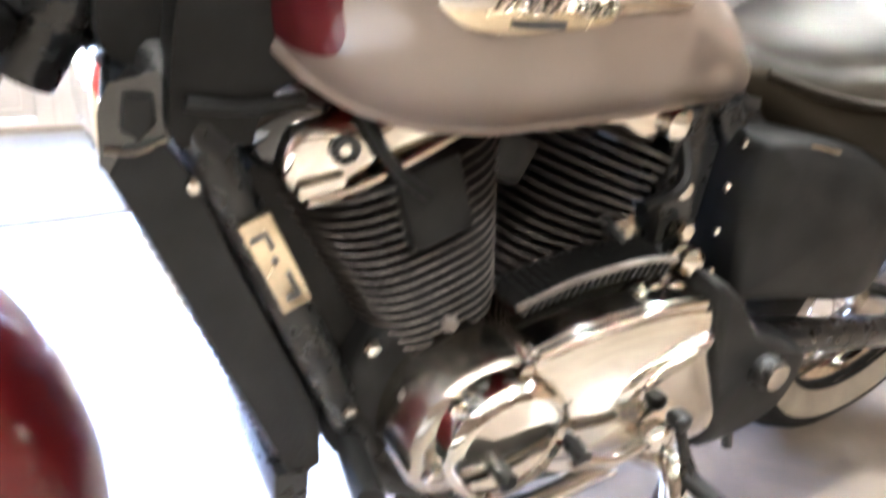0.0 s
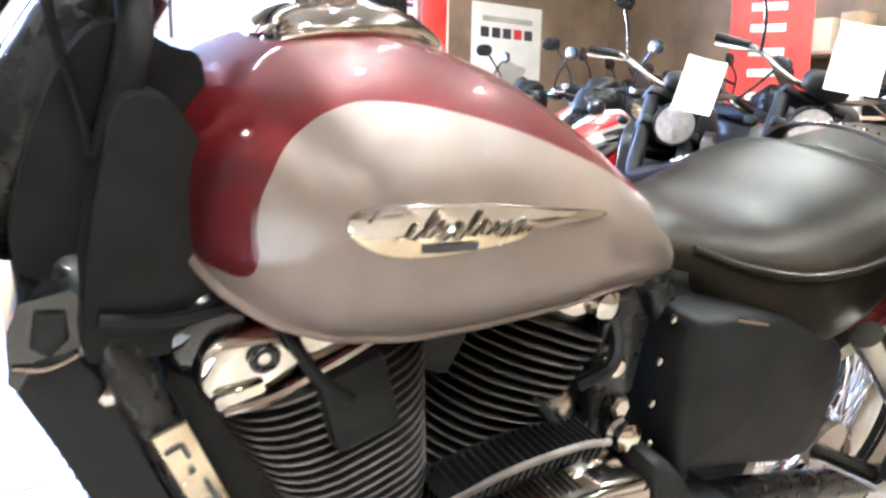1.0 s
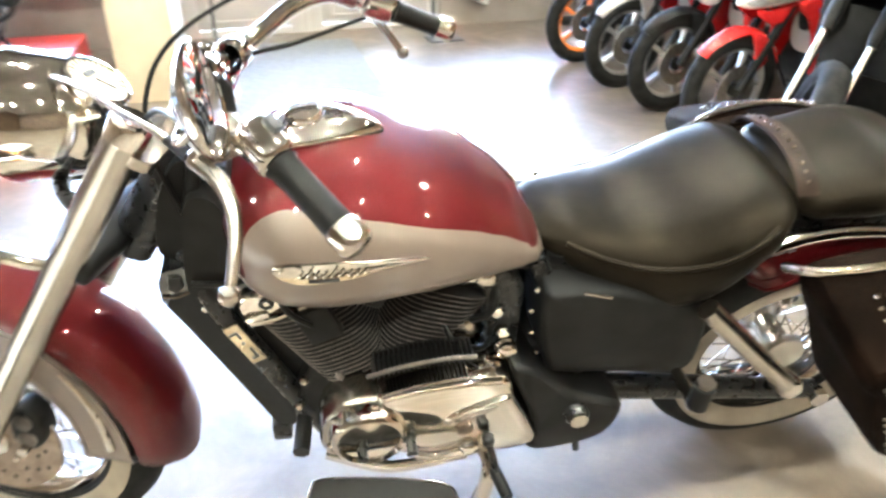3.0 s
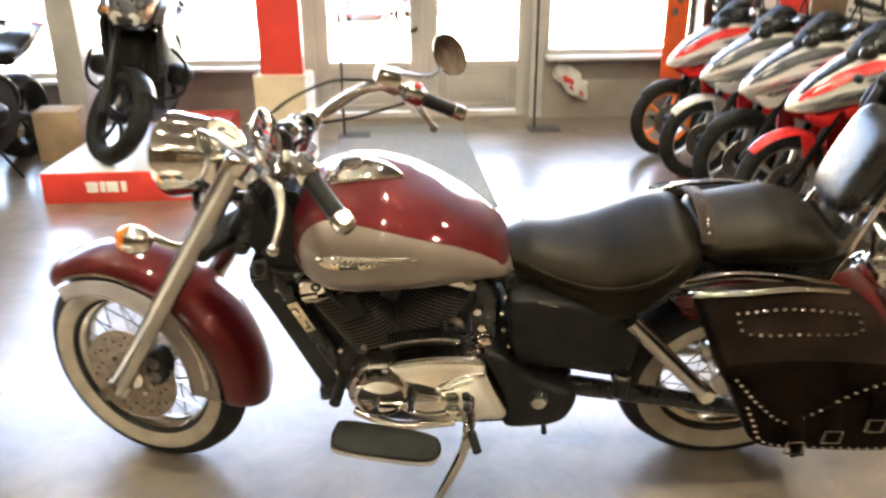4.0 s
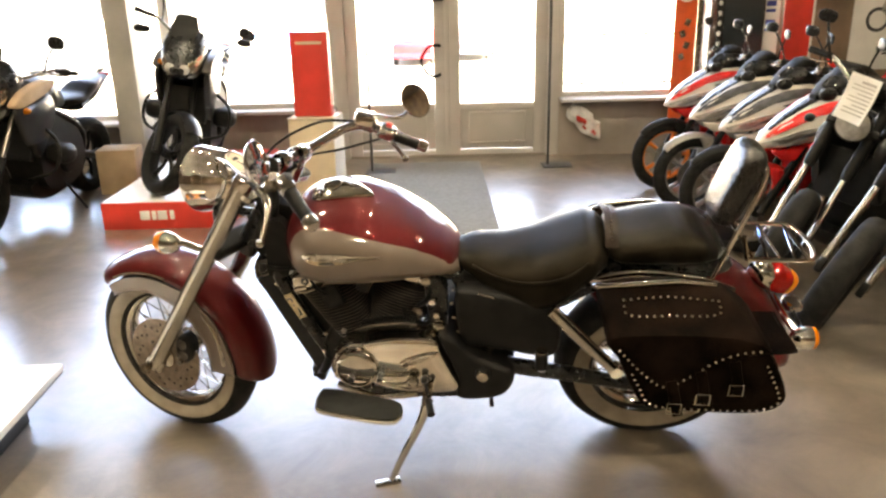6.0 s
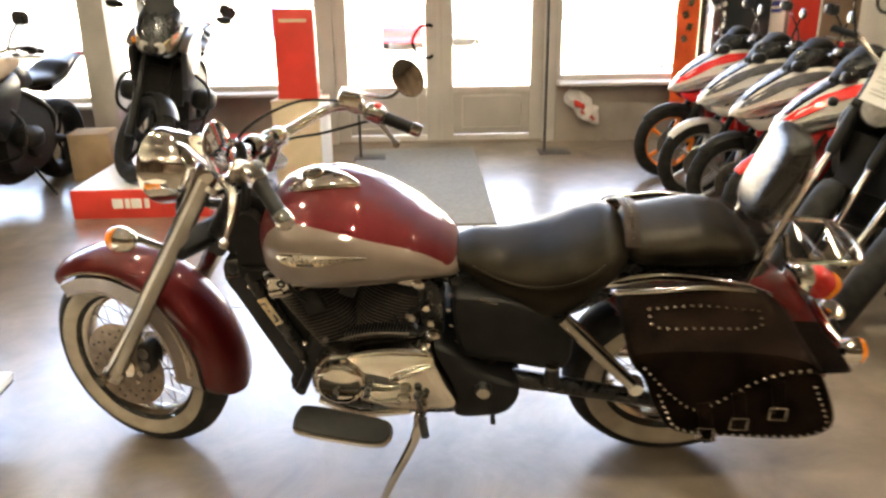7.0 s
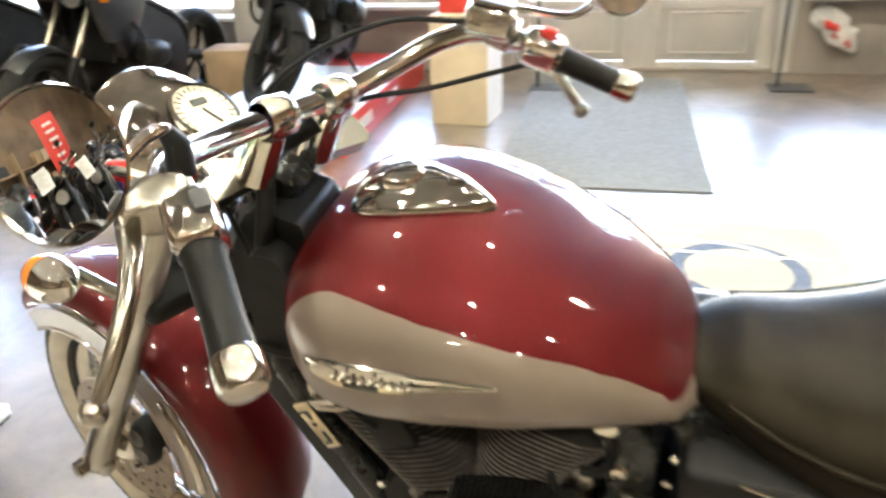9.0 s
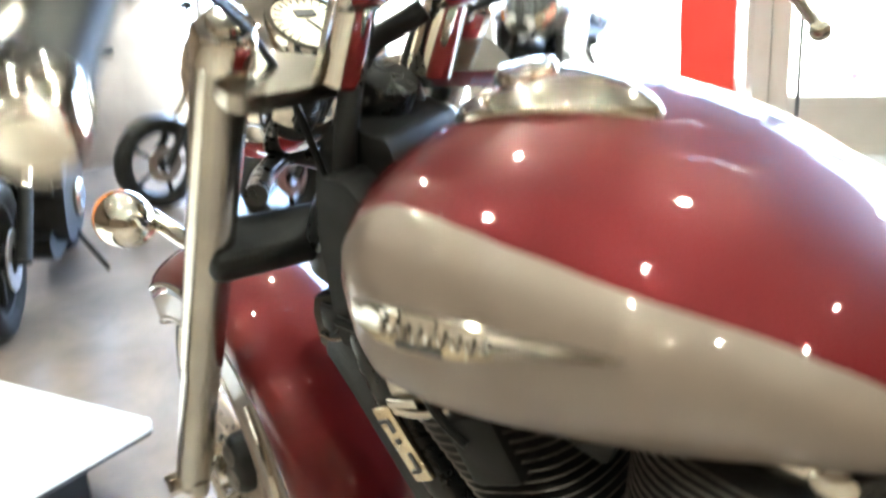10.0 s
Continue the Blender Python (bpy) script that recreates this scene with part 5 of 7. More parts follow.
bp("linkage_joint", E((0.90, -0.246, 0.428), (0.012, 0.014, 0.011), None, 16, 10, 3), BLACK, linkage)
shift = bp("shift_pedal", T([(0.90, -0.246, 0.428), (0.91, -0.262, 0.385), (0.915, -0.285, 0.362)], 0.007, 8, 3), BLACK, None, "black shift lever with rubber end")
bp("pedal_rubber", T([(0.912, -0.27, 0.362), (0.925, -0.325, 0.352)], 0.012, 12), MATT, shift)
# ribbed black strip over the chrome cover
strip = bp("ribbed_strip", T([(0.70, -0.15, 0.575), (0.78, -0.15, 0.592), (0.87, -0.15, 0.592)], 0.012, 8, 3), ENGINE, None, "black ribbed strip above the chrome cover")
for k in range(20):
    f = k / 19
    bp("rib", B((0.0035, 0.05, 0.018), pose(0.70 + 0.17 * f, -0.175, 0.582 + 0.020 * math.sin(f * 2.2), 0, 25, 0)), ENGINE, strip)
bp("strip_edge", T([(0.685, -0.20, 0.585), (0.75, -0.203, 0.606), (0.83, -0.203, 0.614), (0.88, -0.198, 0.605)], 0.004, 8, 4), FIN)
# bolts and small fittings behind the rear cylinder
knob = bp("choke_knob", L([(0.010, 0.0), (0.019, 0.004), (0.020, 0.014), (0.016, 0.018), (0.018, 0.022), (0.018, 0.030), (0.012, 0.036), (0.001, 0.038)], 20, at((0.944, -0.14, 0.572), (0, -1, 0.1))), CHROME, None, "chrome knob beside the rear cylinder")
bp("knob_nut", L([(0.014, 0.0), (0.014, 0.012), (0.010, 0.016), (0.001, 0.017)], 6, at((0.938, -0.14, 0.606), (0, -1, 0.1))), CHROME, knob)
bp("bracket_plate", P([(0.915, 0.54), (0.97, 0.54), (0.975, 0.70), (0.935, 0.75), (0.90, 0.72)], -0.095, -0.135, 0.008), BLACK)
bp("frame_bolt", L([(0.014, 0.0), (0.014, 0.010), (0.010, 0.014), (0.001, 0.015)], 14, at((0.925, -0.135, 0.655), (0, -1, 0))), CHROME)
bp("frame_bolt", L([(0.018, 0.0), (0.018, 0.012), (0.010, 0.018), (0.001, 0.019)], 14, at((0.905, -0.125, 0.725), (0, -1, 0))), CHROME)
bp("carburettor", E((0.872, -0.10, 0.600), (0.030, 0.035, 0.032), pose(0, 0, 0, 0, -35, 0), 20, 12, 2.6), SATIN, None, "grey carburettor body")
bp("fuel_hose", T([(0.88, -0.14, 0.64), (0.905, -0.155, 0.665), (0.92, -0.14, 0.69), (0.915, -0.11, 0.73)], 0.008, 8, 5), MATT)
bp("wire_loom", T([(0.83, -0.13, 0.63), (0.85, -0.155, 0.60), (0.90, -0.15, 0.575), (0.93, -0.12, 0.59)], 0.0065, 8, 5), MATT)
for x, z in ((1.012, 0.705), (1.005, 0.655), (1.01, 0.60), (1.022, 0.545)):
    bp("cover_screw", L([(0.006, 0.0), (0.006, 0.004), (0.001, 0.006)], 10, at((x - 0.018, -0.148, z), (0, -1, 0))), CHROME)

# side cover under the seat
SIDE = curve_outline([(1.0, 0.70), (1.03, 0.715), (1.15, 0.700), (1.27, 0.660), (1.318, 0.625), (1.328, 0.56), (1.318, 0.485), (1.27, 0.468), (1.15, 0.49), (1.045, 0.508), (1.02, 0.53), (1.005, 0.60)], 4)
for s in (-1, 1):
    bp("side_cover", P(SIDE, s * 0.05, s * 0.178, 0.014, 0.008), MATT, None, "dark matt side cover under the saddle")
bp("seat_base", P(curve_outline([(1.02, 0.745), (1.2, 0.67), (1.3, 0.70), (1.5, 0.79), (1.8, 0.80), (1.8, 0.74), (1.5, 0.70), (1.3, 0.60), (1.1, 0.60)], 4), 0.11, -0.11, 0.01), BLACK)
bp("battery_box", B((0.24, 0.2, 0.16), pose(1.2, 0, 0.56), 0.01), BLACK)
# thin chrome tube stands for a highlight and chrome line by the cover
bp("side_hinge", T([(1.07, -0.172, 0.706), (1.12, -0.178, 0.696)], 0.0035, 8), CHROME)

# floorboards, stand
for s in (-1, 1):
    fm = pose(0.700, s * 0.316, 0.374, -s * 16, 7, s * 5)
    board = bp("floorboard", P(curve_outline([(-0.118, -0.042), (-0.138, -0.020), (-0.140, 0.018), (-0.120, 0.044), (0.0, 0.047), (0.100, 0.042), (0.132, 0.020), (0.134, -0.014), (0.108, -0.038), (0.0, -0.046)], 4), -0.012, 0.006, 0.004), CHROME, None, "black rubber footboard with chrome rim")
    board.data.transform(fm @ Matrix.Rotation(radians(90), 4, "X"))
    rb = bp("rubber_mat", P(curve_outline([(-0.114, -0.037), (-0.132, -0.018), (-0.134, 0.016), (-0.116, 0.039), (0.0, 0.042), (0.096, 0.037), (0.126, 0.018), (0.128, -0.012), (0.104, -0.033), (0.0, -0.041)], 4), 0.0, 0.0105, 0.003), MATT, board, "black ribbed rubber mat")
    rb.data.transform(fm @ Matrix.Rotation(radians(90), 4, "X"))
    for dx in (-0.03, 0.06):
        bp("board_bracket", T([(0.698 + dx, s * 0.26, 0.43), (0.698 + dx, s * 0.215, 0.425), (0.698 + dx, s * 0.16, 0.36)], 0.010, 8, 4), BLACK, board)
stand = bp("side_stand", T([(0.905, -0.20, 0.345), (0.905, -0.255, 0.36), (0.885, -0.285, 0.29), (0.82, -0.325, 0.165), (0.785, -0.345, 0.085)], [0.018, 0.02, 0.014, 0.011, 0.010], 14, 4), CHROME, None, "chrome side stand propped on the floor")
bp("stand_foot", B((0.085, 0.035, 0.010), pose(0.772, -0.350, 0.077, -12, 0, 18), 0.003), SATIN, stand)
bp("stand_spring", T([(0.92, -0.24, 0.34), (0.87, -0.27, 0.26)], 0.007, 8), FIN, stand)
bp("lower_rod", T([(0.60, -0.165, 0.335), (0.72, -0.20, 0.315), (0.87, -0.20, 0.33)], 0.012, 10, 4), CHROME, None, "chrome rod under the engine")
bp("drain_pin", T([(1.105, -0.16, 0.34), (1.112, -0.18, 0.265)], 0.008, 8), BLACK)
bp("front_peg_stub", T([(0.565, -0.12, 0.40), (0.555, -0.20, 0.395)], 0.016, 10), MATT)
bp("exhaust_pipe", T([(0.54, 0.10, 0.66), (0.50, 0.16, 0.55), (0.58, 0.20, 0.35), (0.8, 0.21, 0.27), (1.3, 0.21, 0.25), (2.0, 0.21, 0.26)], [0.022, 0.024, 0.03, 0.036, 0.042, 0.042], 18, 5), CHROME, None, "long chrome exhaust on the far side")

# wheels, front fender, caliper and fork tilted and shifted to fit the camera's view
VIEW_FIT = Matrix.Translation((0, 0, 0.85 - 0.012)) @ Matrix.Rotation(radians(4), 4, "X") @ Matrix.Translation((0, 0, -0.85))
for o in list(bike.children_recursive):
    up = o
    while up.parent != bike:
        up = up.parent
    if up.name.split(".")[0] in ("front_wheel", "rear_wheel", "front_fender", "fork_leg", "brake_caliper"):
        o.data.transform(VIEW_FIT)
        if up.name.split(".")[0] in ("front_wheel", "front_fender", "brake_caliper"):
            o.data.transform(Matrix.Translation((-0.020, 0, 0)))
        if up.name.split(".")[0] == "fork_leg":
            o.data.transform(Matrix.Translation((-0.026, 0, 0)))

# ---------------------------------------------------------------- other motorcycles


def cast_wheel(put, name, c, R, width, rim_r, rim_mat, n_spoke=5, disc_y=None):
    m = at(c, (0, 1, 0))
    w = width / 2
    prof = [(rim_r - 0.004, -w * 0.6), (rim_r + 0.012, -w * 0.85), (rim_r + (R - rim_r) * 0.45, -w), (R - 0.022, -w * 0.85), (R - 0.006, -w * 0.5), (R, 0)]
    prof = prof + [(r, -z) for r, z in prof[-2::-1]]
    wheel = put(name, L(prof, 40, m), RUBBER)
    rim = [(rim_r + 0.006, -w * 0.7), (rim_r - 0.012, -w * 0.55), (rim_r - 0.022, 0), (rim_r - 0.012, w * 0.55), (rim_r + 0.006, w * 0.7)]
    put("rim", L(rim, 40, m), rim_mat, wheel)
    put("hub", L([(0.01, -0.05), (0.035, -0.045), (0.035, 0.045), (0.01, 0.05)], 18, m), MATT, wheel)
    for k in range(n_spoke):
        a = 2 * math.pi * k / n_spoke
        u = V(math.cos(a), 0, math.sin(a))
        put("spoke", T([Vector(c) + u * 0.03, Vector(c) + u * 0.09 + V(0, -0.012, 0), Vector(c) + u * (rim_r - 0.012)], [0.016, 0.012, 0.018], 8), rim_mat, wheel)
    if disc_y is not None:
        put("brake_disc", L([(0.055, -0.003), (0.115, -0.003), (0.117, 0), (0.115, 0.003), (0.055, 0.003)], 32, at(Vector(c) + V(0, disc_y, 0), (0, 1, 0))), DISC, wheel)
    return wheel


def body(x0, x1, top, low, wid, n=24, e=0.8, ring_n=28):
    rings = []
    for i in range(n + 1):
        x = x0 + (x1 - x0) * (0.5 - 0.5 * math.cos(math.pi * i / n))
        t, b, w = interp(x, top), interp(x, low), interp(x, wid)
        rings.append([V(x, w * math.copysign(abs(math.cos(a)) ** e, math.cos(a)), (t + b) / 2 + (t - b) / 2 * math.copysign(abs(math.sin(a)) ** e, math.sin(a))) for a in (2 * math.pi * k / ring_n for k in range(ring_n))])
    return loft(bmesh.new(), rings)


def shell_patch(top, low, wid, outline, s, lift=0.003, e=0.8, n=6):
    """A patch that lies on one side of a body: outline in x, z."""
    o = curve_outline(outline, n)
    cx, cz = sum(p[0] for p in o) / len(o), sum(p[1] for p in o) / len(o)
    def y_at(x, z):
        t, b, w = interp(x, top), interp(x, low), interp(x, wid)
        q = min(1.0, abs(z - (t + b) / 2) / max((t - b) / 2, 1e-4))
        return w * max(0.0, 1 - q ** (2 / e)) ** (e / 2)
    rings = []
    for k, h in ((1.0, 0.0), (0.97, lift), (0.7, lift), (0.4, lift), (0.03, lift)):
        rings.append([V(cx + (x - cx) * k, s * (y_at(cx + (x - cx) * k, cz + (z - cz) * k) + h), cz + (z - cz) * k) for x, z in o])
    return loft(bmesh.new(), rings)


def sport_moped(m, main, stripe, rim_mat, fender_mat, label):
    """A small sporty step-through motorcycle, its nose to -x, the front tyre's contact at the origin."""
    ob = thing("sport_moped", m, label, "motorcycle", "mopeds parked in a row")
    def put(name, bm, material, parent=None, lab="", angle=40.0):
        return part(name, bm, material, parent or ob, lab, angle)
    c = V(0, 0, 0.275)
    cast_wheel(put, "front_wheel", c, 0.275, 0.078, 0.195, rim_mat, 5, -0.048)
    cast_wheel(put, "rear_wheel", V(1.24, 0, 0.275), 0.275, 0.10, 0.195, rim_mat, 5)
    for s in (-1, 1):
        put("fork_leg", T([(0, s * 0.07, 0.275), (0.10, s * 0.07, 0.45), (0.22, s * 0.07, 0.66)], [0.024, 0.026, 0.018], 12), MATT)
    rings = []
    for i in range(15):
        a = radians(140 - 118 * i / 14)
        wv = 0.055 * (0.6 + 0.4 * math.sin(math.pi * i / 14))
        rings.append([V((0.295 - 0.028 * abs(q) ** 2) * math.cos(a), q * wv, 0.275 + (0.295 - 0.028 * abs(q) ** 2) * math.sin(a)) for q in (-1, -0.8, -0.4, 0, 0.4, 0.8, 1)]
                     + [V((0.290 - 0.028 * abs(q) ** 2) * math.cos(a), q * (wv - 0.003), 0.275 + (0.290 - 0.028 * abs(q) ** 2) * math.sin(a)) for q in (1, 0.8, 0.4, 0, -0.4, -0.8, -1)])
    fen = put("front_fender", loft(bmesh.new(), rings), fender_mat)
    for s in (-1, 1):
        put("fender_side", P(curve_outline([(0.02, 0.55), (0.11, 0.52), (0.13, 0.42), (0.07, 0.36), (0.05, 0.46)], 4), s * 0.062, s * 0.078, 0.004), fender_mat, fen)
    # front fairing
    top = [(-0.05, 0.680), (0.0, 0.735), (0.10, 0.82), (0.24, 0.905), (0.36, 0.955), (0.46, 0.965), (0.58, 0.93)]
    low = [(-0.05, 0.665), (0.0, 0.650), (0.10, 0.655), (0.24, 0.685), (0.36, 0.715), (0.46, 0.745), (0.58, 0.80)]
    wid = [(-0.05, 0.012), (0.0, 0.060), (0.10, 0.105), (0.24, 0.15), (0.36, 0.175), (0.46, 0.175), (0.58, 0.11)]
    fair = put("front_fairing", body(-0.05, 0.58, top, low, wid, e=0.65), main)
    for s in (-1, 1):
        lens = put("headlamp", shell_patch(top, low, wid, [(-0.030, 0.685), (0.04, 0.725), (0.13, 0.765), (0.22, 0.79), (0.30, 0.805), (0.22, 0.745), (0.12, 0.70), (0.02, 0.668)], s, 0.006, 0.65), LENS, fair, "clear slanting headlamp")
        put("lamp_insert", shell_patch(top, low, wid, [(0.03, 0.700), (0.10, 0.735), (0.18, 0.762), (0.14, 0.730), (0.07, 0.695)], s, 0.008, 0.65), DISC, lens)
        put("lamp_frame", shell_patch(top, low, wid, [(0.14, 0.728), (0.22, 0.770), (0.30, 0.790), (0.24, 0.750)], s, 0.008, 0.65), INK, lens)
        put("fairing_stripe", shell_patch(top, low, wid, [(-0.02, 0.712), (0.06, 0.785), (0.18, 0.865), (0.32, 0.925), (0.44, 0.935), (0.44, 0.910), (0.30, 0.895), (0.17, 0.838), (0.06, 0.762)], s, 0.005, 0.65), stripe, fair, "coloured stripe on the fairing")
        put("fairing_decal", shell_patch(top, low, wid, [(0.26, 0.835), (0.36, 0.865), (0.48, 0.868), (0.46, 0.848), (0.36, 0.838)], s, 0.005, 0.65), INK, fair)
        put("decal_line", shell_patch(top, low, wid, [(0.30, 0.805), (0.40, 0.830), (0.50, 0.832), (0.40, 0.815)], s, 0.005, 0.65), DISC, fair)
        put("leg_shield", P(curve_outline([(0.20, 0.68), (0.34, 0.72), (0.50, 0.76), (0.50, 0.56), (0.42, 0.36), (0.36, 0.34), (0.33, 0.50), (0.27, 0.60)], 4), s * 0.12, s * 0.150, 0.010), SCOOT_RED if stripe == INK else stripe, fair, "coloured lower leg shield")
        put("shield_trim", P(curve_outline([(0.30, 0.655), (0.42, 0.665), (0.46, 0.56), (0.40, 0.50), (0.37, 0.58)], 4), s * 0.145, s * 0.162, 0.006), SCOOT_BLUE if fender_mat == SCOOT_RED else main, fair)
        put("chin_panel", P(curve_outline([(0.02, 0.648), (0.12, 0.650), (0.26, 0.675), (0.20, 0.60), (0.10, 0.585)], 4), s * 0.055, s * 0.085, 0.008), main if stripe == INK else stripe, fair, "coloured panel under the headlamp")
        put("air_inlet", P(curve_outline([(0.24, 0.64), (0.31, 0.66), (0.30, 0.56), (0.26, 0.56)], 4), s * 0.10, s * 0.125, 0.006), MATT, fair)
    put("centre_panel", body(0.02, 0.46, [(x, z + 0.006) for x, z in top], [(x, z - 0.03) for x, z in top], [(0.02, 0.018), (0.15, 0.045), (0.30, 0.062), (0.46, 0.07)], 14), BLACK, fair, "black panel down the middle of the nose")
    dash = put("dash_cover", body(0.26, 0.58, [(0.26, 0.945), (0.32, 1.005), (0.38, 1.055), (0.46, 1.065), (0.54, 1.02), (0.58, 0.97)], [(0.26, 0.91), (0.34, 0.91), (0.46, 0.92), (0.58, 0.95)], [(0.26, 0.03), (0.32, 0.075), (0.40, 0.11), (0.48, 0.115), (0.58, 0.04)], e=0.75), MATT, None, "black handlebar cover")
    put("dash_screen", shell_patch([(0.26, 0.945), (0.32, 1.005), (0.38, 1.055), (0.46, 1.065), (0.54, 1.02), (0.58, 0.97)], [(0.26, 0.91), (0.34, 0.91), (0.46, 0.92), (0.58, 0.95)], [(0.26, 0.03), (0.32, 0.075), (0.40, 0.11), (0.48, 0.115), (0.58, 0.04)], [(0.30, 1.0), (0.36, 1.045), (0.44, 1.05), (0.40, 0.99), (0.33, 0.965)], -1, 0.005, 0.75), BLACK, dash)
    for s in (-1, 1):
        put("switch_box", B((0.055, 0.07, 0.05), pose(0.455, s * 0.175, 1.035, 0, 12, s * 14), 0.012), MATT, dash)
        put("lever_mount", B((0.03, 0.045, 0.03), pose(0.425, s * 0.20, 1.045, 0, 12, s * 14), 0.008), SATIN, dash)
    put("meter_hood", body(0.36, 0.54, [(0.36, 1.04), (0.42, 1.10), (0.48, 1.105), (0.54, 1.06)], [(0.36, 1.02), (0.54, 1.03)], [(0.36, 0.03), (0.42, 0.075), (0.50, 0.07), (0.54, 0.04)], 12, 0.7), MATT, dash)
    put("ignition_cover", E((0.30, -0.08, 0.955), (0.05, 0.035, 0.035), None, 16, 10, 2.5), BLACK, dash)
    bar = put("handlebar", T([(0.52, -0.33, 1.01), (0.46, -0.20, 1.04), (0.43, 0, 1.04), (0.46, 0.20, 1.04), (0.52, 0.33, 1.01)], 0.012, 10, 4), MATT)
    for s in (-1, 1):
        put("grip", T([(0.48, s * 0.24, 1.03), (0.525, s * 0.34, 1.008)], 0.018, 12), MATT, bar)
        put("brake_lever", T([(0.45, s * 0.21, 1.025), (0.43, s * 0.28, 1.01), (0.47, s * 0.36, 0.995)], 0.006, 8, 3), SATIN, bar)
        mir = put("mirror", E((0.40, s * 0.30, 1.25), (0.012, 0.050, 0.032), pose(0, 0, 0, 0, 0, s * 15), 16, 10, 2.6), BLACK)
        put("mirror_stalk", T([(0.44, s * 0.17, 1.04), (0.43, s * 0.20, 1.13), (0.41, s * 0.27, 1.225)], 0.006, 8, 4), BLACK, mir)
    put("centre_cover", body(0.42, 0.95, [(0.42, 0.60), (0.6, 0.56), (0.8, 0.66), (0.95, 0.74)], [(0.42, 0.40), (0.7, 0.36), (0.95, 0.50)], [(0.42, 0.09), (0.7, 0.10), (0.95, 0.11)]), main)
    tailp = put("tail_fairing", body(0.72, 1.60, [(0.72, 0.66), (0.85, 0.75), (1.1, 0.78), (1.4, 0.86), (1.6, 0.88)], [(0.72, 0.55), (0.85, 0.52), (1.1, 0.58), (1.4, 0.74), (1.6, 0.86)], [(0.72, 0.08), (0.9, 0.14), (1.2, 0.14), (1.45, 0.09), (1.6, 0.02)]), main)
    put("tail_stripe", shell_patch([(0.72, 0.66), (0.85, 0.75), (1.1, 0.78), (1.4, 0.86), (1.6, 0.88)], [(0.72, 0.55), (0.85, 0.52), (1.1, 0.58), (1.4, 0.74), (1.6, 0.86)], [(0.72, 0.08), (0.9, 0.14), (1.2, 0.14), (1.45, 0.09), (1.6, 0.02)], [(0.85, 0.60), (1.0, 0.66), (1.25, 0.72), (1.4, 0.80), (1.2, 0.66), (1.0, 0.58)], -1, 0.005), stripe, tailp)
    put("seat", body(0.66, 1.46, [(0.66, 0.74), (0.75, 0.79), (1.0, 0.80), (1.15, 0.85), (1.35, 0.885), (1.46, 0.88)], [(0.66, 0.71), (0.8, 0.73), (1.1, 0.76), (1.46, 0.86)], [(0.66, 0.05), (0.78, 0.12), (1.1, 0.14), (1.35, 0.10), (1.46, 0.04)], e=0.7), LEATHER, None, "black seat")
    put("engine", P(curve_outline([(0.42, 0.38), (0.55, 0.44), (0.80, 0.40), (0.92, 0.30), (0.80, 0.20), (0.55, 0.20), (0.44, 0.27)], 4), -0.12, 0.12, 0.02), ENGINE)
    put("exhaust", T([(0.50, 0.10, 0.22), (0.80, 0.13, 0.20), (1.05, 0.15, 0.28), (1.45, 0.16, 0.40)], [0.018, 0.022, 0.045, 0.05], 14, 4), BLACK)
    put("swingarm", T([(0.86, -0.09, 0.32), (1.24, -0.085, 0.275)], 0.024, 10), MATT)
    put("side_stand", T([(0.66, -0.10, 0.24), (0.72, -0.22, 0.02)], 0.010, 8), MATT)
    put("rear_mudguard", T([(1.40, 0, 0.74), (1.52, 0, 0.60), (1.56, 0, 0.50)], [0.05, 0.05, 0.03], 10, 3), MATT)
    return ob


MOPEDS = ((2.415, 3.640, SCOOT_WHITE, SCOOT_RED, ORANGE, MATT, "white and red sport moped with orange wheel rims"),
          (2.466, 3.012, SCOOT_WHITE, INK, SILVERP, SILVERP, "white and black sport moped with silver front fender"),
          (2.545, 2.536, SCOOT_WHITE, INK, SILVERP, MATT, "white, black and red sport moped with black front fender"),
          (2.613, 2.032, SCOOT_WHITE, SCOOT_RED, SILVERP, SCOOT_RED, "white and red sport moped with red front fender"))
for x, y, a, b, r, f, lab in MOPEDS:
    sport_moped(pose(x, y, 0, 0, 0, 14) @ pose(0, 0, 0, 4, 0, 0), a, b, r, f, lab)


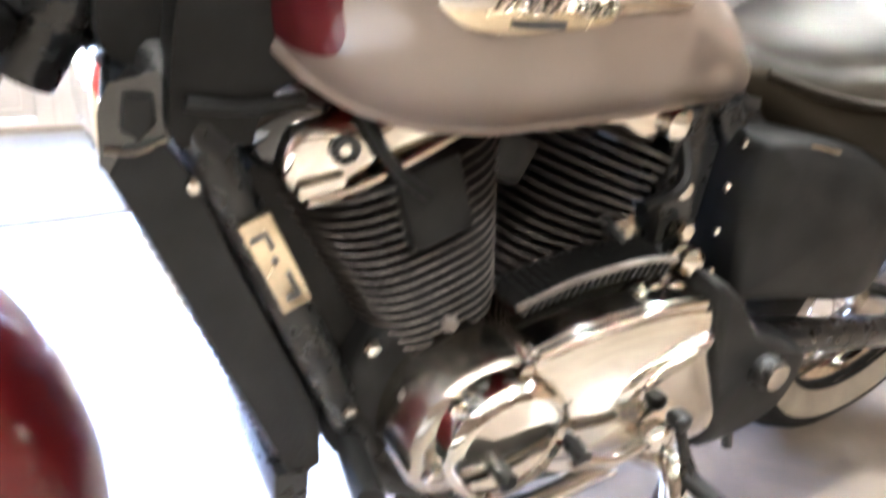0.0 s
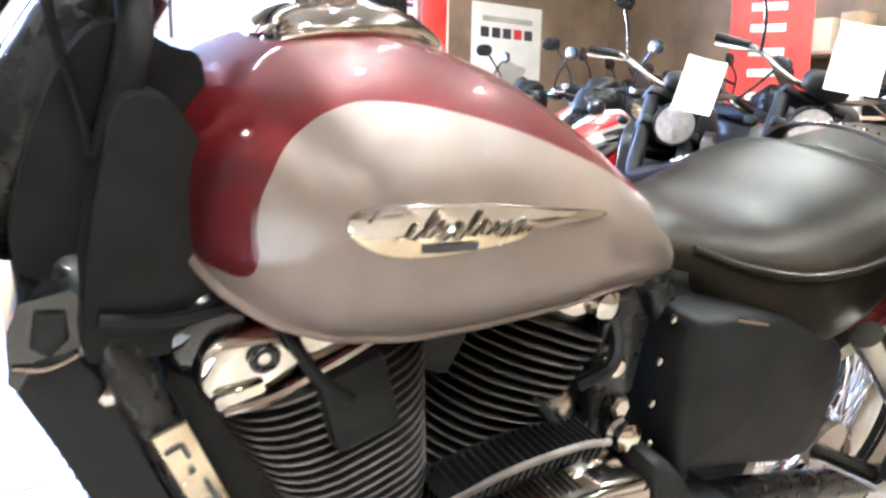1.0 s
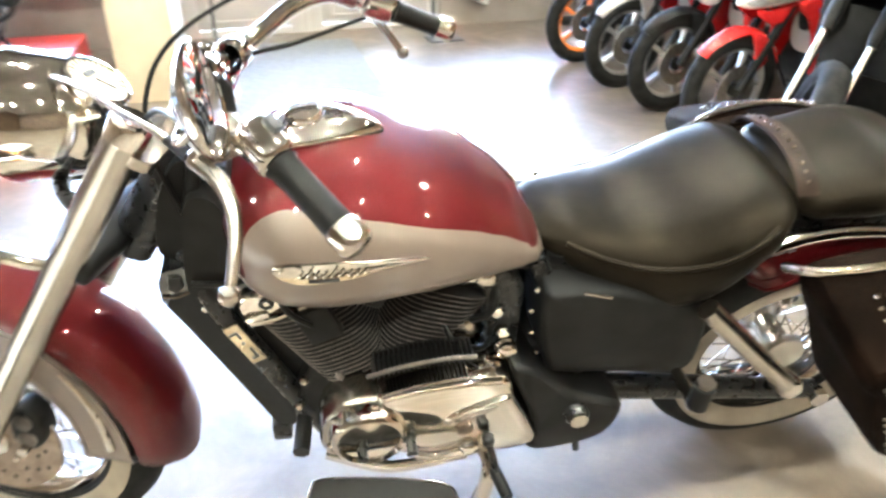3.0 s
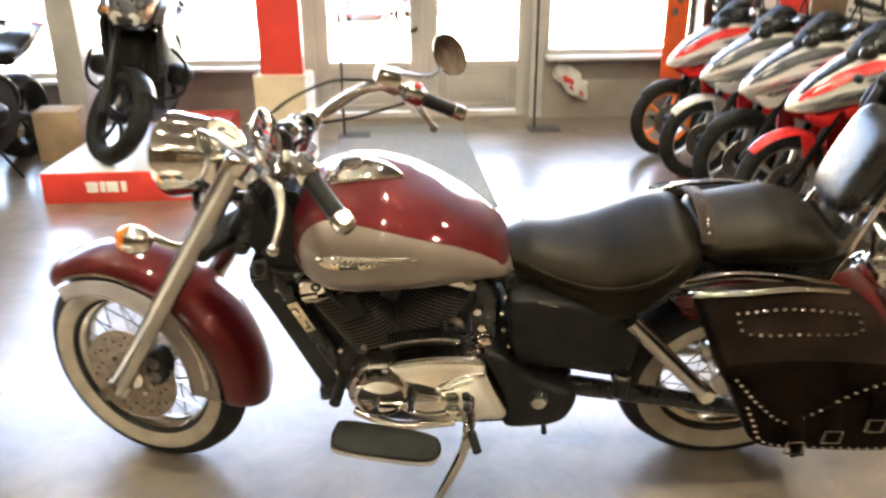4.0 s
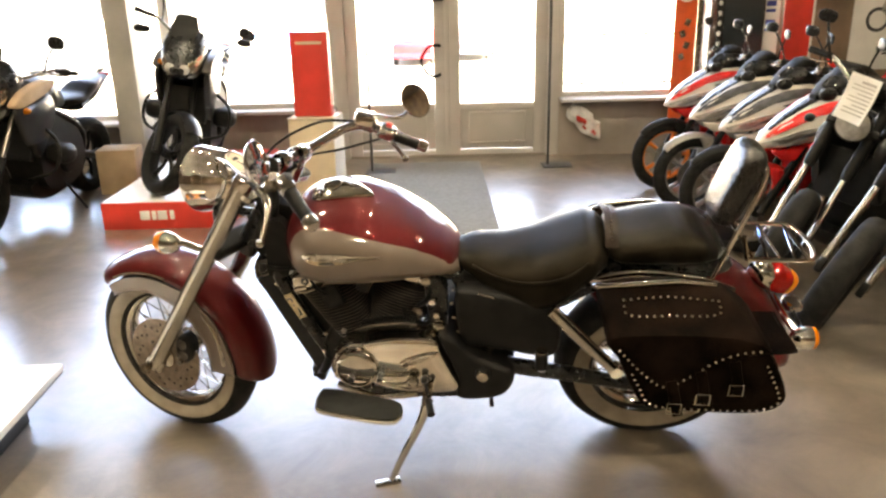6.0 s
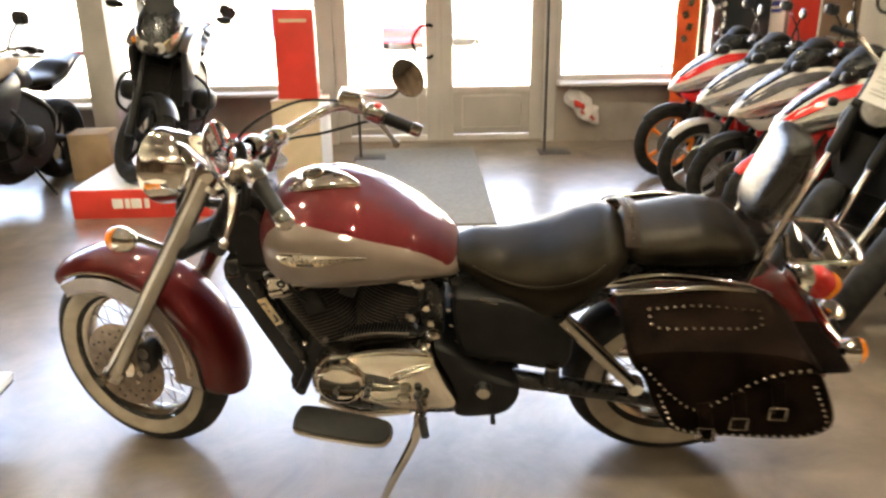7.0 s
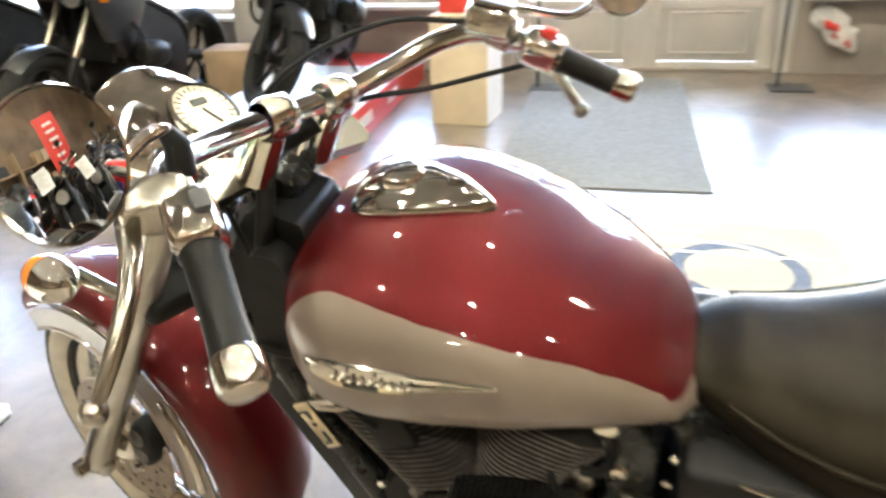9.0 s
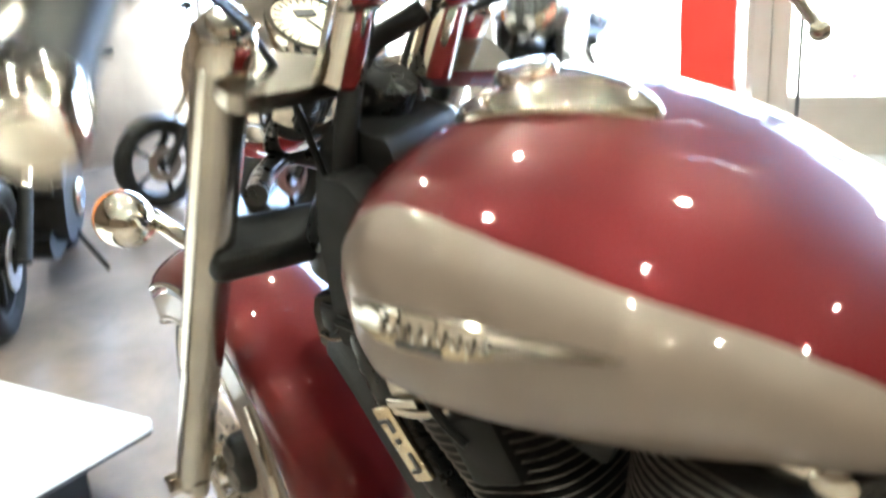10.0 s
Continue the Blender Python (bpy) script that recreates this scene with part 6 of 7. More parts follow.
def naked_bike(m, paint, fork_mat, label, group, side=False, beak=None, lamp_z=0.0, fork_y=0.10, guard=None, steer=0.0):
    """A road motorcycle, its front to -x, the front tyre's contact at the origin."""
    ob = thing("motorcycle", m, label, "motorcycle", group)
    def put(name, bm, material, parent=None, lab="", angle=40.0):
        return part(name, bm, material, parent or ob, lab, angle)
    c = V(0, 0, 0.305)
    turn = Matrix.Translation(c) @ Matrix.Rotation(radians(steer), 4, V(0.546, 0, 0.837)) @ Matrix.Translation(-c)
    def put_front(name, bm, *more):
        """A part that turns with the handlebar."""
        bm.transform(turn)
        return put(name, bm, *more)
    cast_wheel(put_front, "front_wheel", c, 0.305, 0.12, 0.215, MATT, 5, None if guard else -0.07)
    cast_wheel(put, "rear_wheel", V(1.42, 0, 0.31), 0.31, 0.17, 0.215, MATT, 5)
    sx = 0.46
    for s in (-1, 1):
        if guard:
            put_front("fork_tube", T([(0.02, s * fork_y, 0.29), (sx * 0.62, s * fork_y, 0.715)], 0.0185, 14), fork_mat, None, "bright metal fork tube")
            put_front("fork_leg", T([(sx * 0.52, s * fork_y, 0.645), (sx * 0.58, s * fork_y, 0.685), (sx * 0.98, s * fork_y, 0.98)], [0.024, 0.032, 0.031], 14), guard, None, "black upper fork leg")
            put_front("axle_clamp", B((0.06, 0.035, 0.075), pose(0.01, s * (fork_y - 0.005), 0.30, 0, 33, 0), 0.01), guard)
        else:
            put_front("fork_leg", T([(0, s * fork_y, 0.29), (sx * 0.35, s * fork_y, 0.305 + 0.24)], [0.030, 0.028], 14), MATT)
            put_front("fork_tube", T([(sx * 0.33, s * fork_y, 0.53), (sx * 0.98, s * fork_y, 0.98)], 0.021, 14), fork_mat, None, "bright metal fork tube")
    put_front("fork_clamp", B((0.09, 0.26, 0.04), pose(sx * 0.80, 0, 0.86, 0, 33, 0), 0.012), MATT)
    put_front("fork_clamp", B((0.09, 0.26, 0.035), pose(sx * 0.98, 0, 0.98, 0, 33, 0), 0.012), MATT)
    rings = []
    for i in range(0 if guard else 13):
        a = radians(130 - 115 * i / 12)
        rings.append([V((0.325 - 0.03 * q * q) * math.cos(a), q * 0.07, 0.305 + (0.325 - 0.03 * q * q) * math.sin(a)) for q in (-1, -0.7, 0, 0.7, 1)]
                     + [V((0.320 - 0.03 * q * q) * math.cos(a), q * 0.066, 0.305 + (0.320 - 0.03 * q * q) * math.sin(a)) for q in (1, 0.7, 0, -0.7, -1)])
    if rings:
        put_front("front_fender", loft(bmesh.new(), rings), paint)
    hl = put_front("headlamp", L([(0.001, -0.10), (0.05, -0.08), (0.08, -0.03), (0.088, 0.02), (0.088, 0.03), (0.08, 0.03)], 28, at((sx * 0.70, 0, 0.90 + lamp_z), (-1, 0, -0.1))), BLACK)
    put_front("lens", L([(0.081, 0.026), (0.05, 0.036), (0.001, 0.04)], 28, at((sx * 0.70, 0, 0.90 + lamp_z), (-1, 0, -0.1))), LENS, hl, "clear headlamp lens")
    if beak is not None:
        top = [(0.08, 0.90), (0.14, 1.0), (0.22, 1.10), (0.34, 1.17), (0.46, 1.10)]
        low = [(0.08, 0.86), (0.14, 0.83), (0.24, 0.83), (0.34, 0.85), (0.46, 0.90)]
        wid = [(0.08, 0.04), (0.14, 0.11), (0.24, 0.145), (0.34, 0.15), (0.46, 0.12)]
        nose = put("nose_fairing", body(0.08, 0.46, top, low, wid, e=0.7), BLACK, None, "glossy dark nose fairing")
        put("lamp_glass", shell_patch(top, low, wid, [(0.10, 0.90), (0.14, 0.96), (0.22, 1.0), (0.22, 0.93), (0.15, 0.875)], -1, 0.004, 0.7), BRASSY, nose, "bronze tinted lamp glass")
        put("lamp_glass", shell_patch(top, low, wid, [(0.10, 0.90), (0.14, 0.96), (0.22, 1.0), (0.22, 0.93), (0.15, 0.875)], 1, 0.004, 0.7), BRASSY, nose, "bronze tinted lamp glass")
        for s in (-1, 1):
            put("twin_lamp", L([(0.034, -0.03), (0.036, 0.006), (0.030, 0.010), (0.001, 0.012)], 20, at((0.100, s * 0.050, 0.895), (-1, s * 0.25, 0.0))), LENS, nose, "bright round lamp")
            put("side_fairing", P(curve_outline([(0.20, 0.895), (0.34, 0.975), (0.56, 1.02), (0.72, 1.0), (0.60, 0.93), (0.40, 0.875), (0.26, 0.865)], 4), s * 0.15, s * 0.205, 0.022), beak, nose, "pale pointed side panel")
            put("lower_fairing", P(curve_outline([(0.24, 0.86), (0.42, 0.87), (0.64, 0.92), (0.70, 0.80), (0.56, 0.62), (0.36, 0.60), (0.28, 0.72)], 4), s * 0.16, s * 0.195, 0.02), paint, nose, "dark lower fairing")
            put("hand_guard", E((0.54, s * 0.37, 1.09), (0.025, 0.06, 0.028), pose(0, 0, 0, 0, 0, s * 20), 18, 12, 2.4), MATT, None, "black hand guard")
            put("crash_bar", T([(0.40, s * 0.12, 0.34), (0.44, s * 0.30, 0.42), (0.50, s * 0.30, 0.60), (0.56, s * 0.16, 0.70)], 0.012, 10, 5), MATT, None, "bent black crash bar")
            put("cylinder_head", E((0.62, s * 0.25, 0.50), (0.10, 0.09, 0.075), None, 20, 12, 2.8), ENGINE, None, "black engine cover")
        put("windscreen", body(0.20, 0.34, [(0.20, 1.06), (0.27, 1.17), (0.34, 1.25)], [(0.20, 1.045), (0.27, 1.155), (0.34, 1.235)], [(0.20, 0.06), (0.27, 0.10), (0.34, 0.07)]), MATT)
    for s in (-1, 1):
        put_front("turn_signal", E((sx * 0.72, s * 0.20, 0.84), (0.035, 0.025, 0.02), None, 14, 10, 2.3), AMBER if beak is not None else MATT)
        mir = put_front("mirror", E((sx + 0.02, s * 0.36, 1.29), (0.014, 0.045, 0.032) if guard else (0.016, 0.065, 0.045), pose(0, 0, 0, 0, 0, s * 12), 18, 12, 2.8), BLACK, None, "black rear-view mirror")
        put_front("mirror_stalk", T([(sx + 0.04, s * 0.25, 1.08), (sx, s * 0.30, 1.18), (sx + 0.02, s * 0.35, 1.27)], 0.007, 8, 4), BLACK, mir)
    bar = put_front("handlebar", T([(sx + 0.20, -0.39, 1.07), (sx + 0.12, -0.26, 1.09), (sx + 0.02, -0.12, 1.04), (sx + 0.01, 0, 1.03), (sx + 0.02, 0.12, 1.04), (sx + 0.12, 0.26, 1.09), (sx + 0.20, 0.39, 1.07)], 0.012, 10, 4), SATIN)
    for s in (-1, 1):
        put_front("grip", T([(sx + 0.13, s * 0.275, 1.09), (sx + 0.20, s * 0.395, 1.07)], 0.018, 12), MATT, bar)
        put_front("lever", T([(sx + 0.10, s * 0.24, 1.08), (sx + 0.08, s * 0.31, 1.06), (sx + 0.13, s * 0.40, 1.04)], 0.0065, 8, 3), SATIN, bar)
    put_front("instrument", E((sx * 0.88, 0, 1.06), (0.05, 0.09, 0.05), None, 18, 12, 2.6), MATT)
    put("fuel_tank", body(sx + 0.02, sx + 0.58, [(sx + 0.02, 0.90), (sx + 0.12, 1.0), (sx + 0.25, 1.03), (sx + 0.45, 0.95), (sx + 0.58, 0.83)], [(sx + 0.02, 0.80), (sx + 0.2, 0.76), (sx + 0.58, 0.76)], [(sx + 0.02, 0.08), (sx + 0.14, 0.165), (sx + 0.3, 0.175), (sx + 0.5, 0.11), (sx + 0.58, 0.07)]), paint, None, "painted fuel tank")
    put("seat", body(sx + 0.50, sx + 1.22, [(sx + 0.50, 0.82), (sx + 0.62, 0.83), (sx + 0.8, 0.84), (sx + 0.95, 0.91), (sx + 1.22, 0.93)], [(sx + 0.50, 0.75), (sx + 0.8, 0.76), (sx + 1.22, 0.89)], [(sx + 0.50, 0.07), (sx + 0.7, 0.14), (sx + 1.0, 0.12), (sx + 1.22, 0.05)], e=0.7), LEATHER, None, "black seat")
    put("tail", body(sx + 0.75, sx + 1.36, [(sx + 0.75, 0.78), (sx + 1.0, 0.85), (sx + 1.36, 0.94)], [(sx + 0.75, 0.70), (sx + 1.0, 0.76), (sx + 1.36, 0.90)], [(sx + 0.75, 0.12), (sx + 1.0, 0.11), (sx + 1.36, 0.04)]), paint)
    put("engine", P(curve_outline([(sx + 0.02, 0.55), (sx + 0.14, 0.74), (sx + 0.42, 0.72), (sx + 0.60, 0.50), (sx + 0.56, 0.28), (sx + 0.30, 0.22), (sx + 0.06, 0.28)], 4), -0.18, 0.18, 0.03), ENGINE)
    for s in (-1, 1):
        put("engine_cover", L([(0.09, -0.02), (0.09, 0.01), (0.075, 0.025), (0.001, 0.03)], 24, at((sx + 0.34, s * 0.185, 0.40), (0, s, 0))), SATIN if side else MATT)
        put("frame_rail", T([(sx - 0.02, s * 0.06, 0.86), (sx + 0.30, s * 0.17, 0.76), (sx + 0.62, s * 0.16, 0.58), (sx + 0.66, s * 0.13, 0.40)], 0.024, 10, 4), MATT)
        put("swingarm", T([(sx + 0.62, s * 0.12, 0.40), (1.42, s * 0.12, 0.31)], [0.034, 0.024], 10), MATT)
        put("radiator_shroud", P(curve_outline([(sx - 0.10, 0.78), (sx + 0.06, 0.88), (sx + 0.24, 0.80), (sx + 0.12, 0.60), (sx - 0.02, 0.50)], 4), s * 0.14, s * 0.19, 0.012), paint)
    put("radiator", B((0.05, 0.30, 0.26), pose(sx - 0.02, 0, 0.60, 0, 12, 0), 0.008), RADIATOR)
    put("exhaust_header", T([(sx, 0.08, 0.52), (sx - 0.06, 0.10, 0.36), (sx + 0.1, 0.12, 0.18), (sx + 0.5, 0.14, 0.18)], 0.024, 12, 4), SATIN)
    put("muffler", T([(sx + 0.45, 0.16, 0.20), (sx + 0.62, 0.19, 0.24), (sx + 0.72, 0.20, 0.29), (sx + 1.15, 0.22, 0.46)], [0.028, 0.04, 0.058, 0.06], 18, 4), SATIN, None, "satin metal muffler")
    put("belly_pan", P(curve_outline([(sx, 0.30), (sx + 0.5, 0.26), (sx + 0.55, 0.20), (sx + 0.2, 0.15), (sx, 0.20)], 4), -0.12, 0.12, 0.02), MATT)
    foot = (0.30 * m[2][1] - (sx + 0.36) * m[2][0] + 0.011) / m[2][2]
    put("side_stand", T([(sx + 0.30, -0.15, 0.28), (sx + 0.36, -0.30, foot)], 0.011, 8), MATT)
    put("tail_lamp", E((sx + 1.34, 0, 0.92), (0.03, 0.05, 0.02), None, 14, 10, 2.5), REDLENS)
    put("cable", T([(sx + 0.10, -0.22, 1.09), (sx - 0.06, -0.12, 1.10), (sx - 0.05, -0.03, 0.95)], 0.005, 6, 4), MATT)
    return ob


RIGHT = "motorcycles parked along the side wall"
naked_bike(pose(2.522, 1.327, -0.011, 0, 0, 36) @ pose(0, 0, 0, 7, -0.4, 0), GREYBIKE, SATIN, "black road motorcycle with metal fork tubes and price sheet", RIGHT, fork_y=0.095, guard=MATT, steer=25)
naked_bike(pose(2.635, 0.892, -0.016, 0, 0, 27) @ pose(0, 0, 0, 9, -0.5, 0), GREYBIKE, SATIN, "black road motorcycle with its front wheel turned", RIGHT, fork_y=0.105, guard=MATT, steer=30)
naked_bike(pose(2.86, -0.10, 0, 0, 0, 10) @ pose(0, 0, 0, 4, 0, 0), SCOOT_RED, SATIN, "red and black road motorcycle parked in the row", RIGHT)
naked_bike(pose(4.15, 2.62, 0, 0, 0, 100) @ pose(0, 0, 0, 4, 0, 0), SCOOT_RED, SATIN, "red and dark road motorcycle parked further back", RIGHT, beak=GREYBIKE)
naked_bike(pose(5.05, 2.2, 0, 0, 0, 95) @ pose(0, 0, 0, 4, 0, 0), GREYBIKE, SATIN, "dark road motorcycle parked by the brown wall", RIGHT, beak=GREYBIKE)
naked_bike(pose(4.75, 1.35, 0, 0, 0, 20) @ pose(0, 0, 0, 4, 0, 0), SCOOT_WHITE, CHROME, "white tanked road motorcycle parked by the brown wall", RIGHT, beak=SCOOT_RED)
naked_bike(pose(4.78, 3.05, 0, 0, 0, 96) @ pose(0, 0, 0, 4, 0, 0), GREYBIKE, CHROME, "dark motorcycle with red panel parked near the corner", RIGHT, beak=SCOOT_RED)
naked_bike(pose(5.38, 1.30, 0, 0, 0, 60) @ pose(0, 0, 0, 4, 0, 0), GREYBIKE, CHROME, "black motorcycle with silver side panel by the wall", RIGHT, beak=SILVERP)
naked_bike(pose(4.35, 0.55, 0, 0, 0, 15) @ pose(0, 0, 0, 4, 0, 0), GREYBIKE, CHROME, "black and chrome road motorcycle parked by the wall", RIGHT)
LEFT = "black motorcycles by the windows"
naked_bike(pose(-1.264, 2.753, 0.172, 0, 0, 98) @ pose(0, 0, 0, 10, -0.9, 0), GREYBIKE, MATT, "black touring motorcycle standing on the red display box", LEFT, beak=DARKSILVER, steer=42)
naked_bike(pose(-2.33, 2.19, 0, 0, 0, 90) @ pose(0, 0, 0, 5, 0, 0), GREYBIKE, SATIN, "black motorcycle with pale tan side panel by the windows", LEFT, beak=CARDBOARD, lamp_z=-0.04)
naked_bike(pose(-3.55, 2.25, 0, 0, 0, 80) @ pose(0, 0, 0, 5, 0, 0), GREYBIKE, SATIN, "black motorcycle parked beside the wide window", LEFT)
naked_bike(pose(-2.02, 0.42, 0, 0, 0, 142) @ pose(0, 0, 0, 5, 0, 0), GREYBIKE, CHROME, "black and chrome motorcycle beside the white platform", LEFT, side=True)

# price sheets near the forks, placed to fit the camera's view


def sheet(m, w, h, label, lines=9):
    ob = thing("price_sheet", m, label, "paper sheet", "price sheets on the motorcycles")
    bm = bmesh.new()
    rings = []
    for i in range(9):
        v = i / 8
        rings.append([V(0.012 * math.sin(v * 3.0 + 0.5 * u) + 0.006 * math.sin(u * 4), (u - 0.5) * w, (v - 0.5) * h) for u in (0, 0.25, 0.5, 0.75, 1)])
    loft(bm, rings, closed=False)
    back = [[p + V(0.001, 0, 0) for p in r] for r in rings]
    loft(bm, back, closed=False)
    part("paper", bm, PAPER, ob, "", 180)
    for k in range(lines):
        v = 0.86 - 0.085 * k
        wd = w * (0.75 if k % 3 else 0.5)
        x = 0.012 * math.sin(v * 3.0 + 0.25) - 0.003
        part("printed_line", B((0.001, wd, 0.006 if k else 0.012), pose(x - 0.002, -w * 0.42 + wd / 2, (v - 0.5) * h)), COLUMN, ob)
    return ob


sheet(pose(2.765, 1.21, 1.025, 14, 14, 36), 0.15, 0.212, "white printed price sheet beside a motorcycle fork")
sheet(pose(2.95, 0.697, 1.105, 10, 14, 36), 0.17, 0.24, "white printed price sheet beside a motorcycle fork")

# ---------------------------------------------------------------- things on the floor
mat_ob = part("door_mat", B((1.02, 2.27, 0.010), pose(0, 0, 0.005), 0.003), MAT_FAB)
mat_ob.matrix_world = pose(0.525, 3.49, 0, 0, 0, TURN)
tagged(mat_ob, "long grey ribbed door mat before the double door", "door mat")
poster = thing("floor_poster", pose(1.09, 1.63, 0, 0, 0, TURN), "cream printed poster lying flat on the floor", "poster")
part("sheet", B((1.06, 0.84, 0.003), pose(0, 0, 0.0016)), mat("cream_poster_paper", (0.42, 0.37, 0.29), rough=0.8, var=0.05, scale=5, spec=0.1), poster)


def flat_arc(bm, cx, cy, r0, r1, a0, a1, z, squash=1.0, n=24):
    rows = []
    for k in range(n + 1):
        a = radians(a0 + (a1 - a0) * k / n)
        rows.append([V(cx + r * math.cos(a), cy + r * math.sin(a) * squash, z) for r in (r0, r1)])
    return loft(bm, rows, closed=False)


part("printed_wheel", flat_arc(bmesh.new(), 0.12, -0.02, 0.19, 0.25, -150, 200, 0.0042), INK, poster)
part("printed_curve", flat_arc(bmesh.new(), 0.0, 0.06, 0.26, 0.30, 10, 160, 0.0046, 0.6), COLUMN, poster)
part("printed_bar", B((0.62, 0.035, 0.001), pose(0.05, -0.20, 0.0042, 0, 0, -4)), COLUMN, poster)
part("printed_bar", B((0.40, 0.02, 0.001), pose(-0.10, -0.27, 0.0042, 0, 0, 3)), INK, poster)
for k in range(4):
    part("printed_block", B((0.075, 0.04, 0.001), pose(-0.30 + 0.095 * k, 0.32, 0.0042)), ORANGE, poster)
part("printed_bar", B((0.72, 0.012, 0.001), pose(0.08, 0.12, 0.0050, 0, 0, -2)), WHITEB, poster)

# thin dark line on the floor, length chosen to fit the camera's view
joint = part("floor_joint", B((1.5, 0.007, 0.0016), pose(0, 0, 0.0006)), INK)
joint.matrix_world = pose(0.20, 1.088, 0, 0, 0, 1.2)
tagged(joint, "thin dark straight line on the concrete floor", "floor joint", kind="structure")

# red display box under the touring motorcycle
dbox = thing("display_box", pose(-1.245, 3.22, 0, 0, 0, TURN) @ pose(0, 0.22, 0), "red display box with white printed blocks under a motorcycle", "display stand")
part("box", B((0.88, 1.89, 0.188), pose(0, 0, 0.094), 0.005), REDP, dbox)
part("top_sheet", B((0.87, 1.40, 0.004), pose(0, -0.23, 0.1905)), WHITEB, dbox, "white top sheet")


def block_mark(parent, m, w, h):
    """Four plain white blocks in place of a maker's mark."""
    for k, (dx, ww) in enumerate(((-0.36, 0.26), (-0.12, 0.12), (0.10, 0.26), (0.36, 0.12))):
        part("mark_block", B((ww * w, 0.004, h), m @ pose(dx * w, 0, 0), 0.001), WHITEB, parent)


block_mark(dbox, pose(-0.05, -0.9465, 0.10), 0.26, 0.065)
block_mark(dbox, pose(0.4415, -0.52, 0.10, 0, 0, 90), 0.26, 0.065)
block_mark(dbox, pose(0.4415, 0.08, 0.10, 0, 0, 90), 0.26, 0.065)

# beige pedestal with a red board
ped = thing("pedestal", pose(-0.31, 3.45, 0, 0, 0, TURN - 6), "beige pedestal with light grey side", "pedestal")
part("body", B((0.345, 0.34, 0.63), pose(0, 0, 0.315), 0.004), BEIGE, ped)
# right side covered in a lighter colour than the beige front
part("side_sheet", B((0.006, 0.335, 0.625), pose(0.1765, 0, 0.3165)), WHITEB, ped)
part("rim", T([(-0.172, -0.17, 0.632), (0.176, -0.17, 0.632), (0.176, 0.17, 0.632), (-0.172, 0.17, 0.632)], 0.006, 6, loop=True), BEIGE, ped)
board = thing("red_display_board", pose(-0.315, 3.45, 0.633, 0, 0, TURN - 6), "red upright display board standing on the pedestal", "display board")
part("panel", B((0.29, 0.09, 0.63), pose(0, 0, 0.315), 0.004), REDP, board)
part("headline_bar", B((0.20, 0.003, 0.022), pose(0, -0.0465, 0.55)), BEIGE, board)
pole = thing("flag_stand", pose(-0.02, 4.25, 0, 0, 0, TURN), "thin dark flag pole on a foot plate", "flag stand", "dark stands by the door")
part("pole", T([(0, 0, 0.012), (0, 0, 2.3)], 0.012, 10), INK, pole)
part("foot", B((0.26, 0.22, 0.012), pose(0.08, 0, 0.006), 0.003), INK, pole)
copy_thing(pole, pose(1.555, 4.50, 0, 0, 0, TURN))

# low white platform with a dark plinth
plat = thing("white_platform", pose(-0.56, 0.085, 0, 0, 0, 7), "low white display platform on a dark plinth", "platform")
part("top", B((1.70, 1.50, 0.028), pose(-0.85, -0.75, 0.175), 0.003), WHITEB, plat)
part("edge_band", B((1.694, 1.494, 0.010), pose(-0.85, -0.75, 0.156), 0.001), INK, plat)
part("plinth", B((1.48, 1.28, 0.151), pose(-0.85, -0.75, 0.0755), 0.003), MATT, plat)

# crumpled film bag hung on the low wall
film = thing("plastic_bag", FAC @ pose(1.36, -0.075, 0.33), "crumpled clear plastic bag with red print on the low wall", "plastic bag")
bm = E((0, 0, 0), (0.085, 0.035, 0.20), pose(0, 0, 0, 0, -46, 0), 24, 16, 2.2)
for v in bm.verts:
    v.co += Vector(noise.noise_vector(v.co * 14)) * 0.045
part("film", bm, PLASTICBAG, film, "", 25)
bm = E((0.012, -0.022, -0.03), (0.032, 0.024, 0.14), pose(0, 0, 0, 0, -46, 0), 16, 12, 2.2)
for v in bm.verts:
    v.co += Vector(noise.noise_vector(v.co * 18 + V(3, 1, 2))) * 0.022
part("red_print", bm, REDP, film, "red printed patch", 25)
part("tie", T([(-0.10, 0, 0.17), (-0.12, 0.03, 0.24)], 0.004, 6), PLASTICBAG, film)

# carton by the column
carton = part("carton", B((0.30, 0.28, 0.36), pose(0, 0, 0.18), 0.004), CARDBOARD)
carton.matrix_world = pose(-2.02, 3.62, 0, 0, 0, 12)
tagged(carton, "plain brown cardboard carton standing by the column", "carton")
# ---------------------------------------------------------------- banners and cooler in the corner
ban = thing("orange_banner", FAC @ pose(2.22, -0.18, 0), "orange banner with yellow edge and a dark disc", "banner", "banners in the corner")
part("cloth", B((0.20, 0.012, 1.75), pose(0, 0, 1.15), 0.003), mat("orange_red_cloth", (0.72, 0.10, 0.022), rough=0.6, var=0.1, scale=6), ban)
part("edge_strip", B((0.05, 0.013, 1.75), pose(0.13, 0, 1.15), 0.003), BRASSY, ban)
part("disc", L([(0.085, 0.0), (0.085, 0.004), (0.001, 0.004)], 28, at((0.0, -0.0065, 1.50), (0, -1, 0))), SCOOT_BLUE, ban)
part("disc_ring", L([(0.086, 0.0), (0.105, 0.0), (0.105, 0.003), (0.086, 0.003)], 28, at((0.0, -0.0065, 1.50), (0, -1, 0))), WHITEB, ban)
for k in range(4):
    part("mark", B((0.05, 0.004, 0.06), pose(0.02 * (-1) ** k, -0.008, 1.22 - 0.10 * k, 0, 20 * (-1) ** k, 0)), BRASSY, ban)
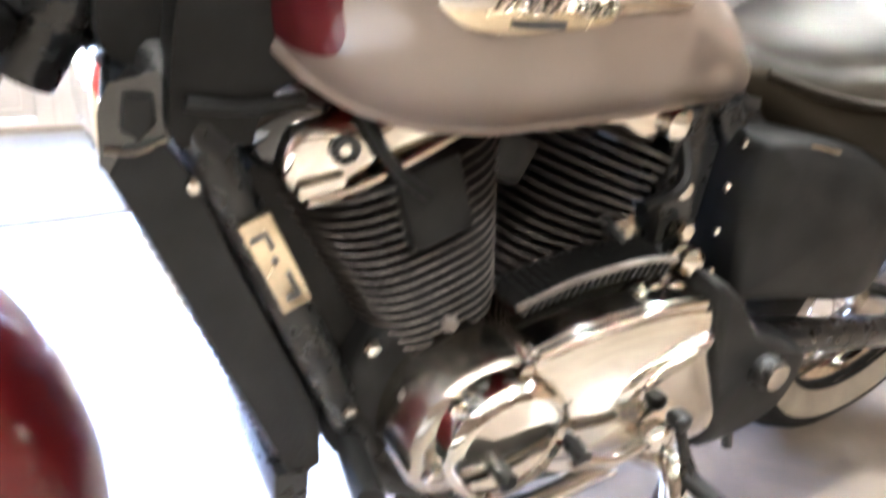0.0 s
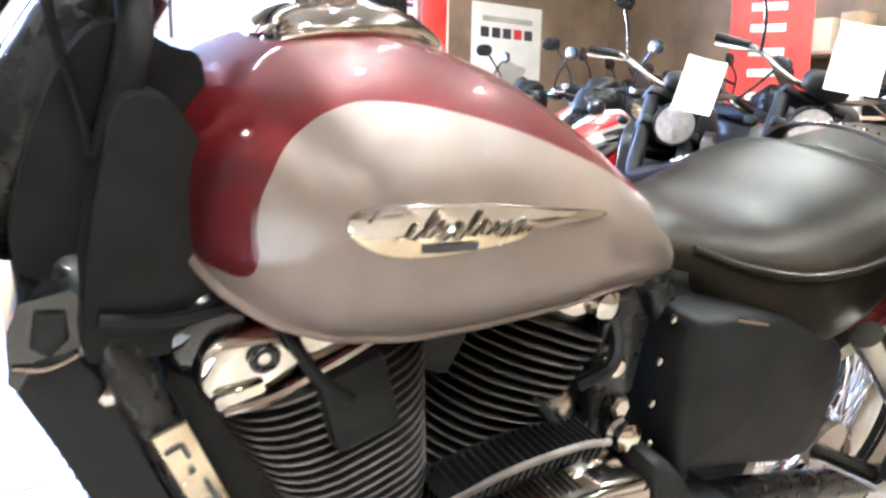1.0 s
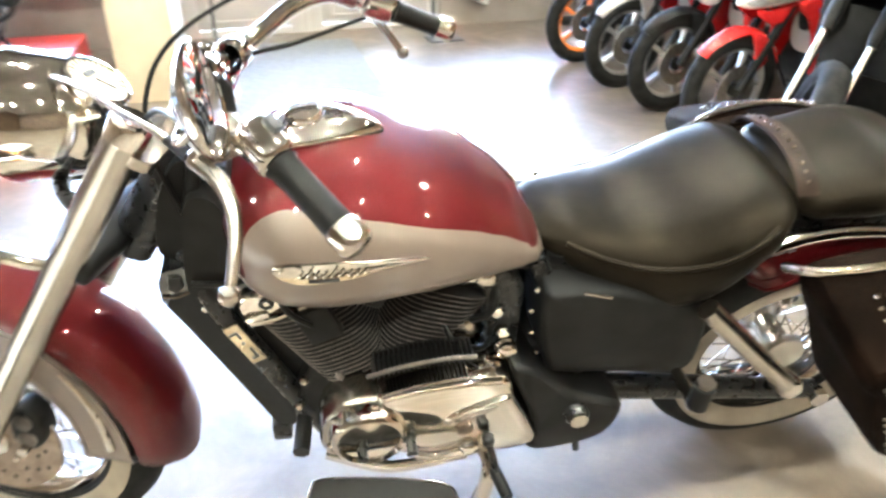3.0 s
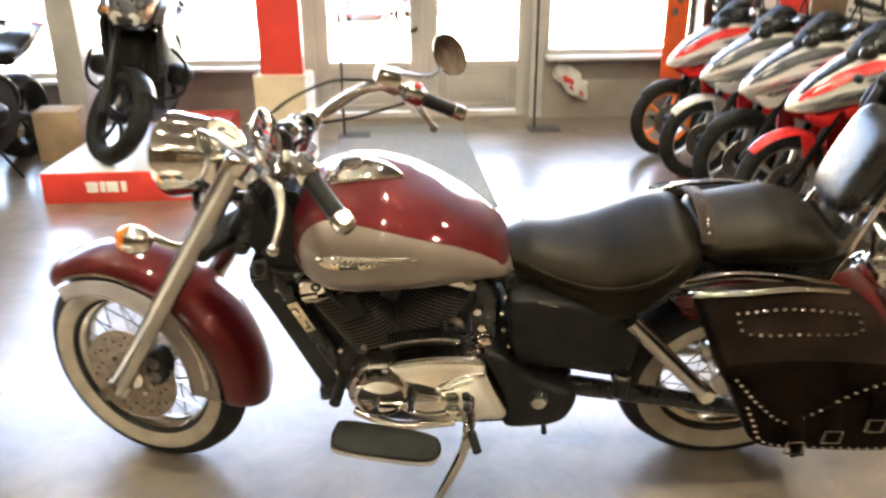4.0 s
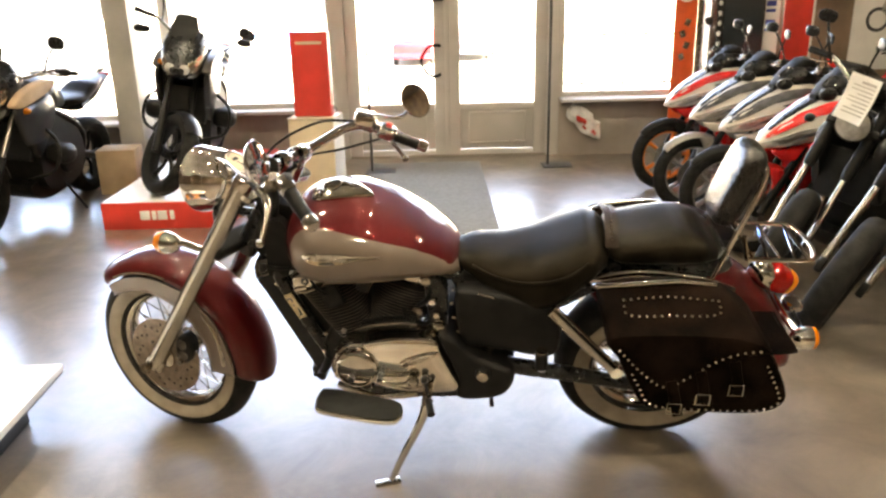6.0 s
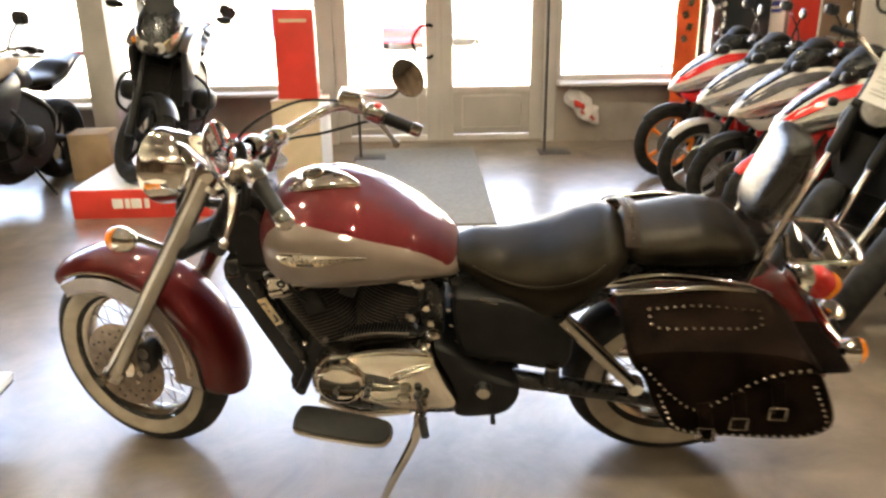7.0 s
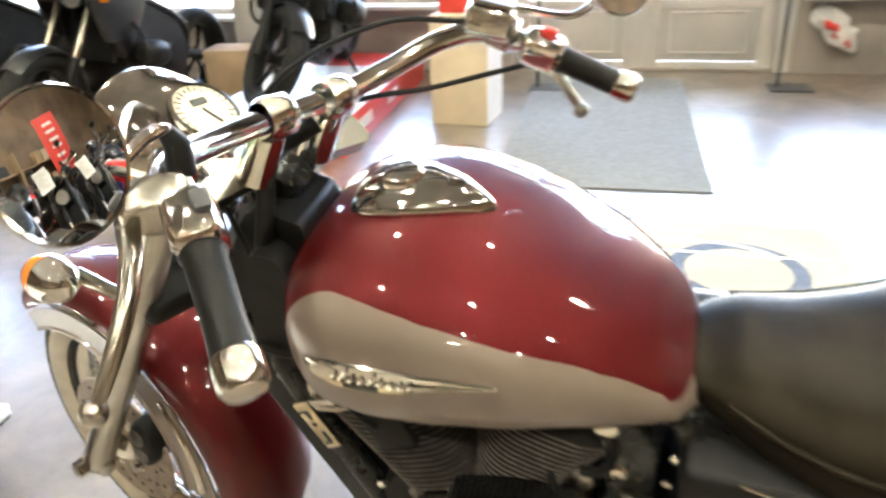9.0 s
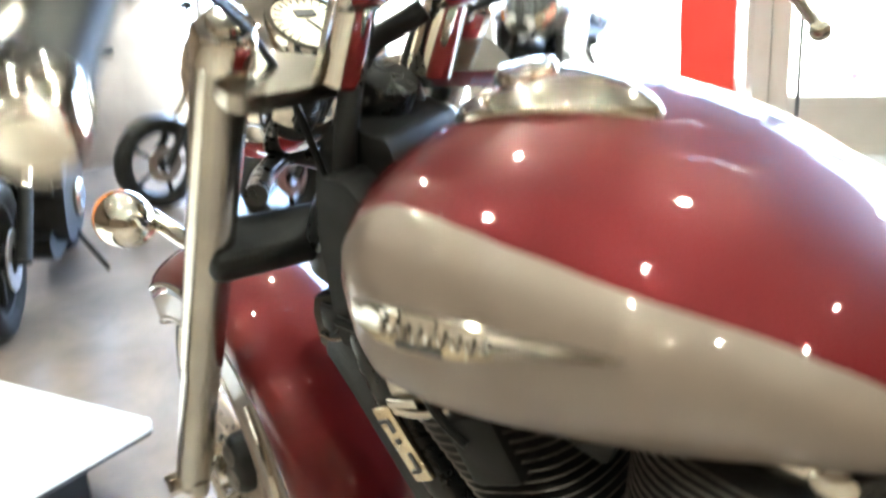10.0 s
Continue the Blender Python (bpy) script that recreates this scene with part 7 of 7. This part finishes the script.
part("foot", B((0.30, 0.22, 0.03), pose(0.02, 0, 0.015), 0.004), MATT, ban)
part("pole", T([(0.02, 0.015, 0.03), (0.02, 0.015, 2.02)], 0.010, 8), SATIN, ban)
cooler = thing("drinks_cooler", FAC @ pose(2.62, -0.24, 0), "tall black drinks cooler with bottles behind glass", "cooler")
part("cabinet", B((0.42, 0.40, 1.95), pose(0, 0.0, 0.985), 0.01), BLACK, cooler)
part("door_glass", B((0.34, 0.008, 1.45), pose(0.02, -0.205, 0.98)), DARKGLASS, cooler)
for k in range(13):
    part("white_dot", E((-0.185, -0.205, 0.62 + 0.085 * k), (0.016, 0.006, 0.022), None, 10, 8), WHITEB, cooler)
ban2 = thing("white_banner", FAC @ pose(2.93, -0.30, 0), "white banner with large violet printed blocks", "banner", "banners in the corner")
part("cloth", B((0.17, 0.012, 1.75), pose(0, 0, 1.15), 0.003), PAPER, ban2)
for k, z in enumerate((1.82, 1.66, 1.50, 1.34, 1.18)):
    m = pose(0, -0.0075, z)
    part("printed_block", B((0.085, 0.004, 0.046), m @ pose(0, 0, 0.030)), SCOOT_BLUE, ban2)
    part("printed_block", B((0.085, 0.004, 0.030), m @ pose(0, 0, -0.030)), SCOOT_BLUE, ban2)
part("foot", B((0.22, 0.2, 0.03), pose(0, 0.02, 0.015), 0.004), MATT, ban2)
part("pole", T([(0, 0.015, 0.03), (0, 0.015, 2.02)], 0.010, 8), SATIN, ban2)
ban3 = thing("red_banner", FAC @ pose(3.16, -0.34, 0), "plain red banner with white edge in the corner", "banner", "banners in the corner")
part("cloth", B((0.25, 0.012, 1.75), pose(0, 0, 1.15), 0.003), REDP, ban3)
part("edge_strip", B((0.02, 0.013, 1.75), pose(0.136, 0, 1.15)), PAPER, ban3)
part("foot", B((0.24, 0.2, 0.03), pose(0, 0.02, 0.015), 0.004), MATT, ban3)
part("pole", T([(0, 0.015, 0.03), (0, 0.015, 2.02)], 0.010, 8), SATIN, ban3)
# tall red banner by the side wall with white printed bars
big = thing("tall_red_banner", pose(5.42, 2.86, 0, 0, 0, -58), "tall red banner with large white printed bars", "banner")
part("cloth", B((0.56, 0.012, 2.0), pose(0, 0, 1.25), 0.003), REDP, big)
for k, z in enumerate((1.98, 1.66, 1.34, 1.02)):
    part("printed_bar", B((0.24, 0.004, 0.055), pose(-0.02, -0.008, z + 0.075), 0.001), PAPER, big)
    part("printed_bar", B((0.24, 0.004, 0.055), pose(-0.02, -0.008, z - 0.075), 0.001), PAPER, big)
part("foot", B((0.5, 0.3, 0.03), pose(0, 0.02, 0.015), 0.004), MATT, big)
part("pole", T([(0, 0.015, 0.03), (0, 0.015, 2.3)], 0.012, 8), SATIN, big)
# poster on the brown wall
wp = thing("wall_poster", FAC @ pose(4.25, -0.012, 1.35), "white poster with motorcycle drawing on the wall", "poster")
part("board", B((0.86, 0.016, 1.20), None, 0.003), PAPER, wp)
part("headline_bar", B((0.62, 0.003, 0.05), pose(0.0, -0.0095, 0.46)), COLUMN, wp)
for k in range(5):
    part("headline_block", B((0.10, 0.003, 0.09), pose(-0.28 + 0.135 * k, -0.0095, 0.34, 0, 0, 0)), INK if k != 3 else REDP, wp)
for cx, cz, r in ((-0.20, -0.15, 0.11), (0.20, -0.15, 0.11)):
    part("drawn_wheel", L([(r - 0.03, 0.0), (r, 0.0), (r, 0.003), (r - 0.03, 0.003)], 28, at((cx, -0.008, cz), (0, -1, 0))), INK, wp)
part("drawn_body", P(curve_outline([(-0.18, -0.05), (-0.05, 0.10), (0.12, 0.06), (0.24, 0.02), (0.10, -0.12), (-0.06, -0.14)], 4), -0.009, -0.011), COLUMN, wp)
# shelf with parts boxes on the side wall
shelf = thing("wall_shelf", pose(0.55, 0, 0, 0, 0, TURN) @ pose(5.90, 1.6, 0), "brown shelf with beige boxes by the wall", "shelf")
for z in (0.45, 0.95, 1.45):
    part("board", B((0.36, 2.4, 0.03), pose(0, 0, z), 0.003), CARDBOARD, shelf)
for y in (-1.18, 0, 1.18):
    part("upright", B((0.34, 0.03, 1.9), pose(0.0, y, 0.95), 0.003), CARDBOARD, shelf)
random.seed(4)
first_carton = None
for z in (0.465, 0.965, 1.465):
    y = -1.05
    while y < 1.0:
        w, h = random.uniform(0.14, 0.30), random.uniform(0.14, 0.32)
        if random.random() < 0.75 and abs(y + w / 2) > 0.2:
            bx = part("parts_box", B((0.26, w, h), pose(0, 0, h / 2), 0.004), random.choice((BEIGE, CARDBOARD, PAPER, INK, MATT)))
            bx.matrix_world = pose(0.55, 0, 0, 0, 0, TURN) @ pose(5.90 - 0.02, 1.6 + y + w / 2, z)
            tagged(bx, "small parts box standing on the wall shelf", "box", "boxes on the shelf")
        y += w + random.uniform(0.02, 0.08)

# ---------------------------------------------------------------- outside
def car(name, m, paint, label):
    ob = thing(name, m, label, "car", "cars parked outside")
    low = [(-2.1, 0.55), (-2.05, 0.30), (2.0, 0.30), (2.1, 0.55), (2.08, 0.82), (1.15, 0.95), (0.55, 1.42), (-0.95, 1.44), (-1.75, 0.98), (-2.1, 0.90)]
    part("body", P(curve_outline(low, 4), -0.85, 0.85, 0.12), paint, ob)
    for s in (-1, 1):
        part("side_glass", P([(-1.45, 0.98), (-0.90, 1.36), (0.48, 1.34), (0.95, 0.98)], s * 0.80, s * 0.853, 0.01), DARKGLASS, ob)
        for x in (-1.3, 1.3):
            wl = part("wheel", L([(0.18, -0.09), (0.30, -0.09), (0.32, -0.05), (0.32, 0.05), (0.30, 0.09), (0.18, 0.09)], 28, at((x, s * 0.78, 0.32), (0, 1, 0))), RUBBER, ob)
            part("rim", L([(0.001, -0.06), (0.19, -0.07), (0.19, 0.07), (0.001, 0.06)], 24, at((x, s * 0.80, 0.32), (0, 1, 0))), SILVERP, wl)
        part("headlamp", E((2.0, s * 0.62, 0.68), (0.10, 0.18, 0.08), None, 14, 10, 2.6), LENS, ob)
        part("tail_lamp", E((-2.03, s * 0.66, 0.80), (0.07, 0.14, 0.10), None, 14, 10, 2.6), REDLENS, ob)
    part("rear_glass", P([(-1.78, 1.02), (-1.0, 1.42), (-0.97, 1.38), (-1.72, 1.0)], -0.68, 0.68), DARKGLASS, ob)
    part("bumper", B((0.10, 1.6, 0.16), pose(2.06, 0, 0.44), 0.04, 3), MATT, ob)
    part("bumper", B((0.10, 1.6, 0.16), pose(-2.06, 0, 0.44), 0.04, 3), MATT, ob)
    return ob


car("parked_car", FAC @ pose(-0.65, 28.5, -1.5, 0, 0, 84), CARRED, "red hatchback parked in the sunlit yard")
car("parked_car", FAC @ pose(1.95, 30.2, -1.5, 0, 0, 80), CARGREY, "grey hatchback parked in the sunlit yard")
car("parked_car", FAC @ pose(-15.5, 26.0, -1.5, 0, 0, 10), CARGREY, "grey car parked far across the yard")
fence = thing("terrace_railing", FAC @ pose(5.4, 5.0, -0.02), "thin dark metal railing along the terrace edge", "fence")
part("top_rail", B((7.6, 0.04, 0.04), pose(0, 0, 0.86), 0.005), IRON, fence)
part("bottom_rail", B((7.6, 0.04, 0.04), pose(0, 0, 0.12), 0.005), IRON, fence)
for k in range(24):
    part("bar", T([(-3.75 + 0.325 * k, 0, 0.0), (-3.75 + 0.325 * k, 0, 1.25)], 0.013, 6), IRON, fence)
house = thing("far_building", FAC @ pose(-4, 48, -1.5), "long plain building across the yard", "building")
part("wall", B((60, 8, 9.0), pose(0, 0, 4.5), 0.02), FACADE, house)
part("roof", B((61, 9, 0.4), pose(0, 0, 9.2), 0.05), COLUMN, house)
for k in range(12):
    for z in (2.0, 5.6):
        part("window", B((1.6, 0.1, 1.7), pose(-26 + 4.7 * k, -4.02, z + 0.6), 0.02), DARKGLASS, house)
tarp = thing("blue_container", FAC @ pose(-8.2, 36, -1.5), "blue container standing in the yard", "container")
part("box", B((2.1, 2.4, 2.9), pose(0, 0, 1.45), 0.03), mat("blue_container_paint", (0.012, 0.05, 0.20), rough=0.5, var=0.1, scale=2), tarp)
for k in range(14):
    part("rib", B((0.05, 0.04, 2.7), pose(-0.97 + 0.149 * k, -1.215, 1.45), 0.01), tarp.children[0].data.materials[0], tarp)
